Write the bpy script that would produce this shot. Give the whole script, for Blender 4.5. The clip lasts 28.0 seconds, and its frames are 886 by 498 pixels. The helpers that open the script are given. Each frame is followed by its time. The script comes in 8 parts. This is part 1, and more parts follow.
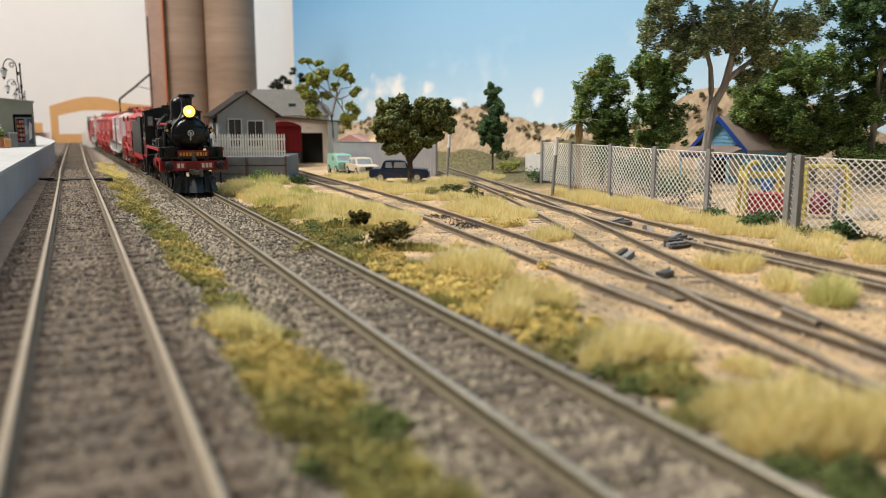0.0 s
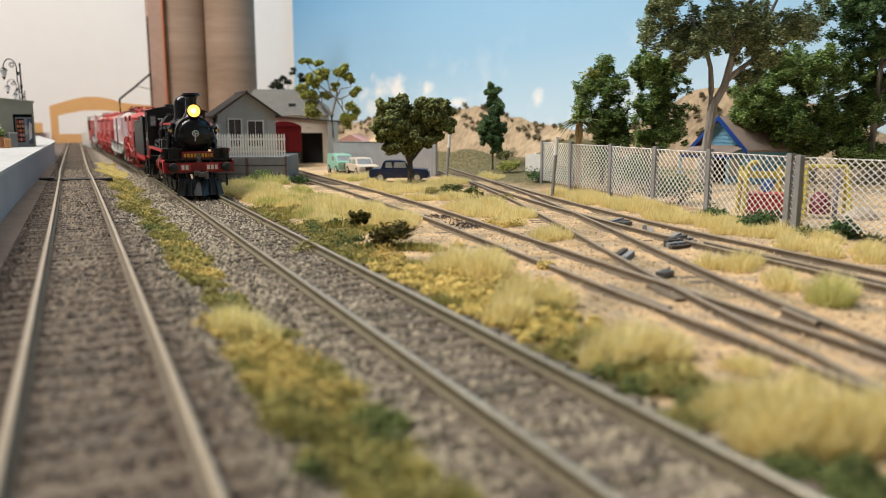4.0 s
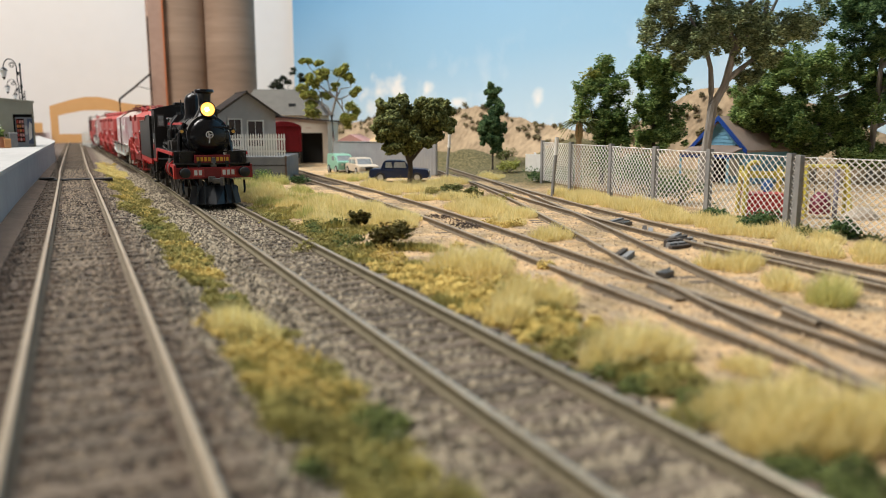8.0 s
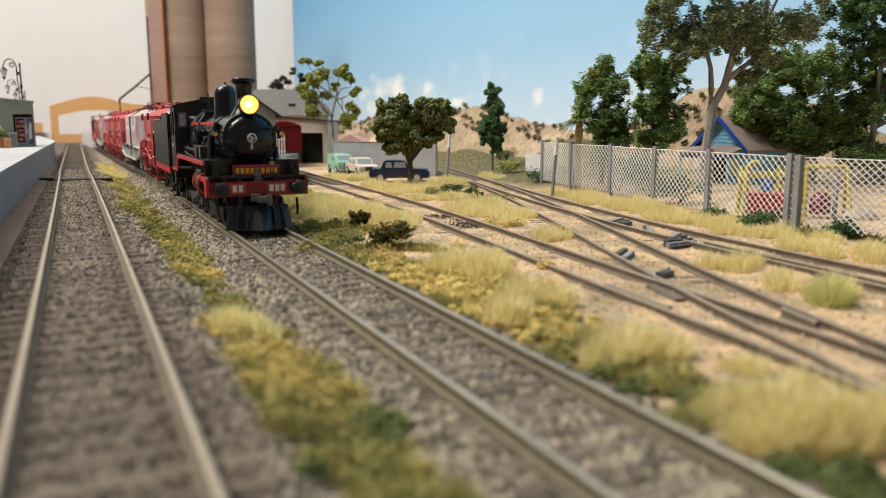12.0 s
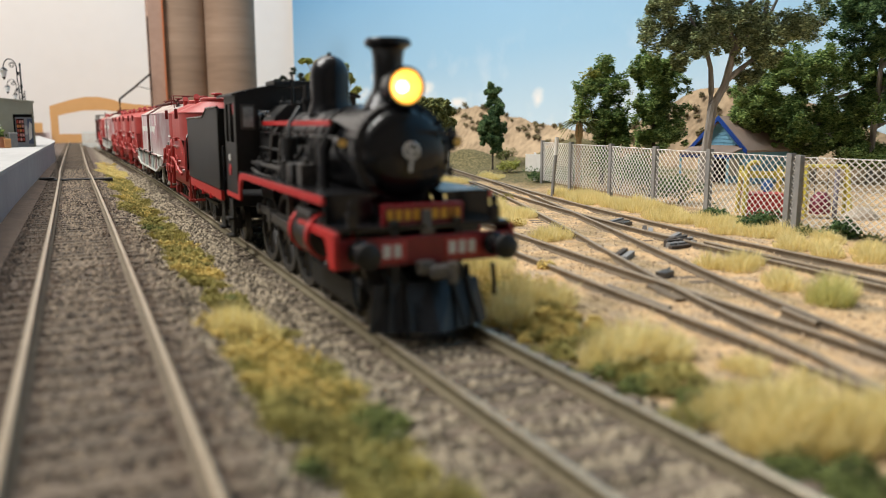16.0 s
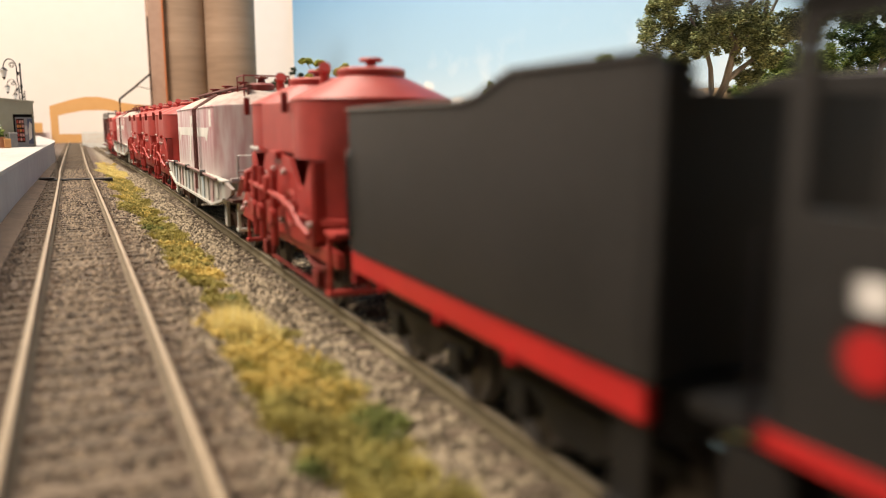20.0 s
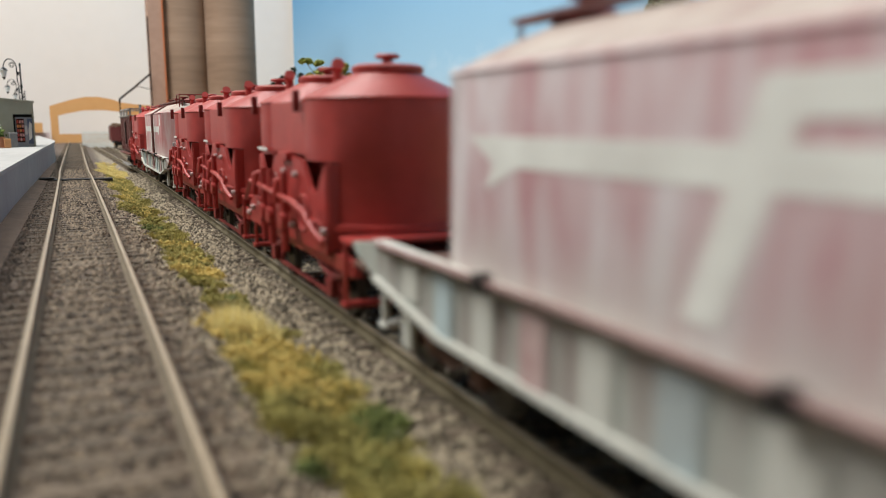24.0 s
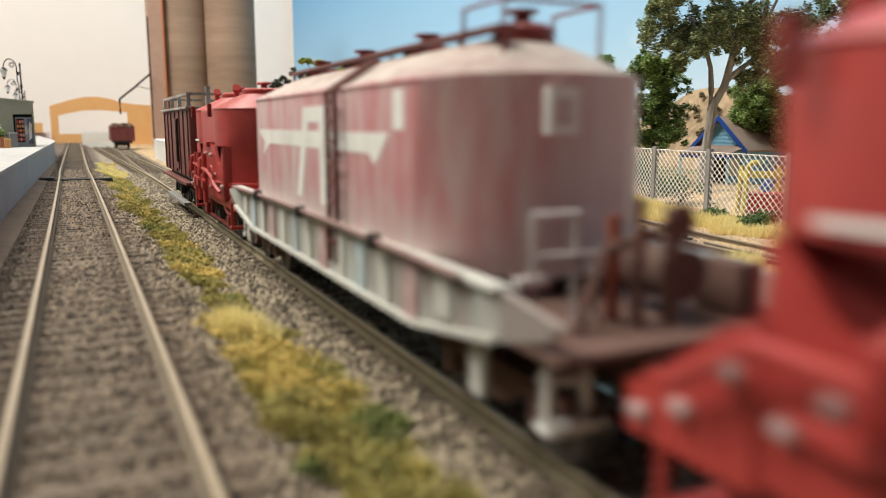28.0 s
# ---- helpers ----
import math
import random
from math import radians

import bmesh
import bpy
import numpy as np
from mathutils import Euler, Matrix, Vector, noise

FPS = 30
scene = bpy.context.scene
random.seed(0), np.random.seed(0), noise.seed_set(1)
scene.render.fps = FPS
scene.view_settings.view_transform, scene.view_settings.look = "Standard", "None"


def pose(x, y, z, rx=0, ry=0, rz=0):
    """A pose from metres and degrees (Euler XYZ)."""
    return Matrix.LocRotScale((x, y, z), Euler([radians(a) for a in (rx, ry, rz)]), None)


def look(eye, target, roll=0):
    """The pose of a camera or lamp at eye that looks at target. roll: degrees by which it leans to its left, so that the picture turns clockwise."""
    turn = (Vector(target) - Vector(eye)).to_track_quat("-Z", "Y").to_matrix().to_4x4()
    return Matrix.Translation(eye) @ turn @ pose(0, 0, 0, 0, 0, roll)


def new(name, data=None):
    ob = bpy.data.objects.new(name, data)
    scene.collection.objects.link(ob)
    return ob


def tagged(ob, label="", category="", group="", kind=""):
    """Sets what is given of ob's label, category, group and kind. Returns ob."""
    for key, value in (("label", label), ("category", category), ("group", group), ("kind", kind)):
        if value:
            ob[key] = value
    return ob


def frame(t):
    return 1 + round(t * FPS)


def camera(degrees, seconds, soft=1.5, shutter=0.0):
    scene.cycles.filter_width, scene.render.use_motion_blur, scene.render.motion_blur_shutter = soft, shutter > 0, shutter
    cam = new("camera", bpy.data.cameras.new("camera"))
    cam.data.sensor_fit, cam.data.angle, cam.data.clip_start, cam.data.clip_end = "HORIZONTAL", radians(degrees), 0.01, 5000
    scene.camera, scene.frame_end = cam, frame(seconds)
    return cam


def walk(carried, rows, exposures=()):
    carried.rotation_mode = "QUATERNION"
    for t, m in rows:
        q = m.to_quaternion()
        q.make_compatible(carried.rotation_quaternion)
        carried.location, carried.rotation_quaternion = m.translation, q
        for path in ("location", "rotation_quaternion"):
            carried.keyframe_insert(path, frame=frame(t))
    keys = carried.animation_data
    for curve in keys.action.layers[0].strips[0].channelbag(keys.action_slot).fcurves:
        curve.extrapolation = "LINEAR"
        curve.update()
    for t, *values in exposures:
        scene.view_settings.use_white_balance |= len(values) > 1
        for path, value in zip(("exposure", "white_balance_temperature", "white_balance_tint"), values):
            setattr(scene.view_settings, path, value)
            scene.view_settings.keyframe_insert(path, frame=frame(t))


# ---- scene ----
# A table-top model railway in 1:87; sizes below are in millimetres of the model, turned into metres by MM.
MM = 0.001
cam = camera(60.0, 28.0, soft=0.75, shutter=0.7)
cam.data.dof.use_dof = True
cam.data.dof.focus_distance = 0.33
cam.data.dof.aperture_fstop = 20.0
EYE = pose(0, 0, 35.7 * MM, 90 - 9.243, 0, -25.151)
walk(cam, [(0.0, EYE), (28.0, EYE)],
     exposures=[(0.0, 0.0, 6500, 10), (16.0, 0.02, 6500, 10), (18.0, 0.36, 6550, 9), (19.0, 0.5, 7200, 12), (20.0, 0.40, 8000, 17),
                (21.2, 0.32, 8000, 17), (23.5, -0.12, 6300, 8), (25.0, 0.12, 6700, 9), (28.0, 0.17, 6800, 9)])

# ---- light: a closed room with two added area lights, out of view ----
world = bpy.data.worlds.new("room_air")
world.use_nodes = True
world.node_tree.nodes["Background"].inputs[0].default_value = (0.006, 0.006, 0.006, 1)
scene.world = world


def unseen_light(x, y, z, sx, sy, watts, color, aim):
    data = bpy.data.lights.new("ceiling_panel", "AREA")
    data.shape, data.size, data.size_y, data.energy, data.color = "RECTANGLE", sx * MM, sy * MM, watts, color
    ob = new("unseen_area_light", data)
    ob.matrix_world = look((x * MM, y * MM, z * MM), (aim[0] * MM, aim[1] * MM, aim[2] * MM))
    return ob


# added key light high on the left, out of view
unseen_light(-720, 560, 1300, 800, 800, 35.7, (1.0, 0.975, 0.93), (60, 480, 0))
# added fill over the far end of the layout, out of view
unseen_light(0, 900, 1400, 800, 800, 12.0, (1.0, 0.975, 0.93), (150, 1000, 0))

# ---- materials ----
MATS = {}


def mat(name, c1, c2=None, rough=0.6, metal=0.0, scale=900.0, detail=4.0, bump=0.0, fine=0.0, contrast=(0.35, 0.65), spec=0.5, island=0.0, perobj=0.0, stretch=None, thin=0.0):
    """A painted or natural surface: two colours mixed by grain at two scales, with fine relief. scale: features per metre."""
    if name in MATS:
        return MATS[name]
    m = bpy.data.materials.new(name)
    m.use_nodes = True
    nt = m.node_tree
    b = nt.nodes["Principled BSDF"]
    b.inputs["Roughness"].default_value = rough
    b.inputs["Metallic"].default_value = metal
    b.inputs["Specular IOR Level"].default_value = spec
    c2 = c2 or tuple(v * 0.75 for v in c1)
    co = nt.nodes.new("ShaderNodeTexCoord")
    n1 = nt.nodes.new("ShaderNodeTexNoise")
    n1.inputs["Scale"].default_value = scale
    n1.inputs["Detail"].default_value = detail
    n2 = nt.nodes.new("ShaderNodeTexNoise")
    n2.inputs["Scale"].default_value = scale * 0.13
    n2.inputs["Detail"].default_value = 3.0
    where = co.outputs["Object"]
    if stretch:
        mp = nt.nodes.new("ShaderNodeMapping")
        mp.inputs["Scale"].default_value = stretch
        nt.links.new(where, mp.inputs[0])
        where = mp.outputs[0]
    for n in (n1, n2):
        nt.links.new(where, n.inputs["Vector"])
    mx = nt.nodes.new("ShaderNodeMath")
    mx.operation = "MULTIPLY_ADD"
    mx.inputs[1].default_value = 0.5
    nt.links.new(n2.outputs["Fac"], mx.inputs[0])
    half = nt.nodes.new("ShaderNodeMath")
    half.operation = "MULTIPLY"
    half.inputs[1].default_value = 0.5
    nt.links.new(n1.outputs["Fac"], half.inputs[0])
    nt.links.new(half.outputs[0], mx.inputs[2])
    val = mx.outputs[0]
    if island or perobj:
        if island:
            src = nt.nodes.new("ShaderNodeNewGeometry").outputs["Random Per Island"]
        else:
            src = nt.nodes.new("ShaderNodeObjectInfo").outputs["Random"]
        k = island or perobj
        sub = nt.nodes.new("ShaderNodeMath")
        sub.operation = "MULTIPLY_ADD"
        sub.inputs[1].default_value, sub.inputs[2].default_value = k, -k / 2
        nt.links.new(src, sub.inputs[0])
        add = nt.nodes.new("ShaderNodeMath")
        nt.links.new(val, add.inputs[0])
        nt.links.new(sub.outputs[0], add.inputs[1])
        val = add.outputs[0]
    ramp = nt.nodes.new("ShaderNodeValToRGB")
    ramp.color_ramp.elements[0].position, ramp.color_ramp.elements[1].position = contrast
    ramp.color_ramp.elements[0].color = (*c2, 1)
    ramp.color_ramp.elements[1].color = (*c1, 1)
    nt.links.new(val, ramp.inputs[0])
    nt.links.new(ramp.outputs[0], b.inputs["Base Color"])
    if thin:
        tr = nt.nodes.new("ShaderNodeBsdfTranslucent")
        nt.links.new(ramp.outputs[0], tr.inputs[0])
        ms = nt.nodes.new("ShaderNodeMixShader")
        ms.inputs[0].default_value = thin
        nt.links.new(b.outputs[0], ms.inputs[1])
        nt.links.new(tr.outputs[0], ms.inputs[2])
        nt.links.new(ms.outputs[0], nt.nodes["Material Output"].inputs["Surface"])
    if bump:
        bp = nt.nodes.new("ShaderNodeBump")
        bp.inputs["Strength"].default_value = bump
        bp.inputs["Distance"].default_value = 0.0004
        src = n1.outputs["Fac"]
        if fine:
            n3 = nt.nodes.new("ShaderNodeTexNoise")
            n3.inputs["Scale"].default_value = fine
            n3.inputs["Detail"].default_value = 3.0
            nt.links.new(co.outputs["Object"], n3.inputs["Vector"])
            src = n3.outputs["Fac"]
        nt.links.new(src, bp.inputs["Height"])
        nt.links.new(bp.outputs[0], b.inputs["Normal"])
    MATS[name] = m
    return m


def glow(name, color, strength):
    m = bpy.data.materials.new(name)
    m.use_nodes = True
    b = m.node_tree.nodes["Principled BSDF"]
    b.inputs["Base Color"].default_value = (*color, 1)
    b.inputs["Emission Color"].default_value = (*color, 1)
    b.inputs["Emission Strength"].default_value = strength
    return m


M_WALL = mat("wall_paint", (0.80, 0.74, 0.69), (0.77, 0.71, 0.66), 0.8, scale=30)
# mid-tone for the unseen walls and ceiling, picked to cut bounced light
M_ROOM = mat("room_bounce_tone", (0.42, 0.39, 0.36), (0.38, 0.35, 0.33), 0.85, scale=20)
M_BLACK = mat("black_paint", (0.008, 0.008, 0.009), (0.005, 0.005, 0.006), 0.24, scale=700, bump=0.05, spec=0.4)
M_TENDER = mat("black_satin", (0.022, 0.021, 0.020), (0.014, 0.014, 0.013), 0.5, scale=700, bump=0.05, spec=0.4)
M_SATIN = mat("boiler_satin", (0.026, 0.025, 0.024), (0.012, 0.012, 0.012), 0.36, scale=260, bump=0.06, spec=0.5)
M_MATT = mat("black_matt", (0.008, 0.0075, 0.007), (0.004, 0.004, 0.004), 0.55, scale=900, bump=0.1)
M_STEEL = mat("worn_steel", (0.16, 0.15, 0.14), (0.08, 0.075, 0.07), 0.45, 0.6, scale=900)
M_WHEEL = mat("dark_wheel", (0.055, 0.052, 0.048), (0.03, 0.028, 0.026), 0.5, 0.2, scale=900)
M_SILVER = mat("silver", (0.65, 0.65, 0.63), (0.5, 0.5, 0.48), 0.35, 0.6)
M_BRASS = mat("brass", (0.75, 0.5, 0.15), (0.6, 0.36, 0.1), 0.3, 0.8)
M_REDLINE = mat("signal_red", (0.52, 0.022, 0.022), (0.43, 0.018, 0.019), 0.4, scale=600)
M_BEAM = mat("beam_red", (0.25, 0.009, 0.014), (0.19, 0.007, 0.011), 0.38, scale=600)
M_HRED = mat("wagon_red", (0.42, 0.05, 0.042), (0.33, 0.036, 0.031), 0.42, scale=300, bump=0.08, fine=1500, spec=0.5)
# deep wagon red with shade put in, for the underframe; also rusty fittings
M_HREDD = mat("wagon_red_shade_rust", (0.24, 0.022, 0.018), (0.13, 0.016, 0.014), 0.6, scale=500)


def dusty(name, c1, c2, low_z, high_z):
    """Faded paint in vertical streaks, caked with pale dust towards the bottom edge."""
    m = mat(name, c1, c2, 0.7, scale=420, detail=7.0, contrast=(0.38, 0.62), stretch=(1, 1, 0.2), bump=0.1, fine=2000)
    nt = m.node_tree
    b = nt.nodes["Principled BSDF"]
    co = nt.nodes.new("ShaderNodeTexCoord")
    sep = nt.nodes.new("ShaderNodeSeparateXYZ")
    nt.links.new(co.outputs["Object"], sep.inputs[0])
    n = nt.nodes.new("ShaderNodeTexNoise")
    n.inputs["Scale"].default_value, n.inputs["Detail"].default_value = 110.0, 5.0
    nt.links.new(co.outputs["Object"], n.inputs["Vector"])
    up = nt.nodes.new("ShaderNodeMapRange")
    up.clamp = False
    up.inputs[1].default_value, up.inputs[2].default_value, up.inputs[3].default_value, up.inputs[4].default_value = low_z * MM, high_z * MM, 1.0, 0.0
    nt.links.new(sep.outputs[2], up.inputs[0])
    add = nt.nodes.new("ShaderNodeMath")
    nt.links.new(up.outputs[0], add.inputs[0])
    nt.links.new(n.outputs["Fac"], add.inputs[1])
    edge = nt.nodes.new("ShaderNodeMapRange")
    edge.inputs[1].default_value, edge.inputs[2].default_value, edge.inputs[4].default_value = 0.75, 1.5, 0.85
    nt.links.new(add.outputs[0], edge.inputs[0])
    mx = nt.nodes.new("ShaderNodeMix")
    mx.data_type = "RGBA"
    mx.inputs[7].default_value = (0.60, 0.57, 0.53, 1)
    old = b.inputs["Base Color"].links[0].from_socket
    nt.links.new(edge.outputs[0], mx.inputs[0])
    nt.links.new(old, mx.inputs[6])
    nt.links.new(mx.outputs[2], b.inputs["Base Color"])
    return m


M_GREYB = dusty("weathered_body", (0.57, 0.46, 0.445), (0.50, 0.21, 0.21), 17.0, 30.0)
M_GREYA = dusty("whitened_body", (0.66, 0.61, 0.62), (0.47, 0.25, 0.265), 17.0, 32.0)
M_DUST = mat("cement_dust", (0.47, 0.41, 0.36), (0.34, 0.24, 0.215), 0.85, scale=320, contrast=(0.4, 0.6), bump=0.15, fine=1500)
M_SKIRT = mat("grey_green_skirt", (0.40, 0.43, 0.39), (0.25, 0.21, 0.19), 0.65, scale=170, contrast=(0.40, 0.56), stretch=(1, 1, 0.35))
M_WHITE = mat("white_paint", (0.80, 0.79, 0.76), (0.68, 0.66, 0.62), 0.55, scale=400)
M_CREAMW = mat("aged_white", (0.74, 0.75, 0.70), (0.60, 0.59, 0.55), 0.6, scale=300)
M_VAN = mat("van_brown", (0.17, 0.055, 0.045), (0.12, 0.04, 0.035), 0.55, scale=300, bump=0.08)
M_RAILTOP = mat("rail_head", (0.48, 0.40, 0.29), (0.37, 0.30, 0.21), 0.3, 0.7, scale=300)
M_MAINTOP = mat("main_rail_head", (0.46, 0.40, 0.30), (0.35, 0.30, 0.22), 0.3, 0.7, scale=300)
M_MAINSIDE = mat("main_rail_rust", (0.16, 0.13, 0.075), (0.10, 0.082, 0.046), 0.8, scale=900, bump=0.2)
M_RAILSIDE = mat("rail_rust", (0.15, 0.115, 0.072), (0.095, 0.072, 0.045), 0.8, scale=900, bump=0.2)
M_YRAIL = mat("yard_rail_head", (0.32, 0.255, 0.18), (0.21, 0.165, 0.115), 0.5, 0.3, scale=400)
M_YSIDE = mat("yard_rail_rust", (0.17, 0.128, 0.082), (0.10, 0.074, 0.047), 0.85, scale=900, bump=0.2)
M_SLEEPER = mat("sleeper", (0.14, 0.105, 0.073), (0.08, 0.06, 0.041), 0.9, scale=700, bump=0.3, perobj=0.35)
M_STONE = mat("ballast_stone", (0.39, 0.325, 0.23), (0.07, 0.055, 0.037), 0.95, scale=500, island=0.7)
M_STONEB = mat("brown_ballast_stone", (0.275, 0.212, 0.15), (0.05, 0.037, 0.026), 0.95, scale=500, island=0.7)
M_CONC = mat("silo_concrete", (0.34, 0.235, 0.165), (0.19, 0.12, 0.078), 0.85, scale=60, contrast=(0.3, 0.7), bump=0.1, stretch=(0.25, 0.25, 1.6))
M_BRICK = mat("elevator_brick", (0.42, 0.27, 0.20), (0.36, 0.22, 0.16), 0.85, scale=120)
M_ORANGE = mat("tan_board", (0.66, 0.36, 0.14), (0.60, 0.32, 0.12), 0.75, scale=60)
M_PLAT = mat("platform_top", (0.42, 0.405, 0.385), (0.34, 0.33, 0.315), 0.85, scale=150, bump=0.1)
M_PLATS = mat("platform_wall", (0.36, 0.35, 0.345), (0.30, 0.29, 0.285), 0.8, scale=110, bump=0.1)
M_KIOSK = mat("khaki_wall", (0.33, 0.325, 0.255), (0.28, 0.275, 0.21), 0.8, scale=200)
M_DARK = mat("dark_opening", (0.02, 0.02, 0.02), (0.014, 0.014, 0.014), 0.8)
M_BOARD = mat("weatherboard_grey", (0.52, 0.50, 0.48), (0.45, 0.43, 0.41), 0.7, scale=250)
M_ROOFD = mat("dark_roof", (0.042, 0.034, 0.031), (0.026, 0.021, 0.02), 0.95, scale=350, bump=0.2, spec=0.1)
M_ROOFG = mat("grey_roof", (0.125, 0.115, 0.098), (0.095, 0.088, 0.075), 0.8, scale=120)
M_CREAM = mat("cream_wall", (0.62, 0.55, 0.45), (0.55, 0.48, 0.39), 0.75, scale=150)
M_PLINTH = mat("plinth_grey", (0.18, 0.185, 0.19), (0.12, 0.125, 0.13), 0.8, scale=170)
M_CORR = mat("corrugated_grey", (0.36, 0.36, 0.37), (0.30, 0.30, 0.305), 0.6, 0.1, scale=150)
M_POST = mat("concrete_post", (0.27, 0.265, 0.255), (0.20, 0.195, 0.19), 0.85, scale=400, bump=0.1)
M_NET = mat("fence_wire", (0.78, 0.75, 0.70), (0.66, 0.62, 0.57), 0.6, scale=300)
M_BARK = mat("bark_grey", (0.42, 0.39, 0.36), (0.17, 0.15, 0.13), 0.9, scale=420, bump=0.8, stretch=(1, 1, 0.22), contrast=(0.38, 0.62))
M_BARKD = mat("bark_dark", (0.09, 0.072, 0.058), (0.05, 0.04, 0.032), 0.9, scale=400, bump=0.4)
M_LEAF = mat("leaf_green", (0.33, 0.43, 0.14), (0.075, 0.14, 0.045), 0.8, scale=260, island=0.55, spec=0.2, thin=0.3)
M_LEAFD = mat("leaf_dark", (0.17, 0.26, 0.10), (0.036, 0.085, 0.036), 0.8, scale=260, island=0.55, spec=0.2, thin=0.3)
M_LEAFO = mat("leaf_olive", (0.21, 0.225, 0.075), (0.065, 0.08, 0.026), 0.8, scale=260, island=0.55, spec=0.2)
M_LEAFY = mat("leaf_yellow", (0.50, 0.50, 0.13), (0.22, 0.25, 0.055), 0.8, scale=200, island=0.5, spec=0.2)
M_LEAFG = mat("leaf_gum", (0.42, 0.48, 0.25), (0.11, 0.145, 0.07), 0.8, scale=260, island=0.6, spec=0.2)
M_GRASS = mat("straw_grass", (0.93, 0.83, 0.47), (0.77, 0.66, 0.30), 0.85, scale=70, island=0.5, spec=0.2, thin=0.4)
M_GRASSG = mat("green_grass", (0.74, 0.70, 0.30), (0.52, 0.51, 0.18), 0.85, scale=70, island=0.5, spec=0.2, thin=0.4)
M_FOAMY = mat("yellow_scatter", (0.74, 0.56, 0.19), (0.50, 0.38, 0.12), 0.95, scale=250, island=0.3, spec=0.1)
M_FOAMG = mat("olive_scatter", (0.40, 0.35, 0.12), (0.20, 0.18, 0.058), 0.95, scale=250, island=0.3, spec=0.1)
M_FOAMD = mat("dark_scatter", (0.17, 0.145, 0.05), (0.055, 0.052, 0.018), 0.95, scale=400, island=0.6, spec=0.1)

# ---- geometry kit (millimetres) ----
def box(bm, x0, x1, y0, y1, z0, z1, bev=0.0):
    v = [bm.verts.new((x, y, z)) for z in (z0, z1) for y in (y0, y1) for x in (x0, x1)]
    fs = [bm.faces.new([v[i] for i in q]) for q in ((0, 2, 3, 1), (4, 5, 7, 6), (0, 1, 5, 4), (2, 6, 7, 3), (0, 4, 6, 2), (1, 3, 7, 5))]
    if bev:
        es = list({e for f in fs for e in f.edges})
        bmesh.ops.bevel(bm, geom=es, offset=bev, segments=2, affect="EDGES", profile=0.6)


def ring(bm, c, u, w, r, n, a0=0.0):
    return [bm.verts.new(c + u * (r * math.cos(a0 + 2 * math.pi * i / n)) + w * (r * math.sin(a0 + 2 * math.pi * i / n))) for i in range(n)]


def bridge(bm, a, b):
    n = len(a)
    for i in range(n):
        bm.faces.new((a[i], a[(i + 1) % n], b[(i + 1) % n], b[i]))


def frame_of(d):
    d = d.normalized()
    u = d.cross(Vector((0, 0, 1)))
    if u.length < 1e-3:
        u = Vector((1, 0, 0))
    u.normalize()
    return u, d.cross(u)


def cyl(bm, p0, p1, r0, r1=None, n=12, caps=True):
    p0, p1 = Vector(p0), Vector(p1)
    u, w = frame_of(p1 - p0)
    a, b = ring(bm, p0, u, w, r0, n), ring(bm, p1, u, w, r0 if r1 is None else r1, n)
    bridge(bm, a, b)
    if caps:
        bm.faces.new(a[::-1])
        bm.faces.new(b)


def tube(bm, pts, r, n=6, r1=None):
    pts = [Vector(p) for p in pts]
    last = None
    for i, p in enumerate(pts):
        d = pts[min(i + 1, len(pts) - 1)] - pts[max(i - 1, 0)]
        u, w = frame_of(d)
        k = i / max(1, len(pts) - 1)
        cur = ring(bm, p, u, w, r if r1 is None else r + (r1 - r) * k, n)
        if last:
            bridge(bm, last, cur)
        else:
            bm.faces.new(cur[::-1])
        last = cur
    bm.faces.new(last)


def lathe(bm, prof, cx=0.0, cy=0.0, n=24, axis="z", cz=0.0):
    """Turns a profile of (radius, along) about an axis through (cx, cy, cz)."""
    last = None
    for r, h in prof:
        r = max(r, 0.01)
        c = {"z": Vector((cx, cy, cz + h)), "y": Vector((cx, cy + h, cz)), "x": Vector((cx + h, cy, cz))}[axis]
        u, w = {"z": (Vector((1, 0, 0)), Vector((0, 1, 0))), "y": (Vector((0, 0, 1)), Vector((1, 0, 0))), "x": (Vector((0, 1, 0)), Vector((0, 0, 1)))}[axis]
        cur = ring(bm, c, u, w, r, n)
        if last:
            bridge(bm, last, cur)
        else:
            bm.faces.new(cur[::-1])
        last = cur
    bm.faces.new(last)


def prism(bm, poly, a, b, axis="x"):
    """A polygon swept from a to b along an axis: axis x takes (y, z), y takes (x, z), z takes (x, y)."""
    def at(p, k):
        return {"x": (k, p[0], p[1]), "y": (p[0], k, p[1]), "z": (p[0], p[1], k)}[axis]
    va, vb = [bm.verts.new(at(p, a)) for p in poly], [bm.verts.new(at(p, b)) for p in poly]
    bridge(bm, va, vb)
    bm.faces.new(va[::-1])
    bm.faces.new(vb)


def finish(name, bm, material, parent=None, smooth=False, label=""):
    bmesh.ops.recalc_face_normals(bm, faces=bm.faces[:])
    bm.transform(Matrix.Scale(MM, 4))
    me = bpy.data.meshes.new(name)
    bm.to_mesh(me)
    bm.free()
    me.materials.append(material)
    if smooth:
        me.polygons.foreach_set("use_smooth", [True] * len(me.polygons))
        me.set_sharp_from_angle(angle=radians(40))
    ob = new(name, me)
    ob.parent = parent
    if label:
        ob["label"] = label
    return ob


def part(name, build, material, parent, label="", smooth=False):
    """One mesh under a thing or a part; build fills a bmesh."""
    bm = bmesh.new()
    build(bm)
    return finish(name, bm, material, parent, smooth, label)


def boxes(*bs, bev=0.0):
    def f(bm):
        for b in bs:
            box(bm, *b, bev)
    return f


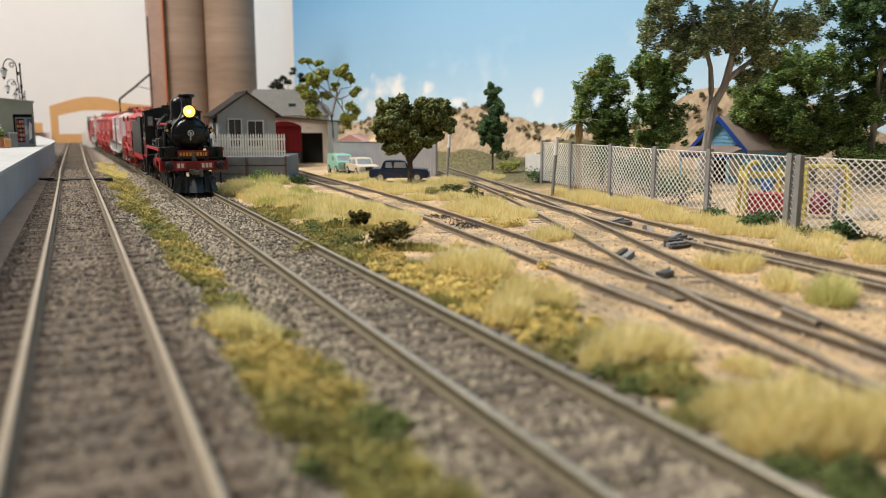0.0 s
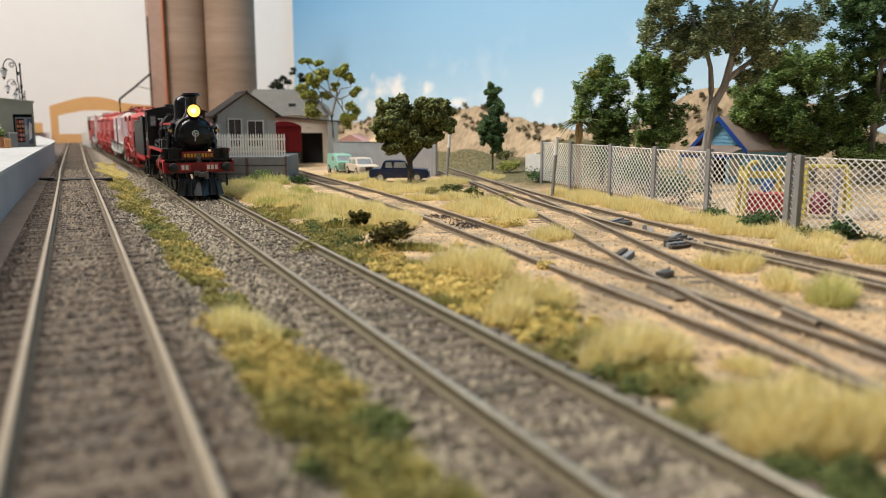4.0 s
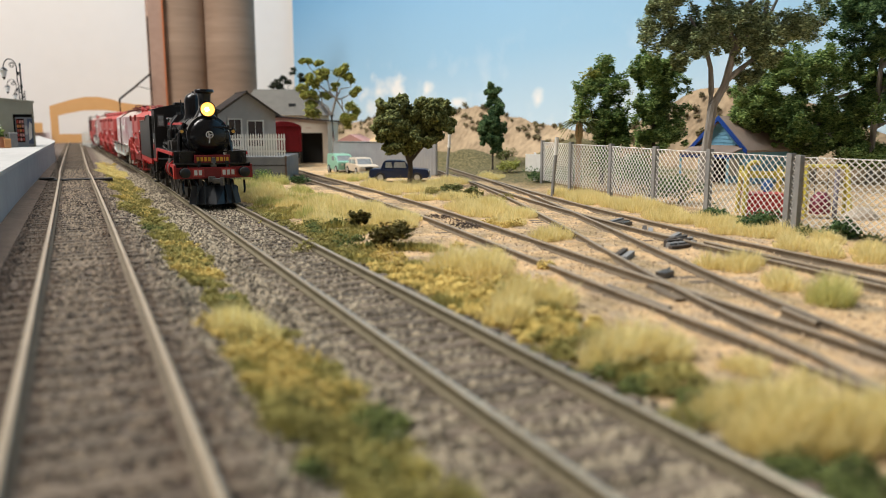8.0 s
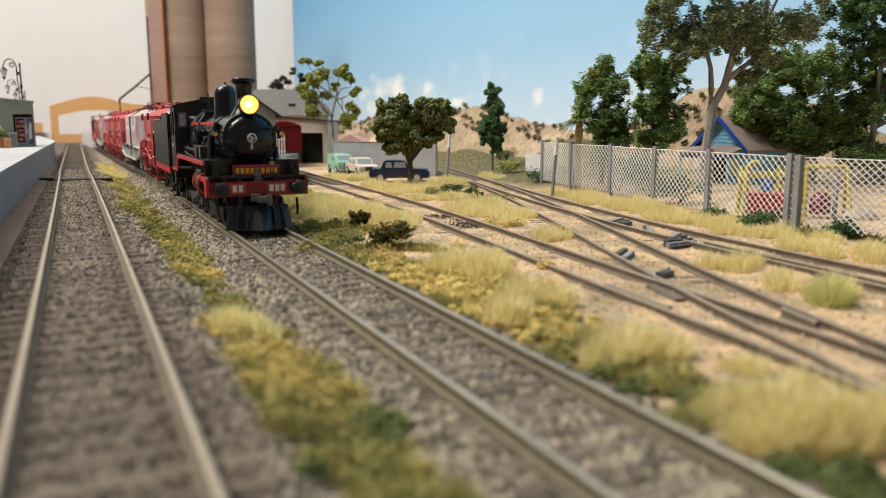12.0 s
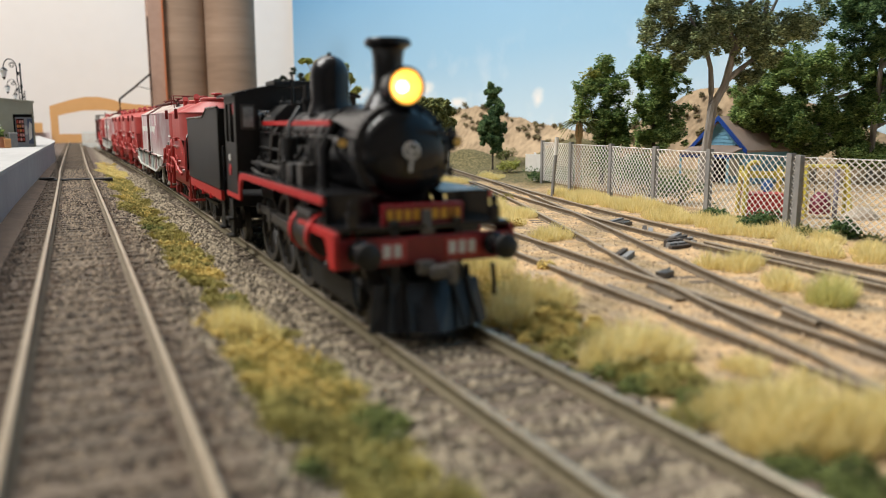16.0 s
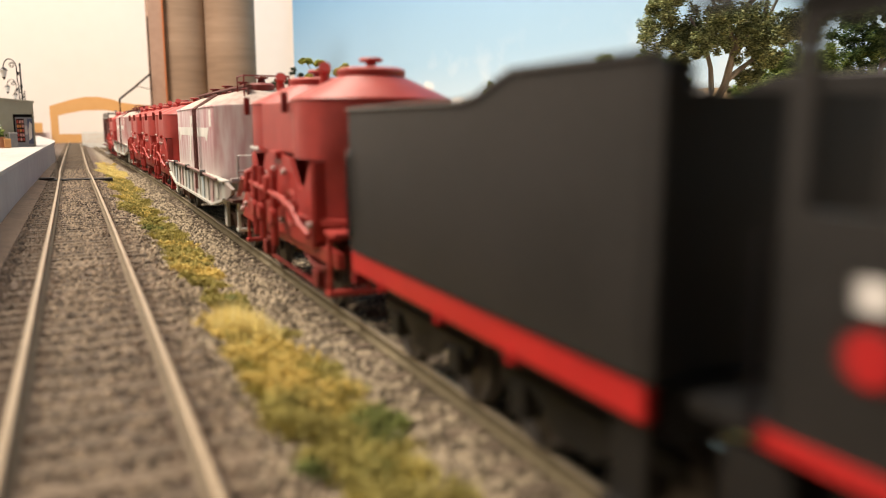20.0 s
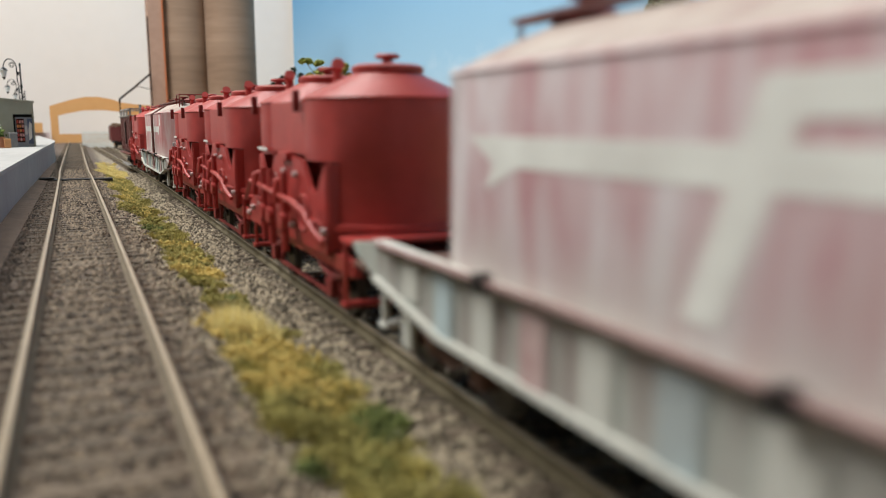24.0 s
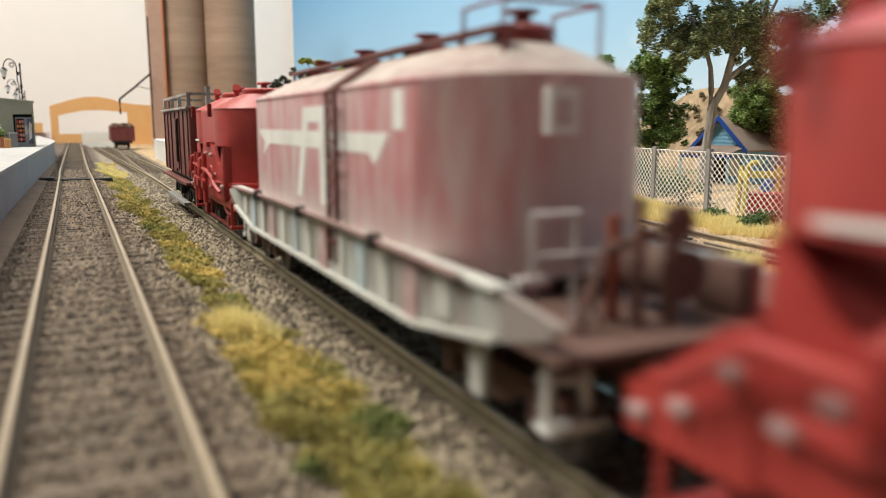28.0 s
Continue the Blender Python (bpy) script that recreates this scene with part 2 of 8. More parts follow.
def thing(name, x, y, z, label, category, group="", rz=0.0, kind=""):
    ob = new(name)
    ob.empty_display_size = 0.01
    ob.matrix_basis = pose(x * MM, y * MM, z * MM, 0, 0, rz)
    return tagged(ob, label, category, group, kind)


def solid(name, build, material, kind="structure", label="", category="", smooth=False):
    bm = bmesh.new()
    build(bm)
    return tagged(finish(name, bm, material, None, smooth), label, category, "", kind)


def from_arrays(name, verts, faces, material, parent=None, smooth=False):
    """A mesh from numpy arrays; faces all have the same number of corners."""
    me = bpy.data.meshes.new(name)
    k = faces.shape[1]
    me.vertices.add(len(verts))
    me.vertices.foreach_set("co", (np.asarray(verts, dtype=np.float32) * MM).ravel())
    me.loops.add(faces.size)
    me.loops.foreach_set("vertex_index", faces.astype(np.int32).ravel())
    me.polygons.add(len(faces))
    me.polygons.foreach_set("loop_start", np.arange(0, faces.size, k, dtype=np.int32))
    me.update(calc_edges=True)
    me.validate()
    if smooth:
        me.polygons.foreach_set("use_smooth", [True] * len(me.polygons))
    me.materials.append(material)
    ob = new(name, me)
    ob.parent = parent
    return ob


def spline(pts, step):
    """A smooth line through points, resampled at even steps."""
    p = np.array(pts, dtype=float)
    d = np.concatenate([[0], np.cumsum(np.linalg.norm(np.diff(p, axis=0), axis=1))])
    q = np.concatenate([[2 * p[0] - p[1]], p, [2 * p[-1] - p[-2]]])
    out = []
    for i in range(len(p) - 1):
        n = max(2, int((d[i + 1] - d[i]) / 3))
        for t in np.linspace(0, 1, n, endpoint=False):
            a, b, c, e = q[i:i + 4]
            out.append(0.5 * (2 * b + (c - a) * t + (2 * a - 5 * b + 4 * c - e) * t * t + (3 * b - a - 3 * c + e) * t ** 3))
    out = np.array(out + [p[-1]])
    s = np.concatenate([[0], np.cumsum(np.linalg.norm(np.diff(out, axis=0), axis=1))])
    at = np.arange(0, s[-1], step)
    return np.stack([np.interp(at, s, out[:, 0]), np.interp(at, s, out[:, 1])], 1)


def heading(line):
    g = np.gradient(line, axis=0)
    return g / np.linalg.norm(g, axis=1)[:, None]


# ---- the plan of the tracks: x across, y away along the line ----
def main_x(y):
    """The main line: straight, then swinging gently towards the platform side."""
    return 50.0 - 0.0248 * 45.0 * np.logaddexp(0.0, (np.asarray(y, float) - 500.0) / 45.0)


LEFT = spline([(0.2, -140), (0.0, 60), (-0.7, 190), (-1.1, 250), (-1.9, 345), (-3.2, 480), (-4.6, 620), (-6.2, 1180), (-7.5, 1640)], 5.4)
MAIN = spline([(float(main_x(y)), y) for y in range(-140, 1660, 60)], 5.4)
YARD_A = spline([(92, -60), (94, 20), (96.2, 55), (97.8, 72), (99.4, 83), (100.9, 97), (102.6, 113), (104.6, 131), (107.2, 152), (110.3, 176), (113.8, 205), (117.6, 238), (121.5, 276), (125, 320), (128.2, 372), (131.5, 432), (135, 500), (141, 600), (149, 760)], 5.4)
YARD_B = spline([(92, -60), (94, 20), (98.2, 60), (102, 71), (106, 85), (111, 101), (117.4, 120), (125.3, 142), (135.2, 169), (146.9, 200), (160.7, 238), (176.3, 282), (193.8, 335), (212.7, 398), (232.8, 472), (262, 580)], 5.4)
YARD_C = spline([(152, -60), (153.5, 40), (157.1, 101), (158.7, 113), (160.1, 127), (161.7, 142), (163.6, 159), (166, 177), (169.2, 199), (173.4, 222), (178.5, 248), (184.9, 278), (192.7, 311), (201.9, 348), (212.6, 389), (222.5, 430)], 5.4)
SIDING = spline([(49.9, 500), (49.4, 620), (50, 800), (52, 1000), (55, 1190), (58, 1400)], 5.4)
LEFT_TOP, MAIN_TOP, RAIL_H = 6.4, 2.5, 2.1
GAUGE, YARD_GAUGE = 8.3, 7.0  # half the distance between the rails


def near_y(line, y):
    return np.interp(y, line[:, 1], line[:, 0])


# ---- ground: one sheet with raised beds ----
def smooth01(t):
    t = np.clip(t, 0, 1)
    return t * t * (3 - 2 * t)


def hash_noise(x, y, seed):
    """Smooth value noise on a grid, for the lie of the ground."""
    rng = np.random.RandomState(seed)
    tab = rng.rand(256, 256)
    xi, yi = np.floor(x).astype(int), np.floor(y).astype(int)
    fx, fy = x - xi, y - yi
    fx, fy = fx * fx * (3 - 2 * fx), fy * fy * (3 - 2 * fy)
    g = lambda a, b: tab[a % 256, b % 256]
    return (g(xi, yi) * (1 - fx) + g(xi + 1, yi) * fx) * (1 - fy) + (g(xi, yi + 1) * (1 - fx) + g(xi + 1, yi + 1) * fx) * fy


def ground_z(x, y):
    x, y = np.asarray(x, float), np.asarray(y, float)
    lx = near_y(LEFT, y)
    mx = main_x(y)
    k = smooth01((x - lx - 12) / 14.0)
    z = (LEFT_TOP - RAIL_H - 0.35) * (1 - k) + (MAIN_TOP - RAIL_H - 0.35) * k
    dip = np.exp(-((x - 0.5 * (lx + mx)) / 5.0) ** 2) * 0.8 + np.exp(-((x - mx - 16) / 4.0) ** 2) * 0.7
    z = z - dip * np.where(y < 900, 1, 0.3)
    far = smooth01((x - 225) / 90.0) * smooth01((y - 120) / 120.0)
    z = z + far * 3.0
    z = z + 0.75 * smooth01((x - mx - 18) / 12.0) * smooth01((460 - y) / 60.0)
    bank = np.exp(-((x - 292) / 24.0) ** 2 - ((y - 575) / 32.0) ** 2) * 13 + np.exp(-((x - 350) / 34.0) ** 2 - ((y - 500) / 36.0) ** 2) * 22
    z = z + bank
    z = z + (hash_noise(x / 14.0, y / 14.0, 1) - 0.5) * 0.5 * np.where(x > mx + 11, 1.6, 0.5)
    z = z + (hash_noise(x / 3.0, y / 3.0, 2) - 0.5) * 0.25
    return z


def ground_material():
    m = bpy.data.materials.new("sand_and_ballast")
    m.use_nodes = True
    nt = m.node_tree
    b = nt.nodes["Principled BSDF"]
    b.inputs["Roughness"].default_value = 0.95
    b.inputs["Specular IOR Level"].default_value = 0.2
    co = nt.nodes.new("ShaderNodeTexCoord")
    sep = nt.nodes.new("ShaderNodeSeparateXYZ")
    nt.links.new(co.outputs["Object"], sep.inputs[0])

    def noise_tex(scale, detail=4.0):
        n = nt.nodes.new("ShaderNodeTexNoise")
        n.inputs["Scale"].default_value, n.inputs["Detail"].default_value = scale, detail
        nt.links.new(co.outputs["Object"], n.inputs["Vector"])
        return n.outputs["Fac"]

    def ramp(src, stops):
        r = nt.nodes.new("ShaderNodeValToRGB")
        e = r.color_ramp.elements
        while len(e) < len(stops):
            e.new(0.5)
        for el, (p, c) in zip(e, stops):
            el.position, el.color = p, (*c, 1)
        nt.links.new(src, r.inputs[0])
        return r.outputs[0]

    def mixed(fac, a, bb):
        x = nt.nodes.new("ShaderNodeMix")
        x.data_type = "RGBA"
        nt.links.new(fac, x.inputs[0])
        nt.links.new(a, x.inputs[6])
        nt.links.new(bb, x.inputs[7])
        return x.outputs[2]

    def edge(centre, width, wobble):
        n = noise_tex(60.0)
        a = nt.nodes.new("ShaderNodeMath")
        a.operation = "MULTIPLY_ADD"
        a.inputs[1].default_value = wobble
        nt.links.new(n, a.inputs[0])
        nt.links.new(sep.outputs[0], a.inputs[2])
        r = nt.nodes.new("ShaderNodeMapRange")
        r.inputs[1].default_value, r.inputs[2].default_value = centre + wobble / 2 - width, centre + wobble / 2 + width
        nt.links.new(a.outputs[0], r.inputs[0])
        return r.outputs[0]

    sand = ramp(noise_tex(900.0, 6.0), [(0.3, (0.34, 0.21, 0.105)), (0.5, (0.56, 0.375, 0.20)), (0.7, (0.70, 0.51, 0.30))])
    soil = ramp(noise_tex(700.0, 6.0), [(0.35, (0.20, 0.14, 0.075)), (0.65, (0.42, 0.31, 0.17))])
    sand = mixed(ramp(noise_tex(45.0), [(0.47, (0, 0, 0)), (0.60, (1, 1, 1))]), sand, soil)
    litter = ramp(noise_tex(1100.0, 6.0), [(0.35, (0.21, 0.155, 0.10)), (0.65, (0.52, 0.40, 0.27))])
    sand = mixed(ramp(noise_tex(150.0, 5.0), [(0.50, (0, 0, 0)), (0.62, (0.85, 0.85, 0.85))]), sand, litter)
    grey = ramp(noise_tex(1500.0, 5.0), [(0.3, (0.10, 0.08, 0.062)), (0.5, (0.25, 0.21, 0.155)), (0.7, (0.42, 0.36, 0.27))])
    stain = ramp(noise_tex(30.0), [(0.35, (0, 0, 0)), (0.7, (0.6, 0.6, 0.6))])
    brown = ramp(noise_tex(1200.0, 5.0), [(0.3, (0.055, 0.04, 0.032)), (0.7, (0.20, 0.155, 0.125))])
    grey = mixed(stain, grey, brown)
    low = mixed(edge(-0.0105, 0.0015, 0.003), brown, mixed(edge(0.015, 0.004, 0.004), brown, grey))
    full = mixed(edge(0.0665, 0.003, 0.012), low, sand)
    scrub = ramp(noise_tex(500.0, 6.0), [(0.35, (0.055, 0.055, 0.02)), (0.5, (0.12, 0.10, 0.045)), (0.68, (0.23, 0.18, 0.09))])
    ymask = nt.nodes.new("ShaderNodeMapRange")
    ymask.inputs[1].default_value, ymask.inputs[2].default_value = 0.30, 0.40
    nt.links.new(sep.outputs[1], ymask.inputs[0])
    both = nt.nodes.new("ShaderNodeMath")
    both.operation = "MULTIPLY"
    nt.links.new(edge(0.225, 0.015, 0.03), both.inputs[0])
    nt.links.new(ymask.outputs[0], both.inputs[1])
    full = mixed(both.outputs[0], full, scrub)
    nt.links.new(full, b.inputs["Base Color"])
    bp = nt.nodes.new("ShaderNodeBump")
    bp.inputs["Strength"].default_value, bp.inputs["Distance"].default_value = 0.8, 0.0004
    nt.links.new(noise_tex(1400.0, 4.0), bp.inputs["Height"])
    nt.links.new(bp.outputs[0], b.inputs["Normal"])
    return m


def build_ground():
    xs = np.unique(np.concatenate([np.arange(-160, -30, 8.0), np.arange(-30, 130, 1.6), np.arange(130, 260, 3.2), np.arange(260, 440.1, 6.0)]))
    ys = np.unique(np.concatenate([np.arange(-140, 420, 2.4), np.arange(420, 800, 5.0), np.arange(800, 1690.1, 12.0)]))
    gx, gy = np.meshgrid(xs, ys)
    gz = ground_z(gx, gy)
    v = np.stack([gx.ravel(), gy.ravel(), gz.ravel()], 1)
    nx, ny = len(xs), len(ys)
    i, j = np.meshgrid(np.arange(nx - 1), np.arange(ny - 1))
    a = (j * nx + i).ravel()
    f = np.stack([a, a + 1, a + nx + 1, a + nx], 1)
    ob = from_arrays("ground", v, f, ground_material(), smooth=True)
    tagged(ob, "sandy model ground with grey ballast beds under the tracks", "ground", kind="structure")


build_ground()


# ---- the room and the boards ----
def room():
    solid("room_floor", boxes((-2200, 900, -1700, 2000, -1010, -1000)), mat("room_floor", (0.30, 0.25, 0.20), None, 0.6, scale=8), label="brown floor of the room below the layout", category="floor")
    solid("ceiling", boxes((-2200, 900, -1700, 2000, 1500, 1520)), M_ROOM, label="plain grey room ceiling, unseen, toned to lower bounced light", category="ceiling")
    solid("wall_north", boxes((-2200, 900, 1700, 1720, -1000, 1500)), M_WALL, label="plain off-white wall at the end of the layout", category="wall")
    solid("wall_south", boxes((-2200, 900, -1720, -1700, -1000, 1500)), M_ROOM, label="plain beige wall behind the camera, unseen, toned to lower bounced light", category="wall")
    solid("wall_west", boxes((-2220, -2200, -1700, 1700, -1000, 1500)), M_ROOM, label="plain beige side wall of the room, unseen, toned to lower bounced light", category="wall")
    solid("wall_east", boxes((900, 920, -1700, 1700, -1000, 1500)), M_WALL, label="plain off-white wall behind the sky board", category="wall")
    solid("baseboard", boxes((-165, 446, -145, 1695, -60, -3)), mat("plywood", (0.45, 0.32, 0.2), None, 0.7, scale=40), label="plywood baseboard under the layout", category="baseboard")
    for x, y in ((-140, -120), (420, -120), (-140, 1660), (420, 1660)):
        leg = solid("trestle_leg", boxes((x - 25, x + 25, y - 25, y + 25, -1000, -60)), mat("plywood", (0.45, 0.32, 0.2)), kind="", label="plain timber leg under the baseboard", category="leg")


room()


def sky_board():
    m = bpy.data.materials.new("painted_sky")
    m.use_nodes = True
    nt = m.node_tree
    b = nt.nodes["Principled BSDF"]
    b.inputs["Roughness"].default_value = 0.8
    b.inputs["Specular IOR Level"].default_value = 0.15
    co = nt.nodes.new("ShaderNodeTexCoord")
    sep = nt.nodes.new("ShaderNodeSeparateXYZ")
    nt.links.new(co.outputs["Object"], sep.inputs[0])
    r = nt.nodes.new("ShaderNodeMapRange")
    r.inputs[1].default_value, r.inputs[2].default_value = 0.03, 0.30
    nt.links.new(sep.outputs[2], r.inputs[0])
    cr = nt.nodes.new("ShaderNodeValToRGB")
    e = cr.color_ramp.elements
    e[0].position, e[0].color = 0.0, (0.56, 0.70, 0.80, 1)
    e[1].position, e[1].color = 1.0, (0.15, 0.36, 0.60, 1)
    mid = e.new(0.32)
    mid.color = (0.32, 0.53, 0.72, 1)
    nt.links.new(r.outputs[0], cr.inputs[0])
    mp = nt.nodes.new("ShaderNodeMapping")
    mp.inputs["Scale"].default_value = (1, 6.0, 9.0)
    nt.links.new(co.outputs["Object"], mp.inputs[0])
    n = nt.nodes.new("ShaderNodeTexNoise")
    n.inputs["Scale"].default_value, n.inputs["Detail"].default_value = 2.6, 7.0
    nt.links.new(mp.outputs[0], n.inputs["Vector"])
    cl = nt.nodes.new("ShaderNodeValToRGB")
    cl.color_ramp.elements[0].position, cl.color_ramp.elements[1].position = 0.54, 0.68
    nt.links.new(n.outputs["Fac"], cl.inputs[0])
    low = nt.nodes.new("ShaderNodeMapRange")
    low.inputs[1].default_value, low.inputs[2].default_value, low.inputs[3].default_value, low.inputs[4].default_value = 0.05, 0.15, 1.0, 0.0
    nt.links.new(sep.outputs[2], low.inputs[0])
    mu = nt.nodes.new("ShaderNodeMath")
    mu.operation = "MULTIPLY"
    nt.links.new(cl.outputs[0], mu.inputs[0])
    low.inputs[3].default_value = 0.35
    nt.links.new(low.outputs[0], mu.inputs[1])
    # a few painted heaps of cloud: place along the board, height, half length, half height
    ragged = nt.nodes.new("ShaderNodeTexNoise")
    ragged.inputs["Scale"].default_value, ragged.inputs["Detail"].default_value = 34.0, 7.0
    wide = nt.nodes.new("ShaderNodeMapping")
    wide.inputs["Scale"].default_value = (1, 0.4, 1)
    nt.links.new(co.outputs["Object"], wide.inputs[0])
    nt.links.new(wide.outputs[0], ragged.inputs["Vector"])
    total = mu.outputs[0]
    for py, pz, ly, lz in ((1.150, 0.080, 0.080, 0.030), (1.190, 0.110, 0.030, 0.016), (1.085, 0.082, 0.05, 0.022), (0.973, 0.080, 0.022, 0.014), (0.880, 0.062, 0.022, 0.008), (0.690, 0.060, 0.012, 0.010)):
        off = nt.nodes.new("ShaderNodeVectorMath")
        off.operation = "SUBTRACT"
        off.inputs[1].default_value = (0.432, py, pz)
        nt.links.new(co.outputs["Object"], off.inputs[0])
        fit = nt.nodes.new("ShaderNodeVectorMath")
        fit.operation = "MULTIPLY"
        fit.inputs[1].default_value = (0.0, 1 / ly, 1 / lz)
        nt.links.new(off.outputs[0], fit.inputs[0])
        far = nt.nodes.new("ShaderNodeVectorMath")
        far.operation = "LENGTH"
        nt.links.new(fit.outputs[0], far.inputs[0])
        wob = nt.nodes.new("ShaderNodeMath")
        wob.operation = "MULTIPLY_ADD"
        wob.inputs[1].default_value = 3.4
        nt.links.new(ragged.outputs["Fac"], wob.inputs[0])
        nt.links.new(far.outputs["Value"], wob.inputs[2])
        soft_edge = nt.nodes.new("ShaderNodeMapRange")
        soft_edge.inputs[1].default_value, soft_edge.inputs[2].default_value = 2.65, 1.75
        nt.links.new(wob.outputs[0], soft_edge.inputs[0])
        mxm = nt.nodes.new("ShaderNodeMath")
        mxm.operation = "MAXIMUM"
        nt.links.new(total, mxm.inputs[0])
        nt.links.new(soft_edge.outputs[0], mxm.inputs[1])
        total = mxm.outputs[0]
    mx = nt.nodes.new("ShaderNodeMix")
    mx.data_type = "RGBA"
    mx.inputs[7].default_value = (0.82, 0.82, 0.82, 1)
    nt.links.new(total, mx.inputs[0])
    nt.links.new(cr.outputs[0], mx.inputs[6])
    nt.links.new(mx.outputs[2], b.inputs["Base Color"])
    solid("backdrop", boxes((432, 446, -900, 1678, -3, 720)), m, label="blue painted sky board with white clouds", category="backdrop")


sky_board()


def hills():
    """Dry tan hills in low relief along the foot of the sky board."""
    rng = np.random.RandomState(3)
    ys = np.arange(-300, 1676, 6.0)
    crest = np.interp(ys, [-300, 200, 300, 340, 390, 430, 470, 540, 604, 663, 771, 827, 900, 1045, 1281, 1680],
                      [20, 25, 30, 44, 57, 64, 60, 34, 28, 34, 49, 59, 52, 52, 40, 30])
    crest = crest + (hash_noise(ys / 24.0, ys * 0, 5) - 0.5) * 5
    n = 14
    v, f = [], []
    for i, y in enumerate(ys):
        for j in range(n):
            k = j / (n - 1)
            x = 396 + 35 * k
            z = 1.0 + (crest[i] - 1) * (k ** 0.85) + (hash_noise(np.array(y / 15.0), np.array(j / 2.0), 6) - 0.5) * 5 * k * (1 - k) * 4
            v.append((x, y, z))
    for i in range(len(ys) - 1):
        for j in range(n - 1):
            a = i * n + j
            f.append((a, a + n, a + n + 1, a + 1))
    m = mat("dry_hill", (0.43, 0.315, 0.195), (0.19, 0.135, 0.08), 0.95, scale=150, detail=8.0, bump=1.0, fine=220, contrast=(0.36, 0.60))
    tagged(from_arrays("hills_backdrop", np.array(v), np.array(f), m, smooth=True), "dry tan hills low behind the layout", "hills", kind="structure")


hills()


def portal():
    """The tan board with an arched opening where the tracks leave."""
    def f(bm):
        y0, y1 = 1478, 1486
        top = [(-42, 66), (-30, 70), (-8, 77), (14, 82), (34, 82.5), (54, 79), (72, 73), (95, 70), (130, 68)]
        box(bm, -42, -30, y0, y1, -2, 46)
        box(bm, 80, 132, y0, y1, -2, 50)
        prism(bm, [(-42, 46)] + top + [(132, 50), (80, 50), (80, 56), (40, 60), (10, 59), (-14, 54), (-30, 50), (-30, 46)], y0, y1, "y")
        box(bm, -30, 80, y0, y1, -2, 19)
    solid("portal_board", f, M_ORANGE, label="tan timber board with an arched opening over the tracks", category="board")
    solid("low_end_board", boxes((-130, -44, 1470, 1478, -2, 22)), mat("pale_pink_board", (0.70, 0.58, 0.56), (0.64, 0.52, 0.5), 0.8, scale=60), label="pale low board behind the platform", category="board")
    solid("end_block", boxes((-72, -54, 1462, 1469, 22, 38)), M_ORANGE, label="tan offcut block at the end of the layout", category="block")


portal()


# ---- tracks ----
def rail_mesh(name, line, off, top, parent, head_mat):
    h = heading(line)
    nrm = np.stack([h[:, 1], -h[:, 0]], 1)
    c = line + nrm * off
    prof = [(-1.05, -2.1), (1.05, -2.1), (1.05, -1.8), (0.22, -1.5), (0.22, -0.75), (0.5, -0.55), (0.5, -0.26), (0.45, -0.12), (0.34, -0.035), (0.15, 0.0), (-0.15, 0.0), (-0.34, -0.035), (-0.45, -0.12), (-0.5, -0.26), (-0.5, -0.55), (-0.22, -0.75), (-0.22, -1.5), (-1.05, -1.8)]
    m = len(prof)
    v = np.zeros((len(c), m, 3))
    for k, (a, z) in enumerate(prof):
        v[:, k, :2] = c + nrm * a
        v[:, k, 2] = top + z
    i, j = np.meshgrid(np.arange(len(c) - 1), np.arange(m), indexing="ij")
    a, b = (i * m + j).ravel(), (i * m + (j + 1) % m).ravel()
    f = np.stack([a, b, b + m, a + m], 1)
    ob = from_arrays(name, v.reshape(-1, 3), f, head_mat, parent)
    ob.data.materials.append({M_YRAIL: M_YSIDE, M_MAINTOP: M_MAINSIDE}.get(head_mat, M_RAILSIDE))
    jj = j.ravel()
    ob.data.polygons.foreach_set("material_index", np.where((jj >= 6) & (jj <= 12), 0, 1).astype(np.int32))
    ob.data.polygons.foreach_set("use_smooth", (jj >= 6) & (jj <= 12))
    return ob


def track(name, line, top, head_mat, label, half=GAUGE, drop=0.0):
    t = thing(name, 0, 0, 0, label, "railway track", kind="structure")
    for off in (-half, half):
        rail_mesh("rail", line, off, top, t, head_mat)
    SLEEPERS.append((t, line, top - RAIL_H - drop, half + 5.6))
    return t


SLEEPERS = []
track("track_left", LEFT, LEFT_TOP, M_RAILTOP, "bright-railed model track along the platform in grey ballast", drop=0.12)
track("track_main", MAIN, MAIN_TOP, M_MAINTOP, "model running track in grey ballast")
track("track_yard_a", YARD_A, MAIN_TOP, M_YRAIL, "rusty yard track half buried in sand", YARD_GAUGE, -0.1)
yard_b = track("track_yard_b", YARD_B, MAIN_TOP, M_YRAIL, "rusty yard track joining a turnout in sand", YARD_GAUGE, -0.1)
yard_c = track("track_yard_c", YARD_C, MAIN_TOP, M_YRAIL, "rusty yard track beside the wire fence", YARD_GAUGE, -0.1)


def stretch_of(line, y0, y1):
    return line[(line[:, 1] > y0) & (line[:, 1] < y1)]


# check rails beside the two crossings, and the crossing plates under them
rail_mesh("check_rail", stretch_of(YARD_C, 70, 168), -2.6, MAIN_TOP - 0.1, yard_c, M_YRAIL)
rail_mesh("check_rail", stretch_of(YARD_B, 86, 104), 5.0, MAIN_TOP - 0.1, yard_b, M_YRAIL)
rail_mesh("check_rail", stretch_of(YARD_A, 102, 132), -5.0, MAIN_TOP - 0.1, yard_b, M_YRAIL)
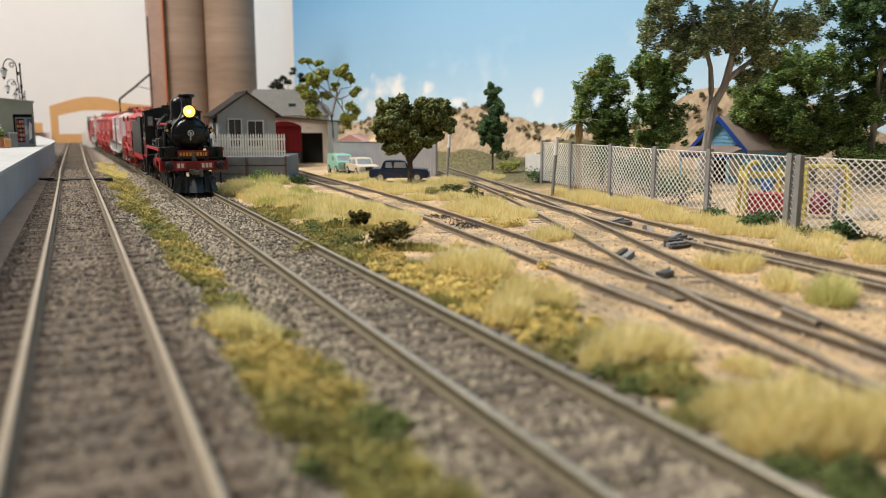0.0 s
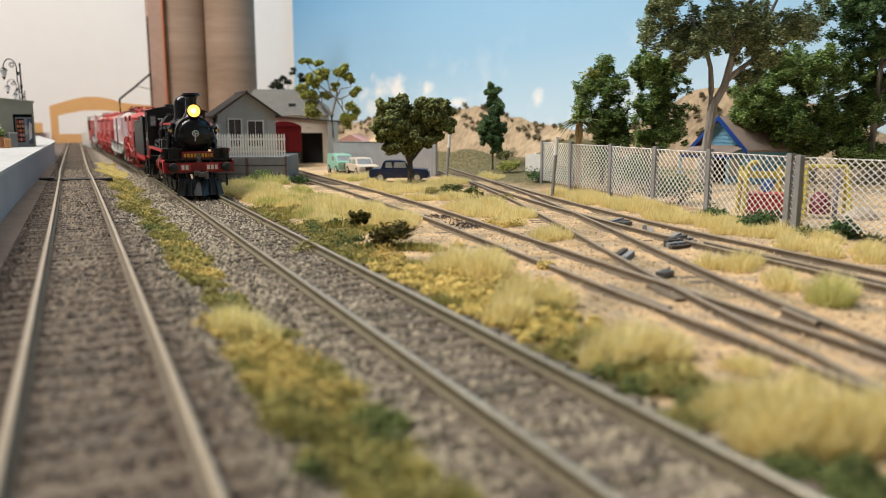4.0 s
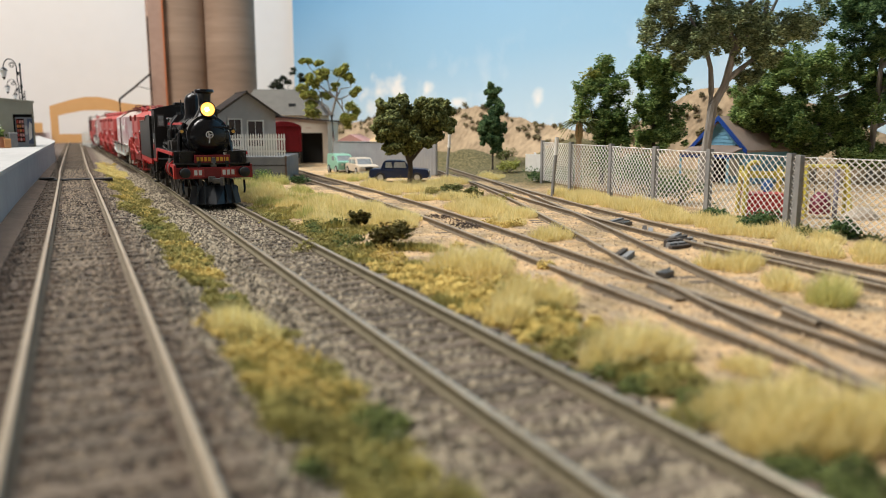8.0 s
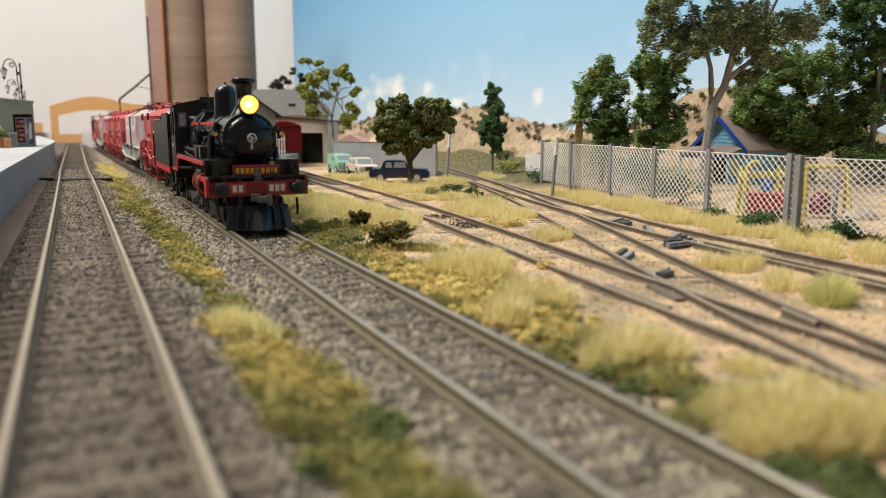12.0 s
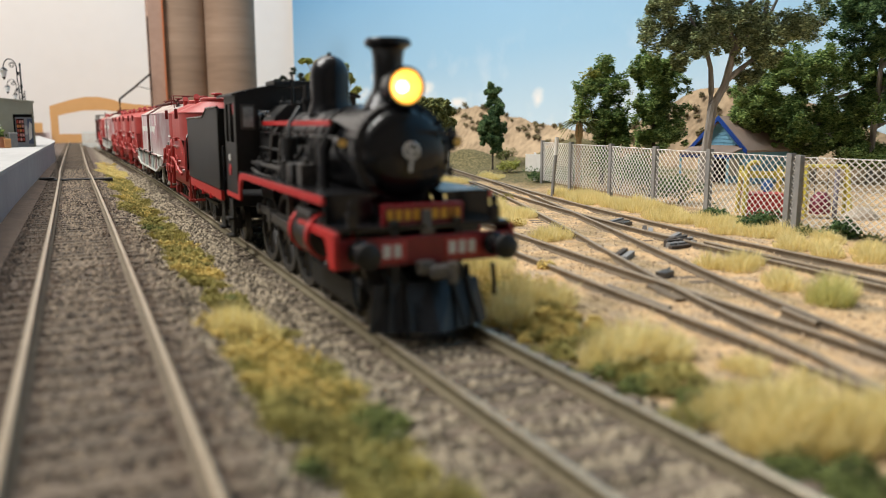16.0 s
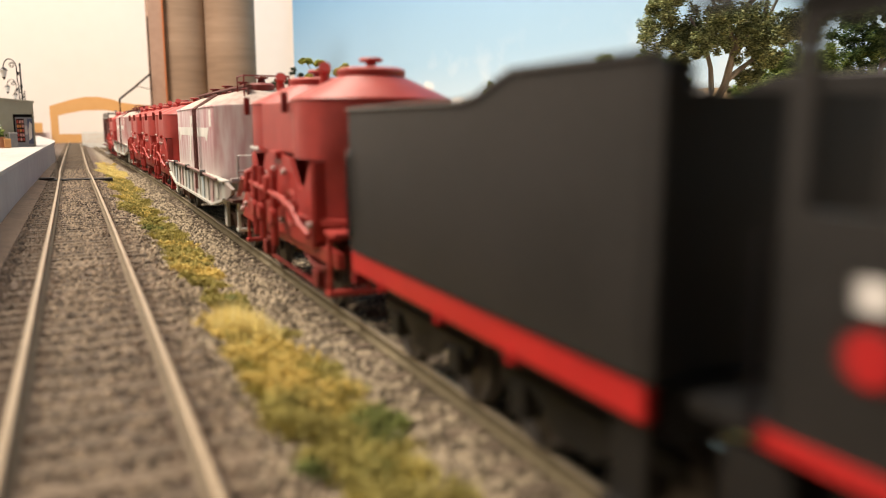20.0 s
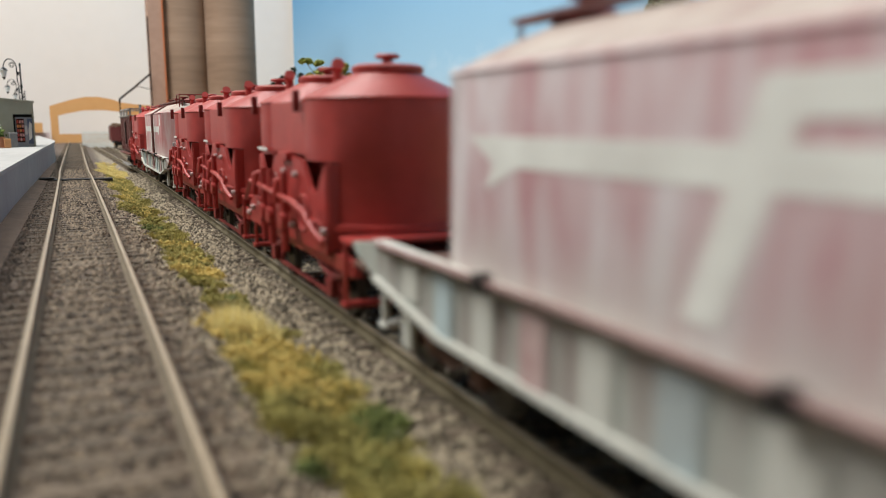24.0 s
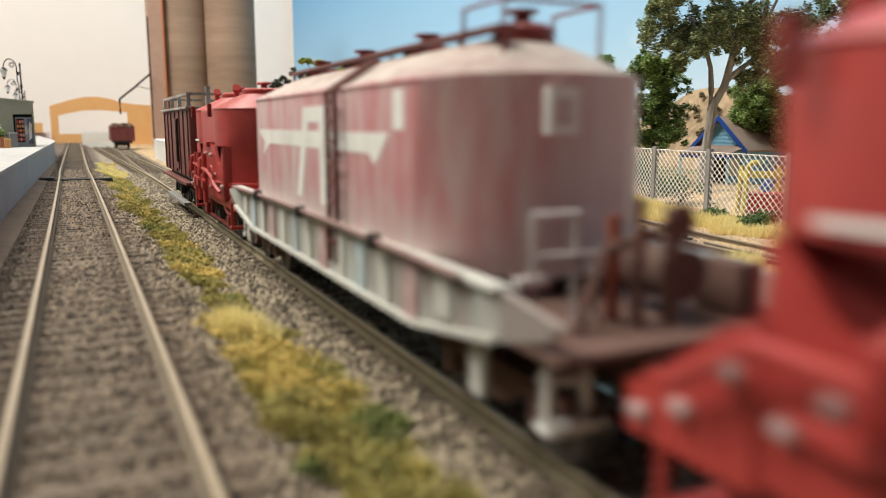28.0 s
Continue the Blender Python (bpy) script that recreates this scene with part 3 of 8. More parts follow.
for cx, cy, turn in ((107.6, 121, -16), (170.5, 240, -24)):
    part("crossing_plate", boxes((-1.2, 1.2, -7, 7, -0.55, 0.9), (-2.4, 2.4, -1.0, 1.0, -0.55, 0.3), bev=0.15), M_YSIDE, yard_b, "rusty steel crossing block").matrix_basis = pose(cx * MM, cy * MM, MAIN_TOP * MM - 0.0018, 0, 0, turn)
track("track_siding", SIDING, MAIN_TOP - 0.05, M_YRAIL, "dull siding track leaving the running line", drop=0.3)


# ---- the train ----
# distance along the line of the engine's smokebox door, by time
RUN_T = [0.0, 1.0, 2.0, 3.0, 3.5, 5.5, 6.0, 7.0, 8.0, 9.0, 10.0, 11.0, 12.0, 12.5, 14.5, 15.0, 15.5, 16.0, 16.5, 17.0, 17.5, 18.0, 18.5, 19.0, 19.5, 20.0, 20.5, 21.0, 21.5, 23.5, 24.0, 24.5, 25.0, 26.0, 27.0, 28.0]
RUN_Y = [400, 398, 394.5, 389.5, 386.5, 373.5, 369, 357, 340.5, 323.2, 302, 277.8, 252.5, 238.6, 175.8, 158.5, 140.5, 121.3, 102, 81.7, 59.9, 37.3, 15, -8, -31.5, -56, -82.5, -110.7, -139.5, -268.5, -304.5, -341.3, -378.6, -453.6, -531, -608.8]


def run_y(t):
    """Smooth through the rows (Hermite)."""
    i = int(np.clip(np.searchsorted(RUN_T, t) - 1, 0, len(RUN_T) - 2))
    t0, t1, y0, y1 = RUN_T[i], RUN_T[i + 1], RUN_Y[i], RUN_Y[i + 1]

    def slope(k):
        a, b = max(k - 1, 0), min(k + 1, len(RUN_T) - 1)
        return (RUN_Y[b] - RUN_Y[a]) / (RUN_T[b] - RUN_T[a])
    h = t1 - t0
    s = (t - t0) / h
    return (2 * s ** 3 - 3 * s ** 2 + 1) * y0 + (s ** 3 - 2 * s ** 2 + s) * h * slope(i) + (-2 * s ** 3 + 3 * s ** 2) * y1 + (s ** 3 - s ** 2) * h * slope(i + 1)


VEHICLES, WHEELS, RODS = [], [], []


def vehicle(name, s, half, label, category, group=""):
    """A vehicle whose origin lies s behind the smokebox door; half: half its wheelbase, to follow the curve."""
    y = RUN_Y[0] + s
    ob = thing(name, float(main_x(y)), y, 0, label, category, group)
    VEHICLES.append((ob, s, half))
    return ob


def wheel_build(r, spokes, tread=1.5):
    def f(bm):
        for side in (-1, 1):
            x = side * 8.2
            prof = [(r * 0.84, -1), (r, -1), (r, 0.5), (r + 0.55, 0.6), (r + 0.55, 1), (r * 0.84, 1)]
            rims = [ring(bm, Vector((x - side * h * tread / 2, 0, 0)), Vector((0, 1, 0)), Vector((0, 0, 1)), q, 28) for q, h in prof]
            for a, b in zip(rims, rims[1:] + rims[:1]):
                bridge(bm, a, b)
            lathe(bm, [(0.01, -1.0), (r * 0.2, -1.0), (r * 0.2, 1.0), (0.01, 1.0)], x, 0, 12, "x")
            if spokes == 0:
                lathe(bm, [(0.01, -0.3), (r * 0.85, -0.3), (r * 0.85, 0.3), (0.01, 0.3)], x, 0, 20, "x")
        cyl(bm, (-8, 0, 0), (8, 0, 0), 0.9, n=8)
    return f


def wheelset(parent, y, r, material, spokes=0, name="wheelset"):
    ob = part(name, wheel_build(r, spokes), material, parent, smooth=True)
    ob.location = (0, y * MM, (MAIN_TOP + r) * MM)
    for k in range(2 * spokes):
        a, x = math.pi * k / spokes, 8.2 if k % 2 else -8.2
        part("spoke", lambda bm, a=a, x=x: tube(bm, [(x, r * 0.15 * math.cos(a), r * 0.15 * math.sin(a)), (x, r * 0.86 * math.cos(a), r * 0.86 * math.sin(a))], 0.42, 4), material, ob)
    WHEELS.append((ob, y, r))
    return ob


def knuckle(parent, y, d, material=None, z=12.5, label="steel knuckle coupler"):
    def f(bm):
        box(bm, -0.9, 0.9, min(y, y + d * 5), max(y, y + d * 5), z - 0.9, z + 0.9, 0.2)
        box(bm, -1.7, 1.5, min(y + d * 4, y + d * 6), max(y + d * 4, y + d * 6), z - 1.5, z + 1.5, 0.4)
    part("coupler", f, material or M_STEEL, parent, label)


def locomotive():
    g = vehicle("steam_locomotive", 0.0, 40, "black steam locomotive with red lining and lit headlamp", "locomotive")
    zc = 30.8
    # main body
    part("frame", boxes((-6.2, -5.0, -9, 88, 9, 20.5), (5.0, 6.2, -9, 88, 9, 20.5), (-6, 6, 20, 60, 14, 20), (-6, 6, 3, 18, 12, 22)), M_MATT, g)
    part("smokebox", lambda bm: lathe(bm, [(7.9, 1.0), (8.75, 1.3), (8.85, 2.0), (8.85, 3.0), (8.5, 3.3), (8.5, 22.5), (8.75, 22.6), (8.75, 23.4), (8.2, 23.6)], 0, 0, 40, "y", zc), M_BLACK, g, smooth=True)
    door = part("smokebox_door", lambda bm: lathe(bm, [(0.01, -1.6), (2.4, -1.5), (4.7, -1.1), (6.5, -0.4), (7.4, 0.4), (7.7, 1.2)], 0, 0, 40, "y", zc), M_BLACK, g, smooth=True)

    def wheel_handle(bm):
        n, last, first = 16, None, None
        for i in range(n):
            a = 2 * math.pi * i / n
            p = Vector((1.35 * math.cos(a), -2.5, zc + 0.5 + 1.35 * math.sin(a)))
            a2 = 2 * math.pi * (i + 1) / n
            q = Vector((1.35 * math.cos(a2), -2.5, zc + 0.5 + 1.35 * math.sin(a2)))
            cyl(bm, p, q, 0.26, n=6)
        for a in (0, 2.1, 4.2):
            cyl(bm, (0, -2.5, zc + 0.5), (1.3 * math.cos(a), -2.5, zc + 0.5 + 1.3 * math.sin(a)), 0.22, n=5)
        cyl(bm, (0, -1.4, zc + 0.5), (0, -2.8, zc + 0.5), 0.5, n=8)
        tube(bm, [(0, -2.7, zc + 0.4), (-0.15, -2.8, zc - 1.4), (-0.35, -2.8, zc - 3.0)], 0.3, 6)
    part("door_handle", wheel_handle, M_SILVER, door, "bright silver handwheel and lever", True)
    for z in (zc + 3.6, zc - 3.2):
        part("hinge_strap", lambda bm, z=z: (box(bm, 1.5, 8.1, -1.25, -0.7, z - 0.35, z + 0.35, 0.1), cyl(bm, (8.2, -0.4, z - 0.9), (8.2, -0.4, z + 0.9), 0.5, n=8)), M_BLACK, door)

    def clips(bm):
        for i in range(14):
            a = 2 * math.pi * (i + 0.5) / 14
            c = Vector((8.25 * math.cos(a), 0.8, zc + 8.25 * math.sin(a)))
            cyl(bm, c, c + Vector((0, -0.5, 0)), 0.34, n=6)
    part("door_clips", clips, M_BLACK, door)
    part("saddle", lambda bm: prism(bm, [(-8.5, 18.2), (8.5, 18.2), (7, 20.5), (6.2, 24), (-6.2, 24), (-7, 20.5)], 4, 20, "y"), M_BLACK, g)
    part("boiler", lambda bm: lathe(bm, [(7.9, 23.0), (7.9, 58.0), (8.7, 60), (9.0, 70.5)], 0, 0, 40, "y", zc), M_SATIN, g, smooth=True)
    for s in (30.5, 38.5, 50.0, 58.0):
        part("boiler_band", lambda bm, s=s: lathe(bm, [(7.8, s - 0.5), (8.08, s - 0.4), (8.08, s + 0.4), (7.8, s + 0.5)], 0, 0, 40, "y", zc), M_SATIN, g, smooth=True)
    part("firebox", lambda bm: prism(bm, [(-9.6, 18), (9.6, 18), (9.6, 34), (8.5, 37.5), (5.5, 40.2), (0, 41), (-5.5, 40.2), (-8.5, 37.5), (-9.6, 34)], 58.5, 71, "y"), M_SATIN, g, smooth=True)
    # the red line along the boiler
    for sd in (-1, 1):
        part("lining_rail", lambda bm, sd=sd: box(bm, sd * 9.0 - 0.3, sd * 9.0 + 0.3, 13.5, 70, 35.4, 36.4, 0.1), M_REDLINE, g, "thin bright red band")
        part("handrail", lambda bm, sd=sd: tube(bm, [(sd * 9.9, 2, 33.4), (sd * 9.9, 20, 33.4), (sd * 10.2, 69, 33.6)], 0.24, 6), M_BLACK, g)
    part("chimney", lambda bm: lathe(bm, [(4.6, 38.4), (3.6, 40.2), (2.8, 41.6), (2.55, 43.0), (2.65, 47.2), (2.9, 48.6), (4.1, 49.3), (4.1, 49.9), (3.8, 50.4), (2.7, 50.5), (2.2, 49.6), (1.9, 45.0)], 0, 8.0, 32), M_BLACK, g, smooth=True)
    part("dome", lambda bm: lathe(bm, [(5.2, 37.8), (4.5, 39.4), (4.2, 41), (4.2, 46.0), (4.0, 47.4), (3.3, 48.9), (2.2, 49.8), (1.0, 50.3), (0.5, 50.4), (0.45, 50.9), (0.01, 51.0)], 0, 43.0, 32), M_BLACK, g, smooth=True)
    part("safety_valve", lambda bm: (cyl(bm, (-1.4, 57, 38.5), (-1.4, 57, 44.6), 0.95, 0.7, 10), cyl(bm, (1.4, 57, 38.5), (1.4, 57, 44.6), 0.95, 0.7, 10), box(bm, -2.4, 2.4, 56, 58, 40.5, 41.6, 0.2)), M_MATT, g, smooth=True)
    part("whistle", lambda bm: (cyl(bm, (-3.4, 62, 38.5), (-3.4, 62, 46.2), 0.45, n=8), cyl(bm, (-3.4, 62, 46.2), (-3.4, 62, 47.5), 0.25, n=6)), M_BLACK, g, smooth=True)
    part("turret", lambda bm: (cyl(bm, (-5.5, 66, 40.5), (5.5, 66, 40.5), 0.8, n=8), [cyl(bm, (x, 66, 38), (x, 66, 42.2), 0.5, n=6) for x in (-4.6, -2, 1, 4)]), M_MATT, g)
    # headlamp
    lamp = part("headlamp", lambda bm: (lathe(bm, [(0.01, 6.2), (1.5, 6.0), (2.8, 4.8), (3.05, 3.6), (3.1, 0.1), (3.35, 0.0), (3.35, -0.5), (3.0, -0.55), (2.98, 0.4), (2.4, 2.4), (0.8, 2.9), (0.01, 3.0)], 0, 0, 32, "y", 41.9), box(bm, -1.2, 1.2, 1.2, 4, 38, 39.4)), M_BLACK, g, "black headlamp drum", True)
    part("reflector", lambda bm: lathe(bm, [(0.01, 2.15), (0.4, 2.1), (1.5, 1.7), (2.4, 0.4), (2.72, -0.6), (2.95, -0.62), (2.9, -0.4), (2.6, 0.55), (1.6, 1.95), (0.01, 2.4)], 0, 0, 32, "y", 41.9), glow("lamp_reflector_glow", (0.95, 0.48, 0.06), 0.95), lamp, "glowing amber reflector", True)
    part("bulb", lambda bm: lathe(bm, [(0.01, 0.5), (0.5, 0.6), (0.85, 1.0), (0.9, 1.4), (0.5, 1.9), (0.01, 2.0)], 0, 0, 20, "y", 41.9), glow("lamp_bulb_glow", (1.0, 0.80, 0.42), 14.0), lamp, "lit warm white bulb", True)
    for sd in (-1, 1):
        mk = part("marker_lamp", lambda bm, sd=sd: (cyl(bm, (sd * 10.6, 2.0, 32.6), (sd * 10.6, 4.0, 32.6), 1.0, n=12), box(bm, sd * 10.0 - 0.5, sd * 10.0 + 0.5, 2.4, 3.6, 31.0, 33.2), cyl(bm, (sd * 10.6, 3, 33.4), (sd * 10.6, 3, 34.6), 0.5, 0.3, 8)), M_BLACK, g, smooth=True)
        part("lens", lambda bm, sd=sd: cyl(bm, (sd * 10.6, 1.7, 32.6), (sd * 10.6, 2.1, 32.6), 0.72, n=12), M_BRASS, mk, "small brass lamp lens")
    # front end
    part("buffer_beam", boxes((-15.4, 15.4, -11, -9.4, 12.4, 17.0), bev=0.25), M_BEAM, g, "red buffer beam")
    for sd in (-1, 1):
        part("beam_end", lambda bm, sd=sd: prism(bm, [(-11, 12.4), (-8.6, 12.4), (-7.6, 13.4), (-6.9, 15.6), (-5.8, 16.9), (10.4, 16.9), (10.4, 18.1), (-11, 18.1)], sd * 15.4 - 0.5, sd * 15.4 + 0.5, "x"), M_REDLINE if sd < 0 else M_BEAM, g, "bright red valance of the front apron")
        bf = part("buffer", lambda bm, sd=sd: (lathe(bm, [(2.0, -9.6), (2.0, -11.4), (1.5, -11.8), (1.3, -14.2), (0.9, -14.3), (0.9, -15.4)], sd * 11.9, 0, 16, "y", 15.0), ), M_BLACK, g, smooth=True)
        part("buffer_head", lambda bm, sd=sd: lathe(bm, [(0.01, -16.4), (1.4, -16.2), (2.05, -15.8), (2.1, -15.4), (0.9, -15.1)], sd * 11.9, 0, 20, "y", 15.0), M_MATT, bf, smooth=True)
        part("lamp_iron", boxes((sd * 12.6 - 0.8, sd * 12.6 + 0.8, -10.6, -9.0, 18.1, 21.2), (sd * 12.6 - 0.5, sd * 12.6 + 0.5, -10.3, -9.3, 21.2, 23.0), bev=0.2), M_BLACK, g)
    part("apron", boxes((-15.2, 15.2, -10.6, 10.4, 18.1, 18.7)), M_BLACK, g)
    board = part("headboard", boxes((-7.2, 7.2, -9.1, -8.3, 18.7, 22.4), bev=0.15), M_BEAM, g, "red headboard with yellow lettering bars")
    for i, w in enumerate((1.3, 1.3, 1.3, 1.4, 1.6, 1.4, 1.4, 0.5, 1.2)):
        x = -6.4 + 0.78 * sum((1.3, 1.3, 1.3, 1.4, 1.6, 1.4, 1.4, 0.5, 1.2)[:i]) + 0.5 * i
        part("lettering_bar", boxes((x, x + 0.78 * w, -9.18, -9.1, 19.8, 21.5)), M_LETTER, board, "orange bar of lettering")
    part("headboard_bracket", lambda bm: (cyl(bm, (0.2, -9.8, 18.2), (0.2, -9.8, 21.2), 1.0, 0.7, 10), box(bm, -1.0, 1.4, -10.3, -9.3, 17.2, 18.6, 0.2)), M_STEEL, g)
    for x, w in ((-6.2, 4.6), (6.0, 6.2)):
        pl = part("number_plate", boxes((x - w / 2, x + w / 2, -11.25, -11.0, 13.2, 16.4), bev=0.08), M_PLATE, g, "red plate with pale bars")
        for k in range(2 if w < 5 else 3):
            cx = x - w / 2 + 0.55 + k * 1.8
            part("plate_bar", boxes((cx, cx + 1.25, -11.36, -11.25, 13.8, 15.9)), M_WHITE, pl)
    part("front_coupler", lambda bm: (box(bm, -1.0, 3.4, -14.6, -11, 10.6, 12.6, 0.4), box(bm, -2.6, 0.2, -13.4, -11.2, 11.2, 13.4, 0.3), cyl(bm, (2.6, -14.6, 9.8), (2.6, -14.6, 13.2), 0.9, n=8)), M_STEEL, g, "grey steel coupler", True)

    def pilot(bm):
        rows = [[], [], [], []]
        for a in (-1.0, -0.5, 0.0, 0.5, 1.0):
            for k, (z, d, o) in enumerate(((2.9, 1.0, 0), (10.4, 0.1, 0), (10.4, 0.1, 0.7), (2.9, 1.0, 0.7))):
                rows[k].append(bm.verts.new((10.6 * a * (0.84 + 0.16 * d), -10.4 - d * 5.4 * (1 - 0.8 * abs(a)) + o, z)))
        for i in range(4):
            for k in range(4):
                bm.faces.new((rows[k][i], rows[k][i + 1], rows[(k + 1) % 4][i + 1], rows[(k + 1) % 4][i]))
        for e in (0, 4):
            bm.faces.new([rows[k][e] for k in range(4)])
    plt = part("pilot", pilot, mat("slate_paint", (0.016, 0.020, 0.026), (0.009, 0.011, 0.014), 0.35), g, "slate black wedge-shaped cowcatcher")
    for x in (-7.6, -4.6, 4.6, 7.6):
        part("pilot_bar", lambda bm, x=x: tube(bm, [(x, -9.6, 12.4), (x * 0.9, -11.2, 10.2), (x * 1.02, -11.6 - 5.2 * (1 - 0.8 * abs(x) / 10.6), 3.2)], 0.5, 5), M_MATT, plt)
    for sd in (-1, 1):
        part("guard_iron", lambda bm, sd=sd: tube(bm, [(sd * 12.5, -9.6, 12.4), (sd * 12.5, -10.4, 9), (sd * 12.2, -10.8, 7.0)], 0.45, 6), M_BLACK, g)
    # running boards and valance
    for sd in (-1, 1):
        part("running_board", lambda bm, sd=sd: box(bm, min(sd * 6, sd * 15.2), max(sd * 6, sd * 15.2), -2, 70, 22.6, 23.2), M_BLACK, g)
        part("valance", lambda bm, sd=sd: prism(bm, [(-2, 21.7), (64.9, 21.7), (67.0, 20.8), (68.2, 18.6), (68.6, 16.2), (86.5, 16.2), (86.5, 17.4), (70.4, 17.4), (70.0, 20.4), (68.4, 22.4), (66.2, 23.0), (-2, 23.0)], sd * 15.2 - 0.35, sd * 15.2 + 0.35, "x"), M_REDLINE, g, "bright red valance stripe")
        part("footplate_front", lambda bm, sd=sd: box(bm, min(sd * 7, sd * 15.0), max(sd * 7, sd * 15.0), -2.0, -1.2, 18.7, 22.8), M_BLACK, g)
        cy = part("cylinder", lambda bm, sd=sd: lathe(bm, [(3.6, 3.6), (3.9, 4.4), (3.9, 15.6), (3.6, 16.2)], sd * 12.4, 0, 24, "y", 14.2), M_SATIN, g, smooth=True)
        part("steam_chest", lambda bm, sd=sd: box(bm, min(sd * 8, sd * 15.6), max(sd * 8, sd * 15.6), 5, 15, 15.5, 18.6, 0.8), M_SATIN, g)
        for y in (4.0, 15.0):
            part("cylinder_band", lambda bm, sd=sd, y=y: lathe(bm, [(3.8, y), (4.25, y + 0.05), (4.25, y + 1.3), (3.8, y + 1.35)], sd * 12.4, 0, 24, "y", 14.2), M_REDLINE, cy, "bright red cylinder band", True)
        part("slide_bar", lambda bm, sd=sd: (box(bm, sd * 12.4 - 0.4, sd * 12.4 + 0.4, 16, 31, 15.4, 15.9), box(bm, sd * 12.4 - 0.4, sd * 12.4 + 0.4, 16, 31, 12.6, 13.1), box(bm, sd * 12.4 - 0.6, sd * 12.4 + 0.6, 30.5, 31.5, 10, 21)), M_STEEL, g)
        part("brake_hanger", lambda bm, sd=sd: [tube(bm, [(sd * 8.4, y, 15), (sd * 8.4, y + 0.6, 8)], 0.5, 5) for y in (40.0, 57.0, 75.0)], M_MATT, g)
        part("sandbox", lambda bm, sd=sd: box(bm, min(sd * 10, sd * 14), max(sd * 10, sd * 14), 23, 28, 23.2, 27.2, 0.7), M_SATIN, g, smooth=True)
        part("boiler_pipe", lambda bm, sd=sd: (tube(bm, [(sd * 9.4, 70, 27), (sd * 9.8, 50, 27.2), (sd * 9.8, 36, 28.5), (sd * 8.7, 33, 31.0)], 0.42, 6), tube(bm, [(sd * 9.9, 70, 30.2), (sd * 10.1, 46, 30), (sd * 10.6, 42, 26), (sd * 10.6, 40, 23.2)], 0.34, 6)), M_MATT, g, smooth=True)
        part("injector", lambda bm, sd=sd: (cyl(bm, (sd * 11.2, 60, 25.0), (sd * 11.2, 66, 25.0), 1.1, n=10), cyl(bm, (sd * 11.2, 63, 23.2), (sd * 11.2, 63, 27.0), 0.8, n=8)), M_MATT, g, smooth=True)
    part("air_pump", lambda bm: (cyl(bm, (-11.6, 33.5, 23.4), (-11.6, 33.5, 27.2), 1.9, n=16), cyl(bm, (-11.6, 33.5, 27.2), (-11.6, 33.5, 28.4), 0.9, n=10), cyl(bm, (-11.6, 33.5, 28.4), (-11.6, 33.5, 31.8), 1.6, n=16), tube(bm, [(-11.6, 33.5, 31.8), (-11.4, 34, 34.5), (-8.6, 36, 38)], 0.4, 6)), M_MATT, g, "black air pump", True)
    part("steam_pipe", lambda bm: [tube(bm, [(sd * 7.8, 14, 36), (sd * 10.2, 14, 31), (sd * 11, 12, 24), (sd * 11.5, 10, 18.6)], 1.1, 10) for sd in (-1, 1)], M_BLACK, g, smooth=True)
    part("door_ring_rivets", lambda bm: [cyl(bm, (8.62 * math.cos(a), 1.6, zc + 8.62 * math.sin(a)), (8.62 * math.cos(a), 0.95, zc + 8.62 * math.sin(a)), 0.2, 0.12, 5) for a in [2 * math.pi * i / 36 for i in range(36)]], M_BLACK, g)
    part("smokebox_rivets", lambda bm: [cyl(bm, (8.45 * math.cos(a), y, zc + 8.45 * math.sin(a)), (8.72 * math.cos(a), y, zc + 8.72 * math.sin(a)), 0.2, 0.12, 5) for y in (4.4, 21.6) for a in [math.pi * i / 22 - 0.3 for i in range(27)]], M_BLACK, g)
    for sd in (-1, 1):
        for y in (4, 14, 26, 38, 50, 62):
            part("handrail_stanchion", lambda bm, sd=sd, y=y: (cyl(bm, (sd * 8.0, y, 33.2), (sd * 10.0, y, 33.5), 0.22, n=6), cyl(bm, (sd * 9.7, y, 33.45), (sd * 10.35, y, 33.5), 0.45, n=8)), M_BLACK, g)
        part("reach_rod", lambda bm, sd=sd: (box(bm, sd * 11.8 - 0.25, sd * 11.8 + 0.25, 40, 71, 26.0, 26.9, 0.1), cyl(bm, (sd * 11.2, 40, 26.4), (sd * 12.4, 40, 26.4), 0.8, n=10)), M_STEEL, g, "dull steel reversing rod")
        part("clack_valve", lambda bm, sd=sd: (cyl(bm, (sd * 7.6, 36.2, 32.2), (sd * 9.4, 36.2, 32.8), 0.9, n=10), cyl(bm, (sd * 9.2, 36.2, 31.4), (sd * 9.2, 36.2, 34.2), 0.6, n=8)), M_MATT, g, smooth=True)
        part("washout_plug", lambda bm, sd=sd: [cyl(bm, (sd * 9.5, y, z), (sd * 10.1, y, z), 0.55, n=8) for y in (61, 65, 69) for z in (28.5, 34.6)], M_MATT, g)
        part("pipe_run", lambda bm, sd=sd: (tube(bm, [(sd * 13.2, -1, 23.9), (sd * 13.2, 30, 24.0), (sd * 12.6, 58, 24.2), (sd * 12.0, 70, 25.0)], 0.35, 6), tube(bm, [(sd * 8.6, 46, 35.0), (sd * 10.3, 46.5, 32), (sd * 10.6, 47, 27), (sd * 10.6, 47, 23.6)], 0.4, 6), tube(bm, [(sd * 8.2, 55, 36.0), (sd * 10.2, 55.4, 33), (sd * 10.4, 56, 28), (sd * 11.2, 58, 24.4)], 0.36, 6)), M_STEEL, g, "thin steel pipes along the boiler", True)
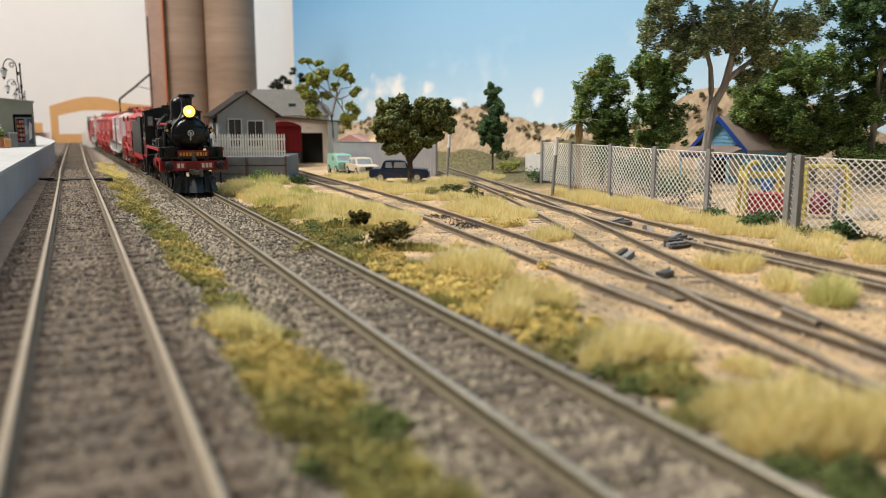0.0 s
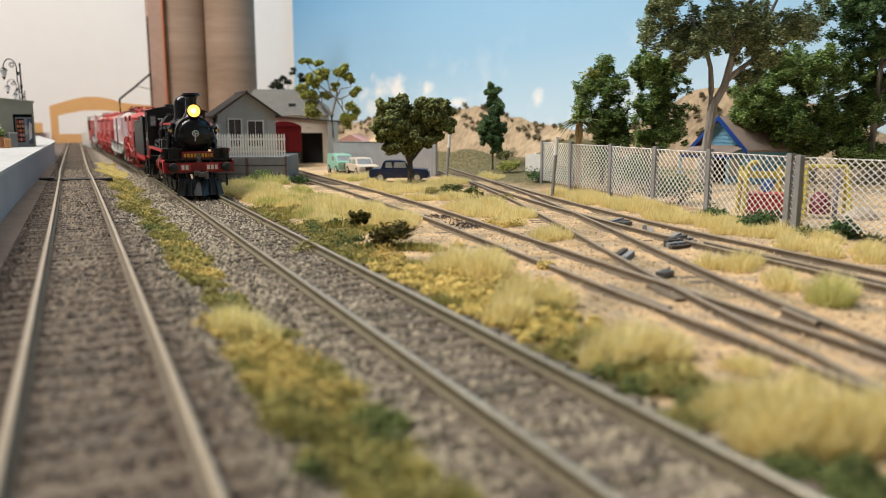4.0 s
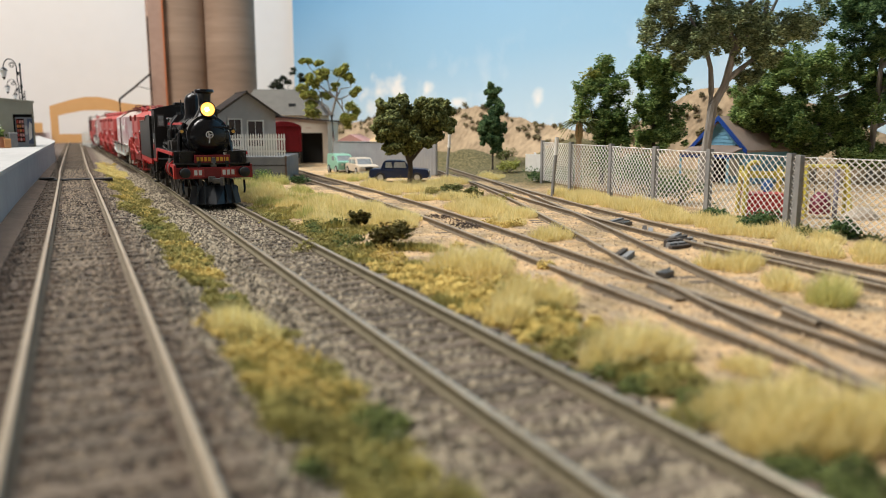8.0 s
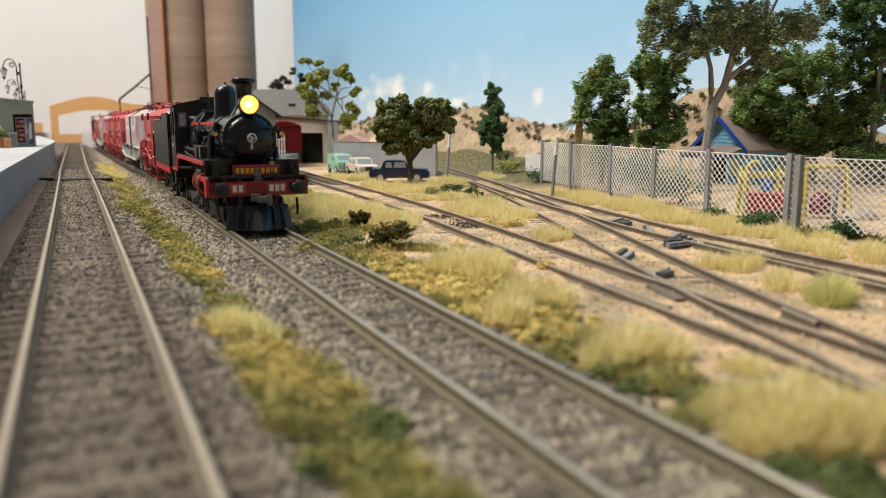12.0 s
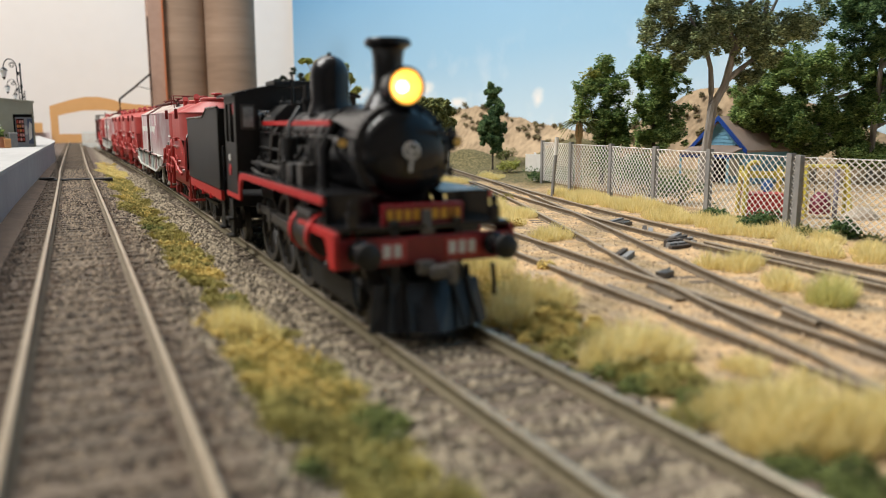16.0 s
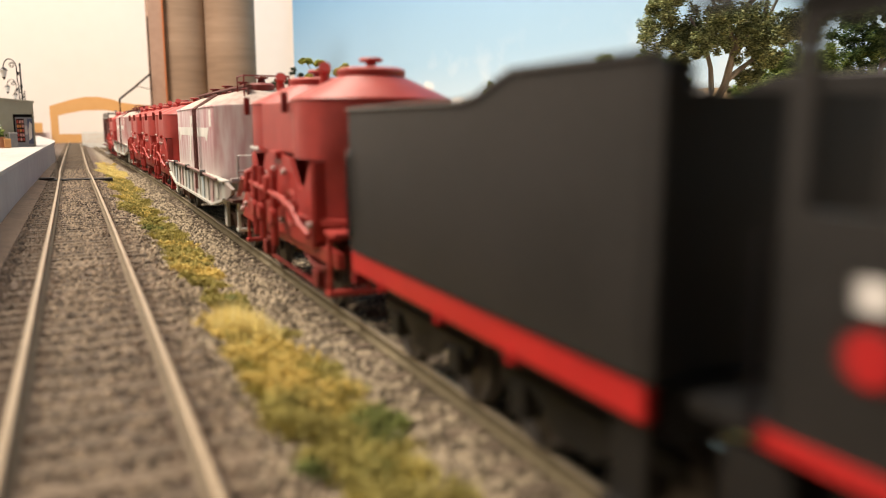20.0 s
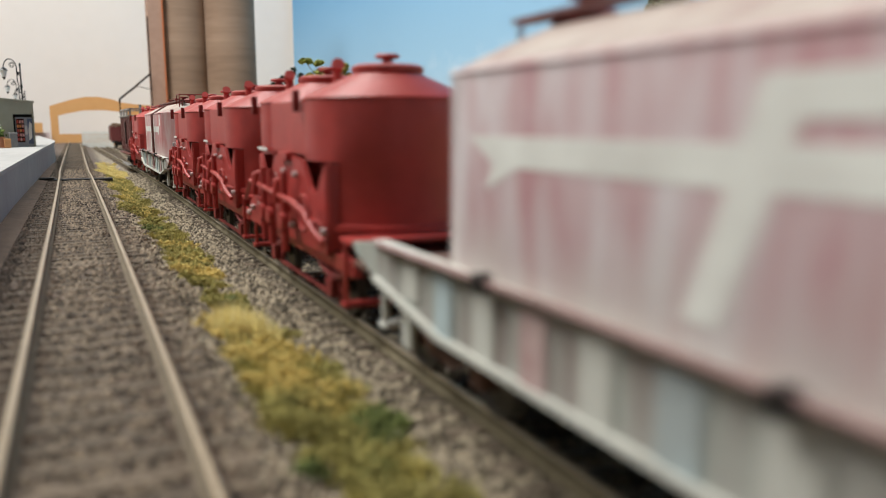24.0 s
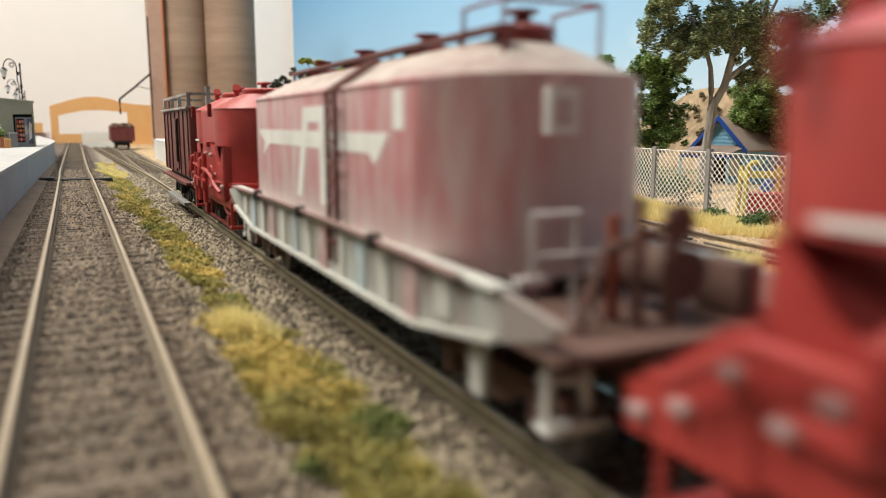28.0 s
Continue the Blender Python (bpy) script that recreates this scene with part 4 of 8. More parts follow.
        part("splasher", lambda bm, sd=sd: prism(bm, [(y + 5.2 * math.cos(a), 23.4 + 2.4 * math.sin(a)) for y in (49.5, ) for a in [math.pi * i / 10 for i in range(11)]], min(sd * 7, sd * 10.2), max(sd * 7, sd * 10.2), "x"), M_BLACK, g)
    part("lubricator", boxes((-13.4, -10.6, 18.2, 21.6, 24.4, 28.4), (-12.6, -11.4, 19.2, 20.6, 28.4, 29.4), bev=0.25), M_STEEL, g, "grey oil box on the running board")
    # cab
    def cab_side(bm, sd):
        x0, x1 = sorted((sd * 14.7, sd * 15.4))
        prism(bm, [(71, 17.3), (86, 17.3), (86, 43.2), (84.4, 43.2), (84.4, 31.2), (80.2, 31.2), (80.2, 40.8), (84.4, 40.8), (84.4, 43.2), (71, 43.2), (71, 40.8), (78.6, 40.8), (78.6, 31.2), (73.4, 31.2), (73.4, 40.8), (71, 40.8)], x0, x1, "x")
    for sd in (-1, 1):
        cs = part("cab_side", lambda bm, sd=sd: cab_side(bm, sd), M_TENDER, g)
        part("cab_handrail", lambda bm, sd=sd: tube(bm, [(sd * 16.0, 86.6, 18.5), (sd * 16.0, 86.8, 30.0)], 0.3, 6), M_BLACK, cs)
        part("crest_plate", lambda bm, sd=sd: lathe(bm, [(0.01, 0.0), (1.45, 0.0), (1.45, 0.25), (0.01, 0.25)], sd * 15.4 + (-0.25 if sd < 0 else 0), 80.0, 18, "x", 24.2), M_REDLINE, cs, "round red crest plate")
        part("pale_plate", lambda bm, sd=sd: box(bm, sd * 15.5 - 0.1, sd * 15.5 + 0.1, 79.2, 80.9, 26.6, 28.2), M_WHITE, cs, "small pale plate")
    part("cab_front", lambda bm: prism(bm, [(-14.7, 23), (-9.8, 23), (-9.8, 39), (9.8, 39), (9.8, 23), (14.7, 23), (14.7, 42.8), (9.8, 44.6), (-9.8, 44.6), (-14.7, 42.8)], 71, 71.7, "y"), M_TENDER, g)
    for sd in (-1, 1):
        w = part("cab_window", lambda bm, sd=sd: (box(bm, sd * 12.4 - 1.7, sd * 12.4 + 1.7, 70.6, 71.0, 34.4, 40.4), ), M_STEEL, g, "grey framed cab window")
        part("pane", lambda bm, sd=sd: box(bm, sd * 12.4 - 1.2, sd * 12.4 + 1.2, 70.35, 70.6, 35.0, 39.8), mat("cab_pane", (0.55, 0.57, 0.55), (0.26, 0.28, 0.27), 0.1), w)

    def cab_roof(bm):
        n = 12
        pts = [(-16.2 + 32.4 * i / n, 43.0 + 3.6 * math.cos((i / n - 0.5) * 2.6) - 3.6 * math.cos(1.3)) for i in range(n + 1)]
        prism(bm, pts + [(x, z - 0.7) for x, z in reversed(pts)], 69.8, 93, "y")
    part("cab_roof", cab_roof, M_TENDER, g, smooth=True)
    part("roof_vent", boxes((-5, 5, 74, 84, 45.2, 46.6), bev=0.4), M_MATT, g)
    part("cab_floor", boxes((-14.6, 14.6, 72, 93, 17.0, 18.0)), M_MATT, g)
    part("backhead", boxes((-9, 9, 71.8, 74, 18, 38)), M_MATT, g)
    for sd in (-1, 1):
        part("cab_step", lambda bm, sd=sd: (box(bm, sd * 14 - 0.4, sd * 14 + 0.4, 85, 90, 6, 16), box(bm, min(sd * 13, sd * 15.6), max(sd * 13, sd * 15.6), 85, 90, 6.0, 6.6), box(bm, min(sd * 13, sd * 15.6), max(sd * 13, sd * 15.6), 85, 90, 10.6, 11.2)), M_MATT, g)
    # heights of the front end, the cylinders and the running boards over the rail
    rise = {"buffer_beam": 1.0, "beam_end": 1.0, "buffer": 1.0, "lamp_iron": 1.0, "apron": 1.0, "headboard": 0.6, "headboard_bracket": 0.8, "number_plate": 1.0, "front_coupler": 0.8,
            "cylinder": 2.6, "steam_chest": 2.6, "slide_bar": 1.6, "running_board": 1.2, "valance": 1.1, "footplate_front": 1.0, "sandbox": 1.2, "air_pump": 1.2, "injector": 1.2}
    for ob in g.children:
        kind_of = ob.name.split(".")[0]
        ob.location.z = rise.get(kind_of, 0.0) * MM
        if kind_of in ("buffer_beam", "buffer", "lamp_iron", "headboard", "headboard_bracket", "number_plate", "front_coupler", "beam_end", "apron", "pilot", "guard_iron"):
            ob.location.y = 1.6 * MM
    # wheels
    for y in (-1.0, 19.0):
        wheelset(g, y, 5.0, M_STEEL, 8, "bogie_wheelset")
    part("bogie_frame", boxes((-10.4, -9.4, -5, 23, 5.5, 9.5), (9.4, 10.4, -5, 23, 5.5, 9.5), (-9.4, 9.4, 7, 11, 6, 9)), M_MATT, g)
    for y in (33.0, 49.5, 66.0):
        wheelset(g, y, 9.0, M_WHEEL, 14, "driving_wheelset")
    for sd in (-1, 1):
        cr = part("coupling_rod", lambda bm, sd=sd: (box(bm, sd * 10.6 - 0.4, sd * 10.6 + 0.4, 33, 66, -0.9, 0.9, 0.2), [cyl(bm, (sd * 10.0, y, 0), (sd * 11.4, y, 0), 1.4, n=12) for y in (33.0, 49.5, 66.0)]), M_STEEL, g, "dull steel coupling rod")
        RODS.append((cr, sd, 4.2, 0))
        co = part("connecting_rod", lambda bm, sd=sd: (box(bm, sd * 11.9 - 0.4, sd * 11.9 + 0.4, -26, 0, -1.0, 1.0, 0.2), cyl(bm, (sd * 11.4, 0, 0), (sd * 12.5, 0, 0), 1.7, n=12), cyl(bm, (sd * 11.4, -26, 0), (sd * 12.6, -26, 0), 1.3, n=12)), M_STEEL, g, "dull steel connecting rod")
        RODS.append((co, sd, 4.2, 1))
    return g


M_LETTER = mat("lettering_yellow", (0.80, 0.42, 0.03), (0.7, 0.36, 0.02), 0.5)
M_PLATE = mat("plate_red", (0.45, 0.05, 0.045), (0.4, 0.04, 0.035), 0.4)


def bogie(parent, y, wb, material, name="bogie"):
    """A two-axle bogie: side frames with springs under a vehicle, its wheels on the vehicle."""
    def f(bm):
        for sd in (-1, 1):
            x = sd * 10.4
            prism(bm, [(y - wb / 2 - 4, 8.8), (y - wb / 2 + 2, 9.6), (y - 3, 6.4), (y + 3, 6.4), (y + wb / 2 - 2, 9.6), (y + wb / 2 + 4, 8.8), (y + wb / 2 + 4, 10.6), (y - wb / 2 - 4, 10.6)], x - 0.6, x + 0.6, "x")
            for k in (-1, 1):
                box(bm, x - 1.1, x + 1.1, y + k * wb / 2 - 1.6, y + k * wb / 2 + 1.6, 6.2, 9.6, 0.3)
            for k in (-1.6, 0, 1.6):
                cyl(bm, (x, y + k, 6.6), (x, y + k, 9.6), 0.75, n=8)
        box(bm, -10, 10, y - 2, y + 2, 8.5, 11)
    part(name, f, material, parent)
    for k in (-1, 1):
        wheelset(parent, y + k * wb / 2, 5.0, M_STEEL)


def tender():
    s0 = 97.0
    g = vehicle("tender", s0, 20, "black locomotive tender with bright red frame stripe and coal", "tender")
    L = 63.0

    def side(bm, sd):
        x0, x1 = sorted((sd * 15.2, sd * 15.8))
        prism(bm, [(0, 18.0), (L, 18.0), (L, 37.6), (27.5, 37.8), (24.5, 38.2), (21, 39.4), (18, 40.2), (-1, 40.3), (-1.6, 39), (-1.6, 18.0)], x0, x1, "x")
    for sd in (-1, 1):
        sp = part("side_sheet", lambda bm, sd=sd: side(bm, sd), M_TENDER, g)
        part("beading", lambda bm, sd=sd: tube(bm, [(sd * 15.8, L, 37.6), (sd * 15.8, 27.5, 37.8), (sd * 15.8, 24.5, 38.2), (sd * 15.8, 18, 40.2), (sd * 15.8, -1, 40.3)], 0.35, 6), M_BLACK, sp)
        part("handrail", lambda bm, sd=sd: tube(bm, [(sd * 16.3, L - 1.0, 20), (sd * 16.3, L - 0.8, 31), (sd * 15.8, L - 0.2, 32)], 0.28, 6), M_BLACK, sp)
        part("frame_stripe", lambda bm, sd=sd: (box(bm, sd * 15.0 - 0.5, sd * 15.0 + 0.5, -0.5, L + 0.5, 14.8, 17.6, 0.15), [cyl(bm, (sd * 15.0, y, 14.0), (sd * 15.0, y, 15.4), 0.9, n=8) for y in (18, 34, 52)]), M_REDLINE, g, "bright red frame stripe")
        part("step", lambda bm, sd=sd: (box(bm, sd * 14.2 - 0.4, sd * 14.2 + 0.4, 0, 4, 7, 15), box(bm, min(sd * 13, sd * 15.8), max(sd * 13, sd * 15.8), 0, 4, 7, 7.6)), M_MATT, g)
    part("tank", boxes((-15.2, 15.2, 40, L, 17, 37.0), (-15.2, 15.2, 0.5, 40, 17, 31.0), bev=0.3), M_TENDER, g)
    part("front_plate", boxes((-15.2, 15.2, 0.0, 0.6, 18, 38), (-15.8, -12.8, -1.2, 0.0, 18, 40)), M_MATT, g)
    part("underframe", boxes((-13.5, 13.5, -1, L + 1, 13.0, 17.2)), M_MATT, g)
    part("rear_beam", boxes((-15.2, 15.2, L, L + 1.6, 12.6, 17.4), bev=0.2), M_BEAM, g, "red rear beam")
    part("water_lid", lambda bm: lathe(bm, [(3.2, 37), (3.2, 38.2), (2.2, 38.8), (0.01, 39.0)], 0, 54, 16), M_MATT, g, smooth=True)

    def coal(bm):
        rng = random.Random(5)
        for i in range(260):
            x, y = rng.uniform(-14, 14), rng.uniform(2, 39)
            z = 33 + 5.5 * (1 - (x / 15) ** 2) * (1 - ((y - 20) / 26) ** 2) + rng.uniform(-1, 0.6)
            r = rng.uniform(0.8, 1.9)
            m = Matrix.Translation((x, y, z)) @ Euler((rng.uniform(0, 3), rng.uniform(0, 3), 0)).to_matrix().to_4x4() @ Matrix.Diagonal((r, r * 0.8, r * 0.7, 1))
            bmesh.ops.create_icosphere(bm, subdivisions=1, radius=1.0, matrix=m)
    part("coal_load", coal, mat("coal", (0.016, 0.016, 0.017), (0.006, 0.006, 0.006), 0.5), g, "heap of black coal")
    bogie(g, 14, 19, M_MATT)
    bogie(g, 48, 19, M_MATT)
    knuckle(g, L + 1, 1)
    knuckle(g, -0.5, -1)


def red_hopper(s_mid, label, group="red cement hoppers", lineside=True):
    """A short two-tank cement hopper; s_mid: its middle behind the smokebox door."""
    g = vehicle("hopper_wagon", s_mid, 22, label, "wagon", group)
    R = 14.7
    zb, zt = 29.6, 39.8
    for k, yc in enumerate((-17.8, 17.8)):
        def tank(bm, yc=yc):
            n = 40
            rings = []
            for z, r, lim in ((18.6, R - 0.1, 10.6), (zb - 0.25, R - 0.1, 10.6), (zb - 0.05, R, 99), (zt, R, 99), (zt + 0.25, R + 0.25, 99), (zt + 0.6, R, 99), (44.6, 5.6, 99), (44.9, 5.4, 99)):
                cur = []
                for i in range(n):
                    a = 2 * math.pi * i / n
                    x = max(-lim, min(lim, r * math.cos(a))) if abs(math.sin(a)) < 0.5 else r * math.cos(a)
                    cur.append(bm.verts.new((x, yc + r * math.sin(a), z)))
                if rings:
                    bridge(bm, rings[-1], cur)
                rings.append(cur)
            bm.faces.new(rings[0][::-1])
            bm.faces.new(rings[-1])
        tk = part("tank", tank, M_HRED, g, smooth=True)
        part("hatch", lambda bm, yc=yc: lathe(bm, [(6.2, 44.4), (6.4, 44.7), (6.4, 45.5), (5.6, 45.9), (1.0, 46.0), (0.9, 46.9), (2.1, 47.1), (2.2, 47.5), (1.9, 47.8), (0.01, 47.9)], 0, yc, 24), M_HRED, tk, "round roof hatch with handwheel", True)
        part("vent_stub", lambda bm, yc=yc, k=k: (cyl(bm, (-6.5, yc + 8.5, 42), (-6.5, yc + 8.5, 46.0), 0.9, n=10), cyl(bm, (-6.5, yc + 8.5, 46.0), (-6.5, yc + 7.6, 46.6), 1.2, n=10)), M_HRED, tk, smooth=True)
        part("lifting_lug", lambda bm, yc=yc: [box(bm, x - 0.6, x + 0.6, yc + y - 0.6, yc + y + 0.6, 37.8, 41.6, 0.15) for x, y in ((-R - 0.2, 6.5),)], M_HREDD, tk)
    # flat sheets between the tanks
    part("side_sheet", boxes((-13.9, 13.9, -17, 17, 30.2, 40.0), bev=0.3), M_HRED, g)
    # core in the deep red, giving the side notches their shade
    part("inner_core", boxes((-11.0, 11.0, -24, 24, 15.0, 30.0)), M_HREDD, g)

    def skirt(bm, sd):
        x0, x1 = sorted((sd * 13.1, sd * 14.0))
        pts = [(-25.2, 14.0), (25.2, 14.0), (25.2, 29.3)]
        for yc in (17.8, -17.8):
            pts += [(yc + u, 29.3 - w) for u, w in ((7.2, 0), (5.0, 2.2), (2.8, 4.4), (1.1, 5.3), (-1.1, 5.3), (-2.8, 4.4), (-5.0, 2.2), (-7.2, 0))]
            if yc > 0:
                pts += [(3, 30.0), (-3, 30.0)]
        pts.append((-25.2, 29.3))
        prism(bm, pts, x0, x1, "x")
        for y in (-25.9, 25.3):
            box(bm, min(sd * 9.0, sd * 13.7), max(sd * 9.0, sd * 13.7), y, y + 0.6, 15.0, 29.2)
    for sd in (-1, 1):
        sk = part("side_plate", lambda bm, sd=sd: skirt(bm, sd), M_HRED, g)
        part("end_bracket", lambda bm, sd=sd: prism(bm, [(25.4, 13.2), (37.4, 13.2), (37.4, 16.9), (34.0, 18.8), (28.5, 23.0), (25.4, 24.4)], min(sd * 13.0, sd * 14.2), max(sd * 13.0, sd * 14.2), "x"), M_HRED, sk)
        part("top_ledge", lambda bm, sd=sd: box(bm, sd * 14.2 - 0.9, sd * 14.2 + 0.9, -3.4, 3.4, 29.0, 30.4, 0.2), M_HRED, sk)
        part("air_pipe", lambda bm, sd=sd: tube(bm, [(sd * 15.8, -29, 17.0), (sd * 16.6, -26, 18.6), (sd * 16.8, -22, 21.0), (sd * 16.8, -14, 22.2), (sd * 16.6, 12, 23.2), (sd * 16.4, 24, 23.4), (sd * 16.2, 31, 19)], 0.55, 8), M_HRED, sk, smooth=True)
        for y in (-6.5, 4.0, 10.5):
            part("valve_stem", lambda bm, sd=sd, y=y: (cyl(bm, (sd * 16.4, y, 12.2), (sd * 16.4, y, 27.0), 0.75, n=8), cyl(bm, (sd * 16.4, y, 18.0), (sd * 17.4, y, 18.0), 1.7, n=10)), M_HRED, sk, smooth=True)
        part("tank_valve", lambda bm, sd=sd: [(tube(bm, [(sd * 15.4, y, 25.8), (sd * 17.0, y + 0.4, 25.2), (sd * 17.2, y + 0.6, 21)], 0.8, 8), box(bm, sd * 16.0 - 0.9, sd * 16.0 + 0.9, y - 2.6, y + 2.6, 19.6, 20.6, 0.2)) for y in (-4.0, 15.5)], M_HRED, sk, smooth=True)
        for y, z in ((-8.0, 26.6), (0.7, 26.7), (-13.4, 21.0), (20.0, 20.8), (-25.5, 18.2), (8.5, 25.4), (23.0, 18.4), (-5.0, 17.0), (27.2, 20.6), (31.4, 16.8), (35.6, 15.2)):
            part("bolt_head", lambda bm, sd=sd, y=y, z=z: lathe(bm, [(0.68, -0.5), (0.68, 0.2), (0.4, 0.35)] if sd > 0 else [(0.4, -0.35), (0.68, -0.2), (0.68, 0.5)], sd * 14.8, y, 10, "x", z), M_BOLT, sk, "grey bolt head")
        if lineside:
            part("marking_strip", lambda bm, sd=sd: box(bm, sd * (R + 0.12) - 0.06, sd * (R + 0.12) + 0.06, 13.6, 22.0, 30.3, 30.9), M_WHITE, tk, "white stencilled marking bar")
        part("solebar", lambda bm, sd=sd: box(bm, sd * 12.2 - 0.7, sd * 12.2 + 0.7, -36, 36, 12.0, 14.6, 0.15), M_HRED, g)
        for y in (-21.0, 21.0):
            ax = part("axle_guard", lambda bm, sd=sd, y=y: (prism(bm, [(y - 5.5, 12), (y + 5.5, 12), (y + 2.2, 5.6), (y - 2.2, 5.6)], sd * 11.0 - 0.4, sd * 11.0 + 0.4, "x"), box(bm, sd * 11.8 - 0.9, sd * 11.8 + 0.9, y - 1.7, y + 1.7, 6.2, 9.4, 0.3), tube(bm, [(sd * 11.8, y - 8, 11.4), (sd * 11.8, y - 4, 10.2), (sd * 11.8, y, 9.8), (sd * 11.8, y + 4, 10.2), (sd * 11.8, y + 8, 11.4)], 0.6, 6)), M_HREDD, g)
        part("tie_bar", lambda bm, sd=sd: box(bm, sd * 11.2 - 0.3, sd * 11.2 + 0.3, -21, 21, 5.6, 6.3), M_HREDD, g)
        for e in (-1, 1):
            st = part("drop_step", lambda bm, sd=sd, e=e: box(bm, min(sd * 6.0, sd * 14.2), max(sd * 6.0, sd * 14.2), min(e * 32.8, e * 35.0), max(e * 32.8, e * 35.0), 7.2, 8.0, 0.15), M_HRED, g)
            for a in (6.4, 13.2):
                part("step_hanger", lambda bm, sd=sd, e=e, a=a: box(bm, min(sd * a, sd * (a + 0.7)), max(sd * a, sd * (a + 0.7)), min(e * 33.6, e * 34.3), max(e * 33.6, e * 34.3), 8.0, 17.3, 0.1), M_HRED, st)
    part("brake_wheel", lambda bm: ([cyl(bm, (-16.6, -21 + 3.0 * math.cos(2 * math.pi * i / 14), 21 + 3.0 * math.sin(2 * math.pi * i / 14)), (-16.6, -21 + 3.0 * math.cos(2 * math.pi * (i + 1) / 14), 21 + 3.0 * math.sin(2 * math.pi * (i + 1) / 14)), 0.35, n=6) for i in range(14)], cyl(bm, (-15.4, -21, 21), (-16.8, -21, 21), 0.6, n=8), box(bm, -16.8, -16.4, -24, -18, 20.7, 21.3), box(bm, -16.8, -16.4, -21.3, -20.7, 18, 24)), M_HRED, g)
    for y in (-34.7, 34.7):
        part("end_deck", boxes((-13.5, 13.5, y - 4.2 if y > 0 else y - 1.6, y + 1.6 if y > 0 else y + 4.2, 17.2, 18.0), bev=0.2), M_HRED, g)
    # floor frame and cones carry the same shade in their red
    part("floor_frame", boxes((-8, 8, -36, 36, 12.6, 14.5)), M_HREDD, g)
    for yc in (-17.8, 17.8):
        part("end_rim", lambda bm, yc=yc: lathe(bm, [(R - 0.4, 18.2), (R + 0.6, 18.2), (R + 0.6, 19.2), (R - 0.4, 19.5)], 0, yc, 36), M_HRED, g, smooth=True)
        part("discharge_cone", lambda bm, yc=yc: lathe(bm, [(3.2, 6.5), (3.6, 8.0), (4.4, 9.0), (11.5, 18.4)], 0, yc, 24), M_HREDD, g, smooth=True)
    for y in (-21.0, 21.0):
        wheelset(g, y, 5.3, M_STEEL)
    knuckle(g, -38.5, -0.5)
    knuckle(g, 38.5, 0.5)
    return g


M_BOLT = mat("bolt_grey", (0.55, 0.42, 0.40), (0.42, 0.31, 0.30), 0.5)


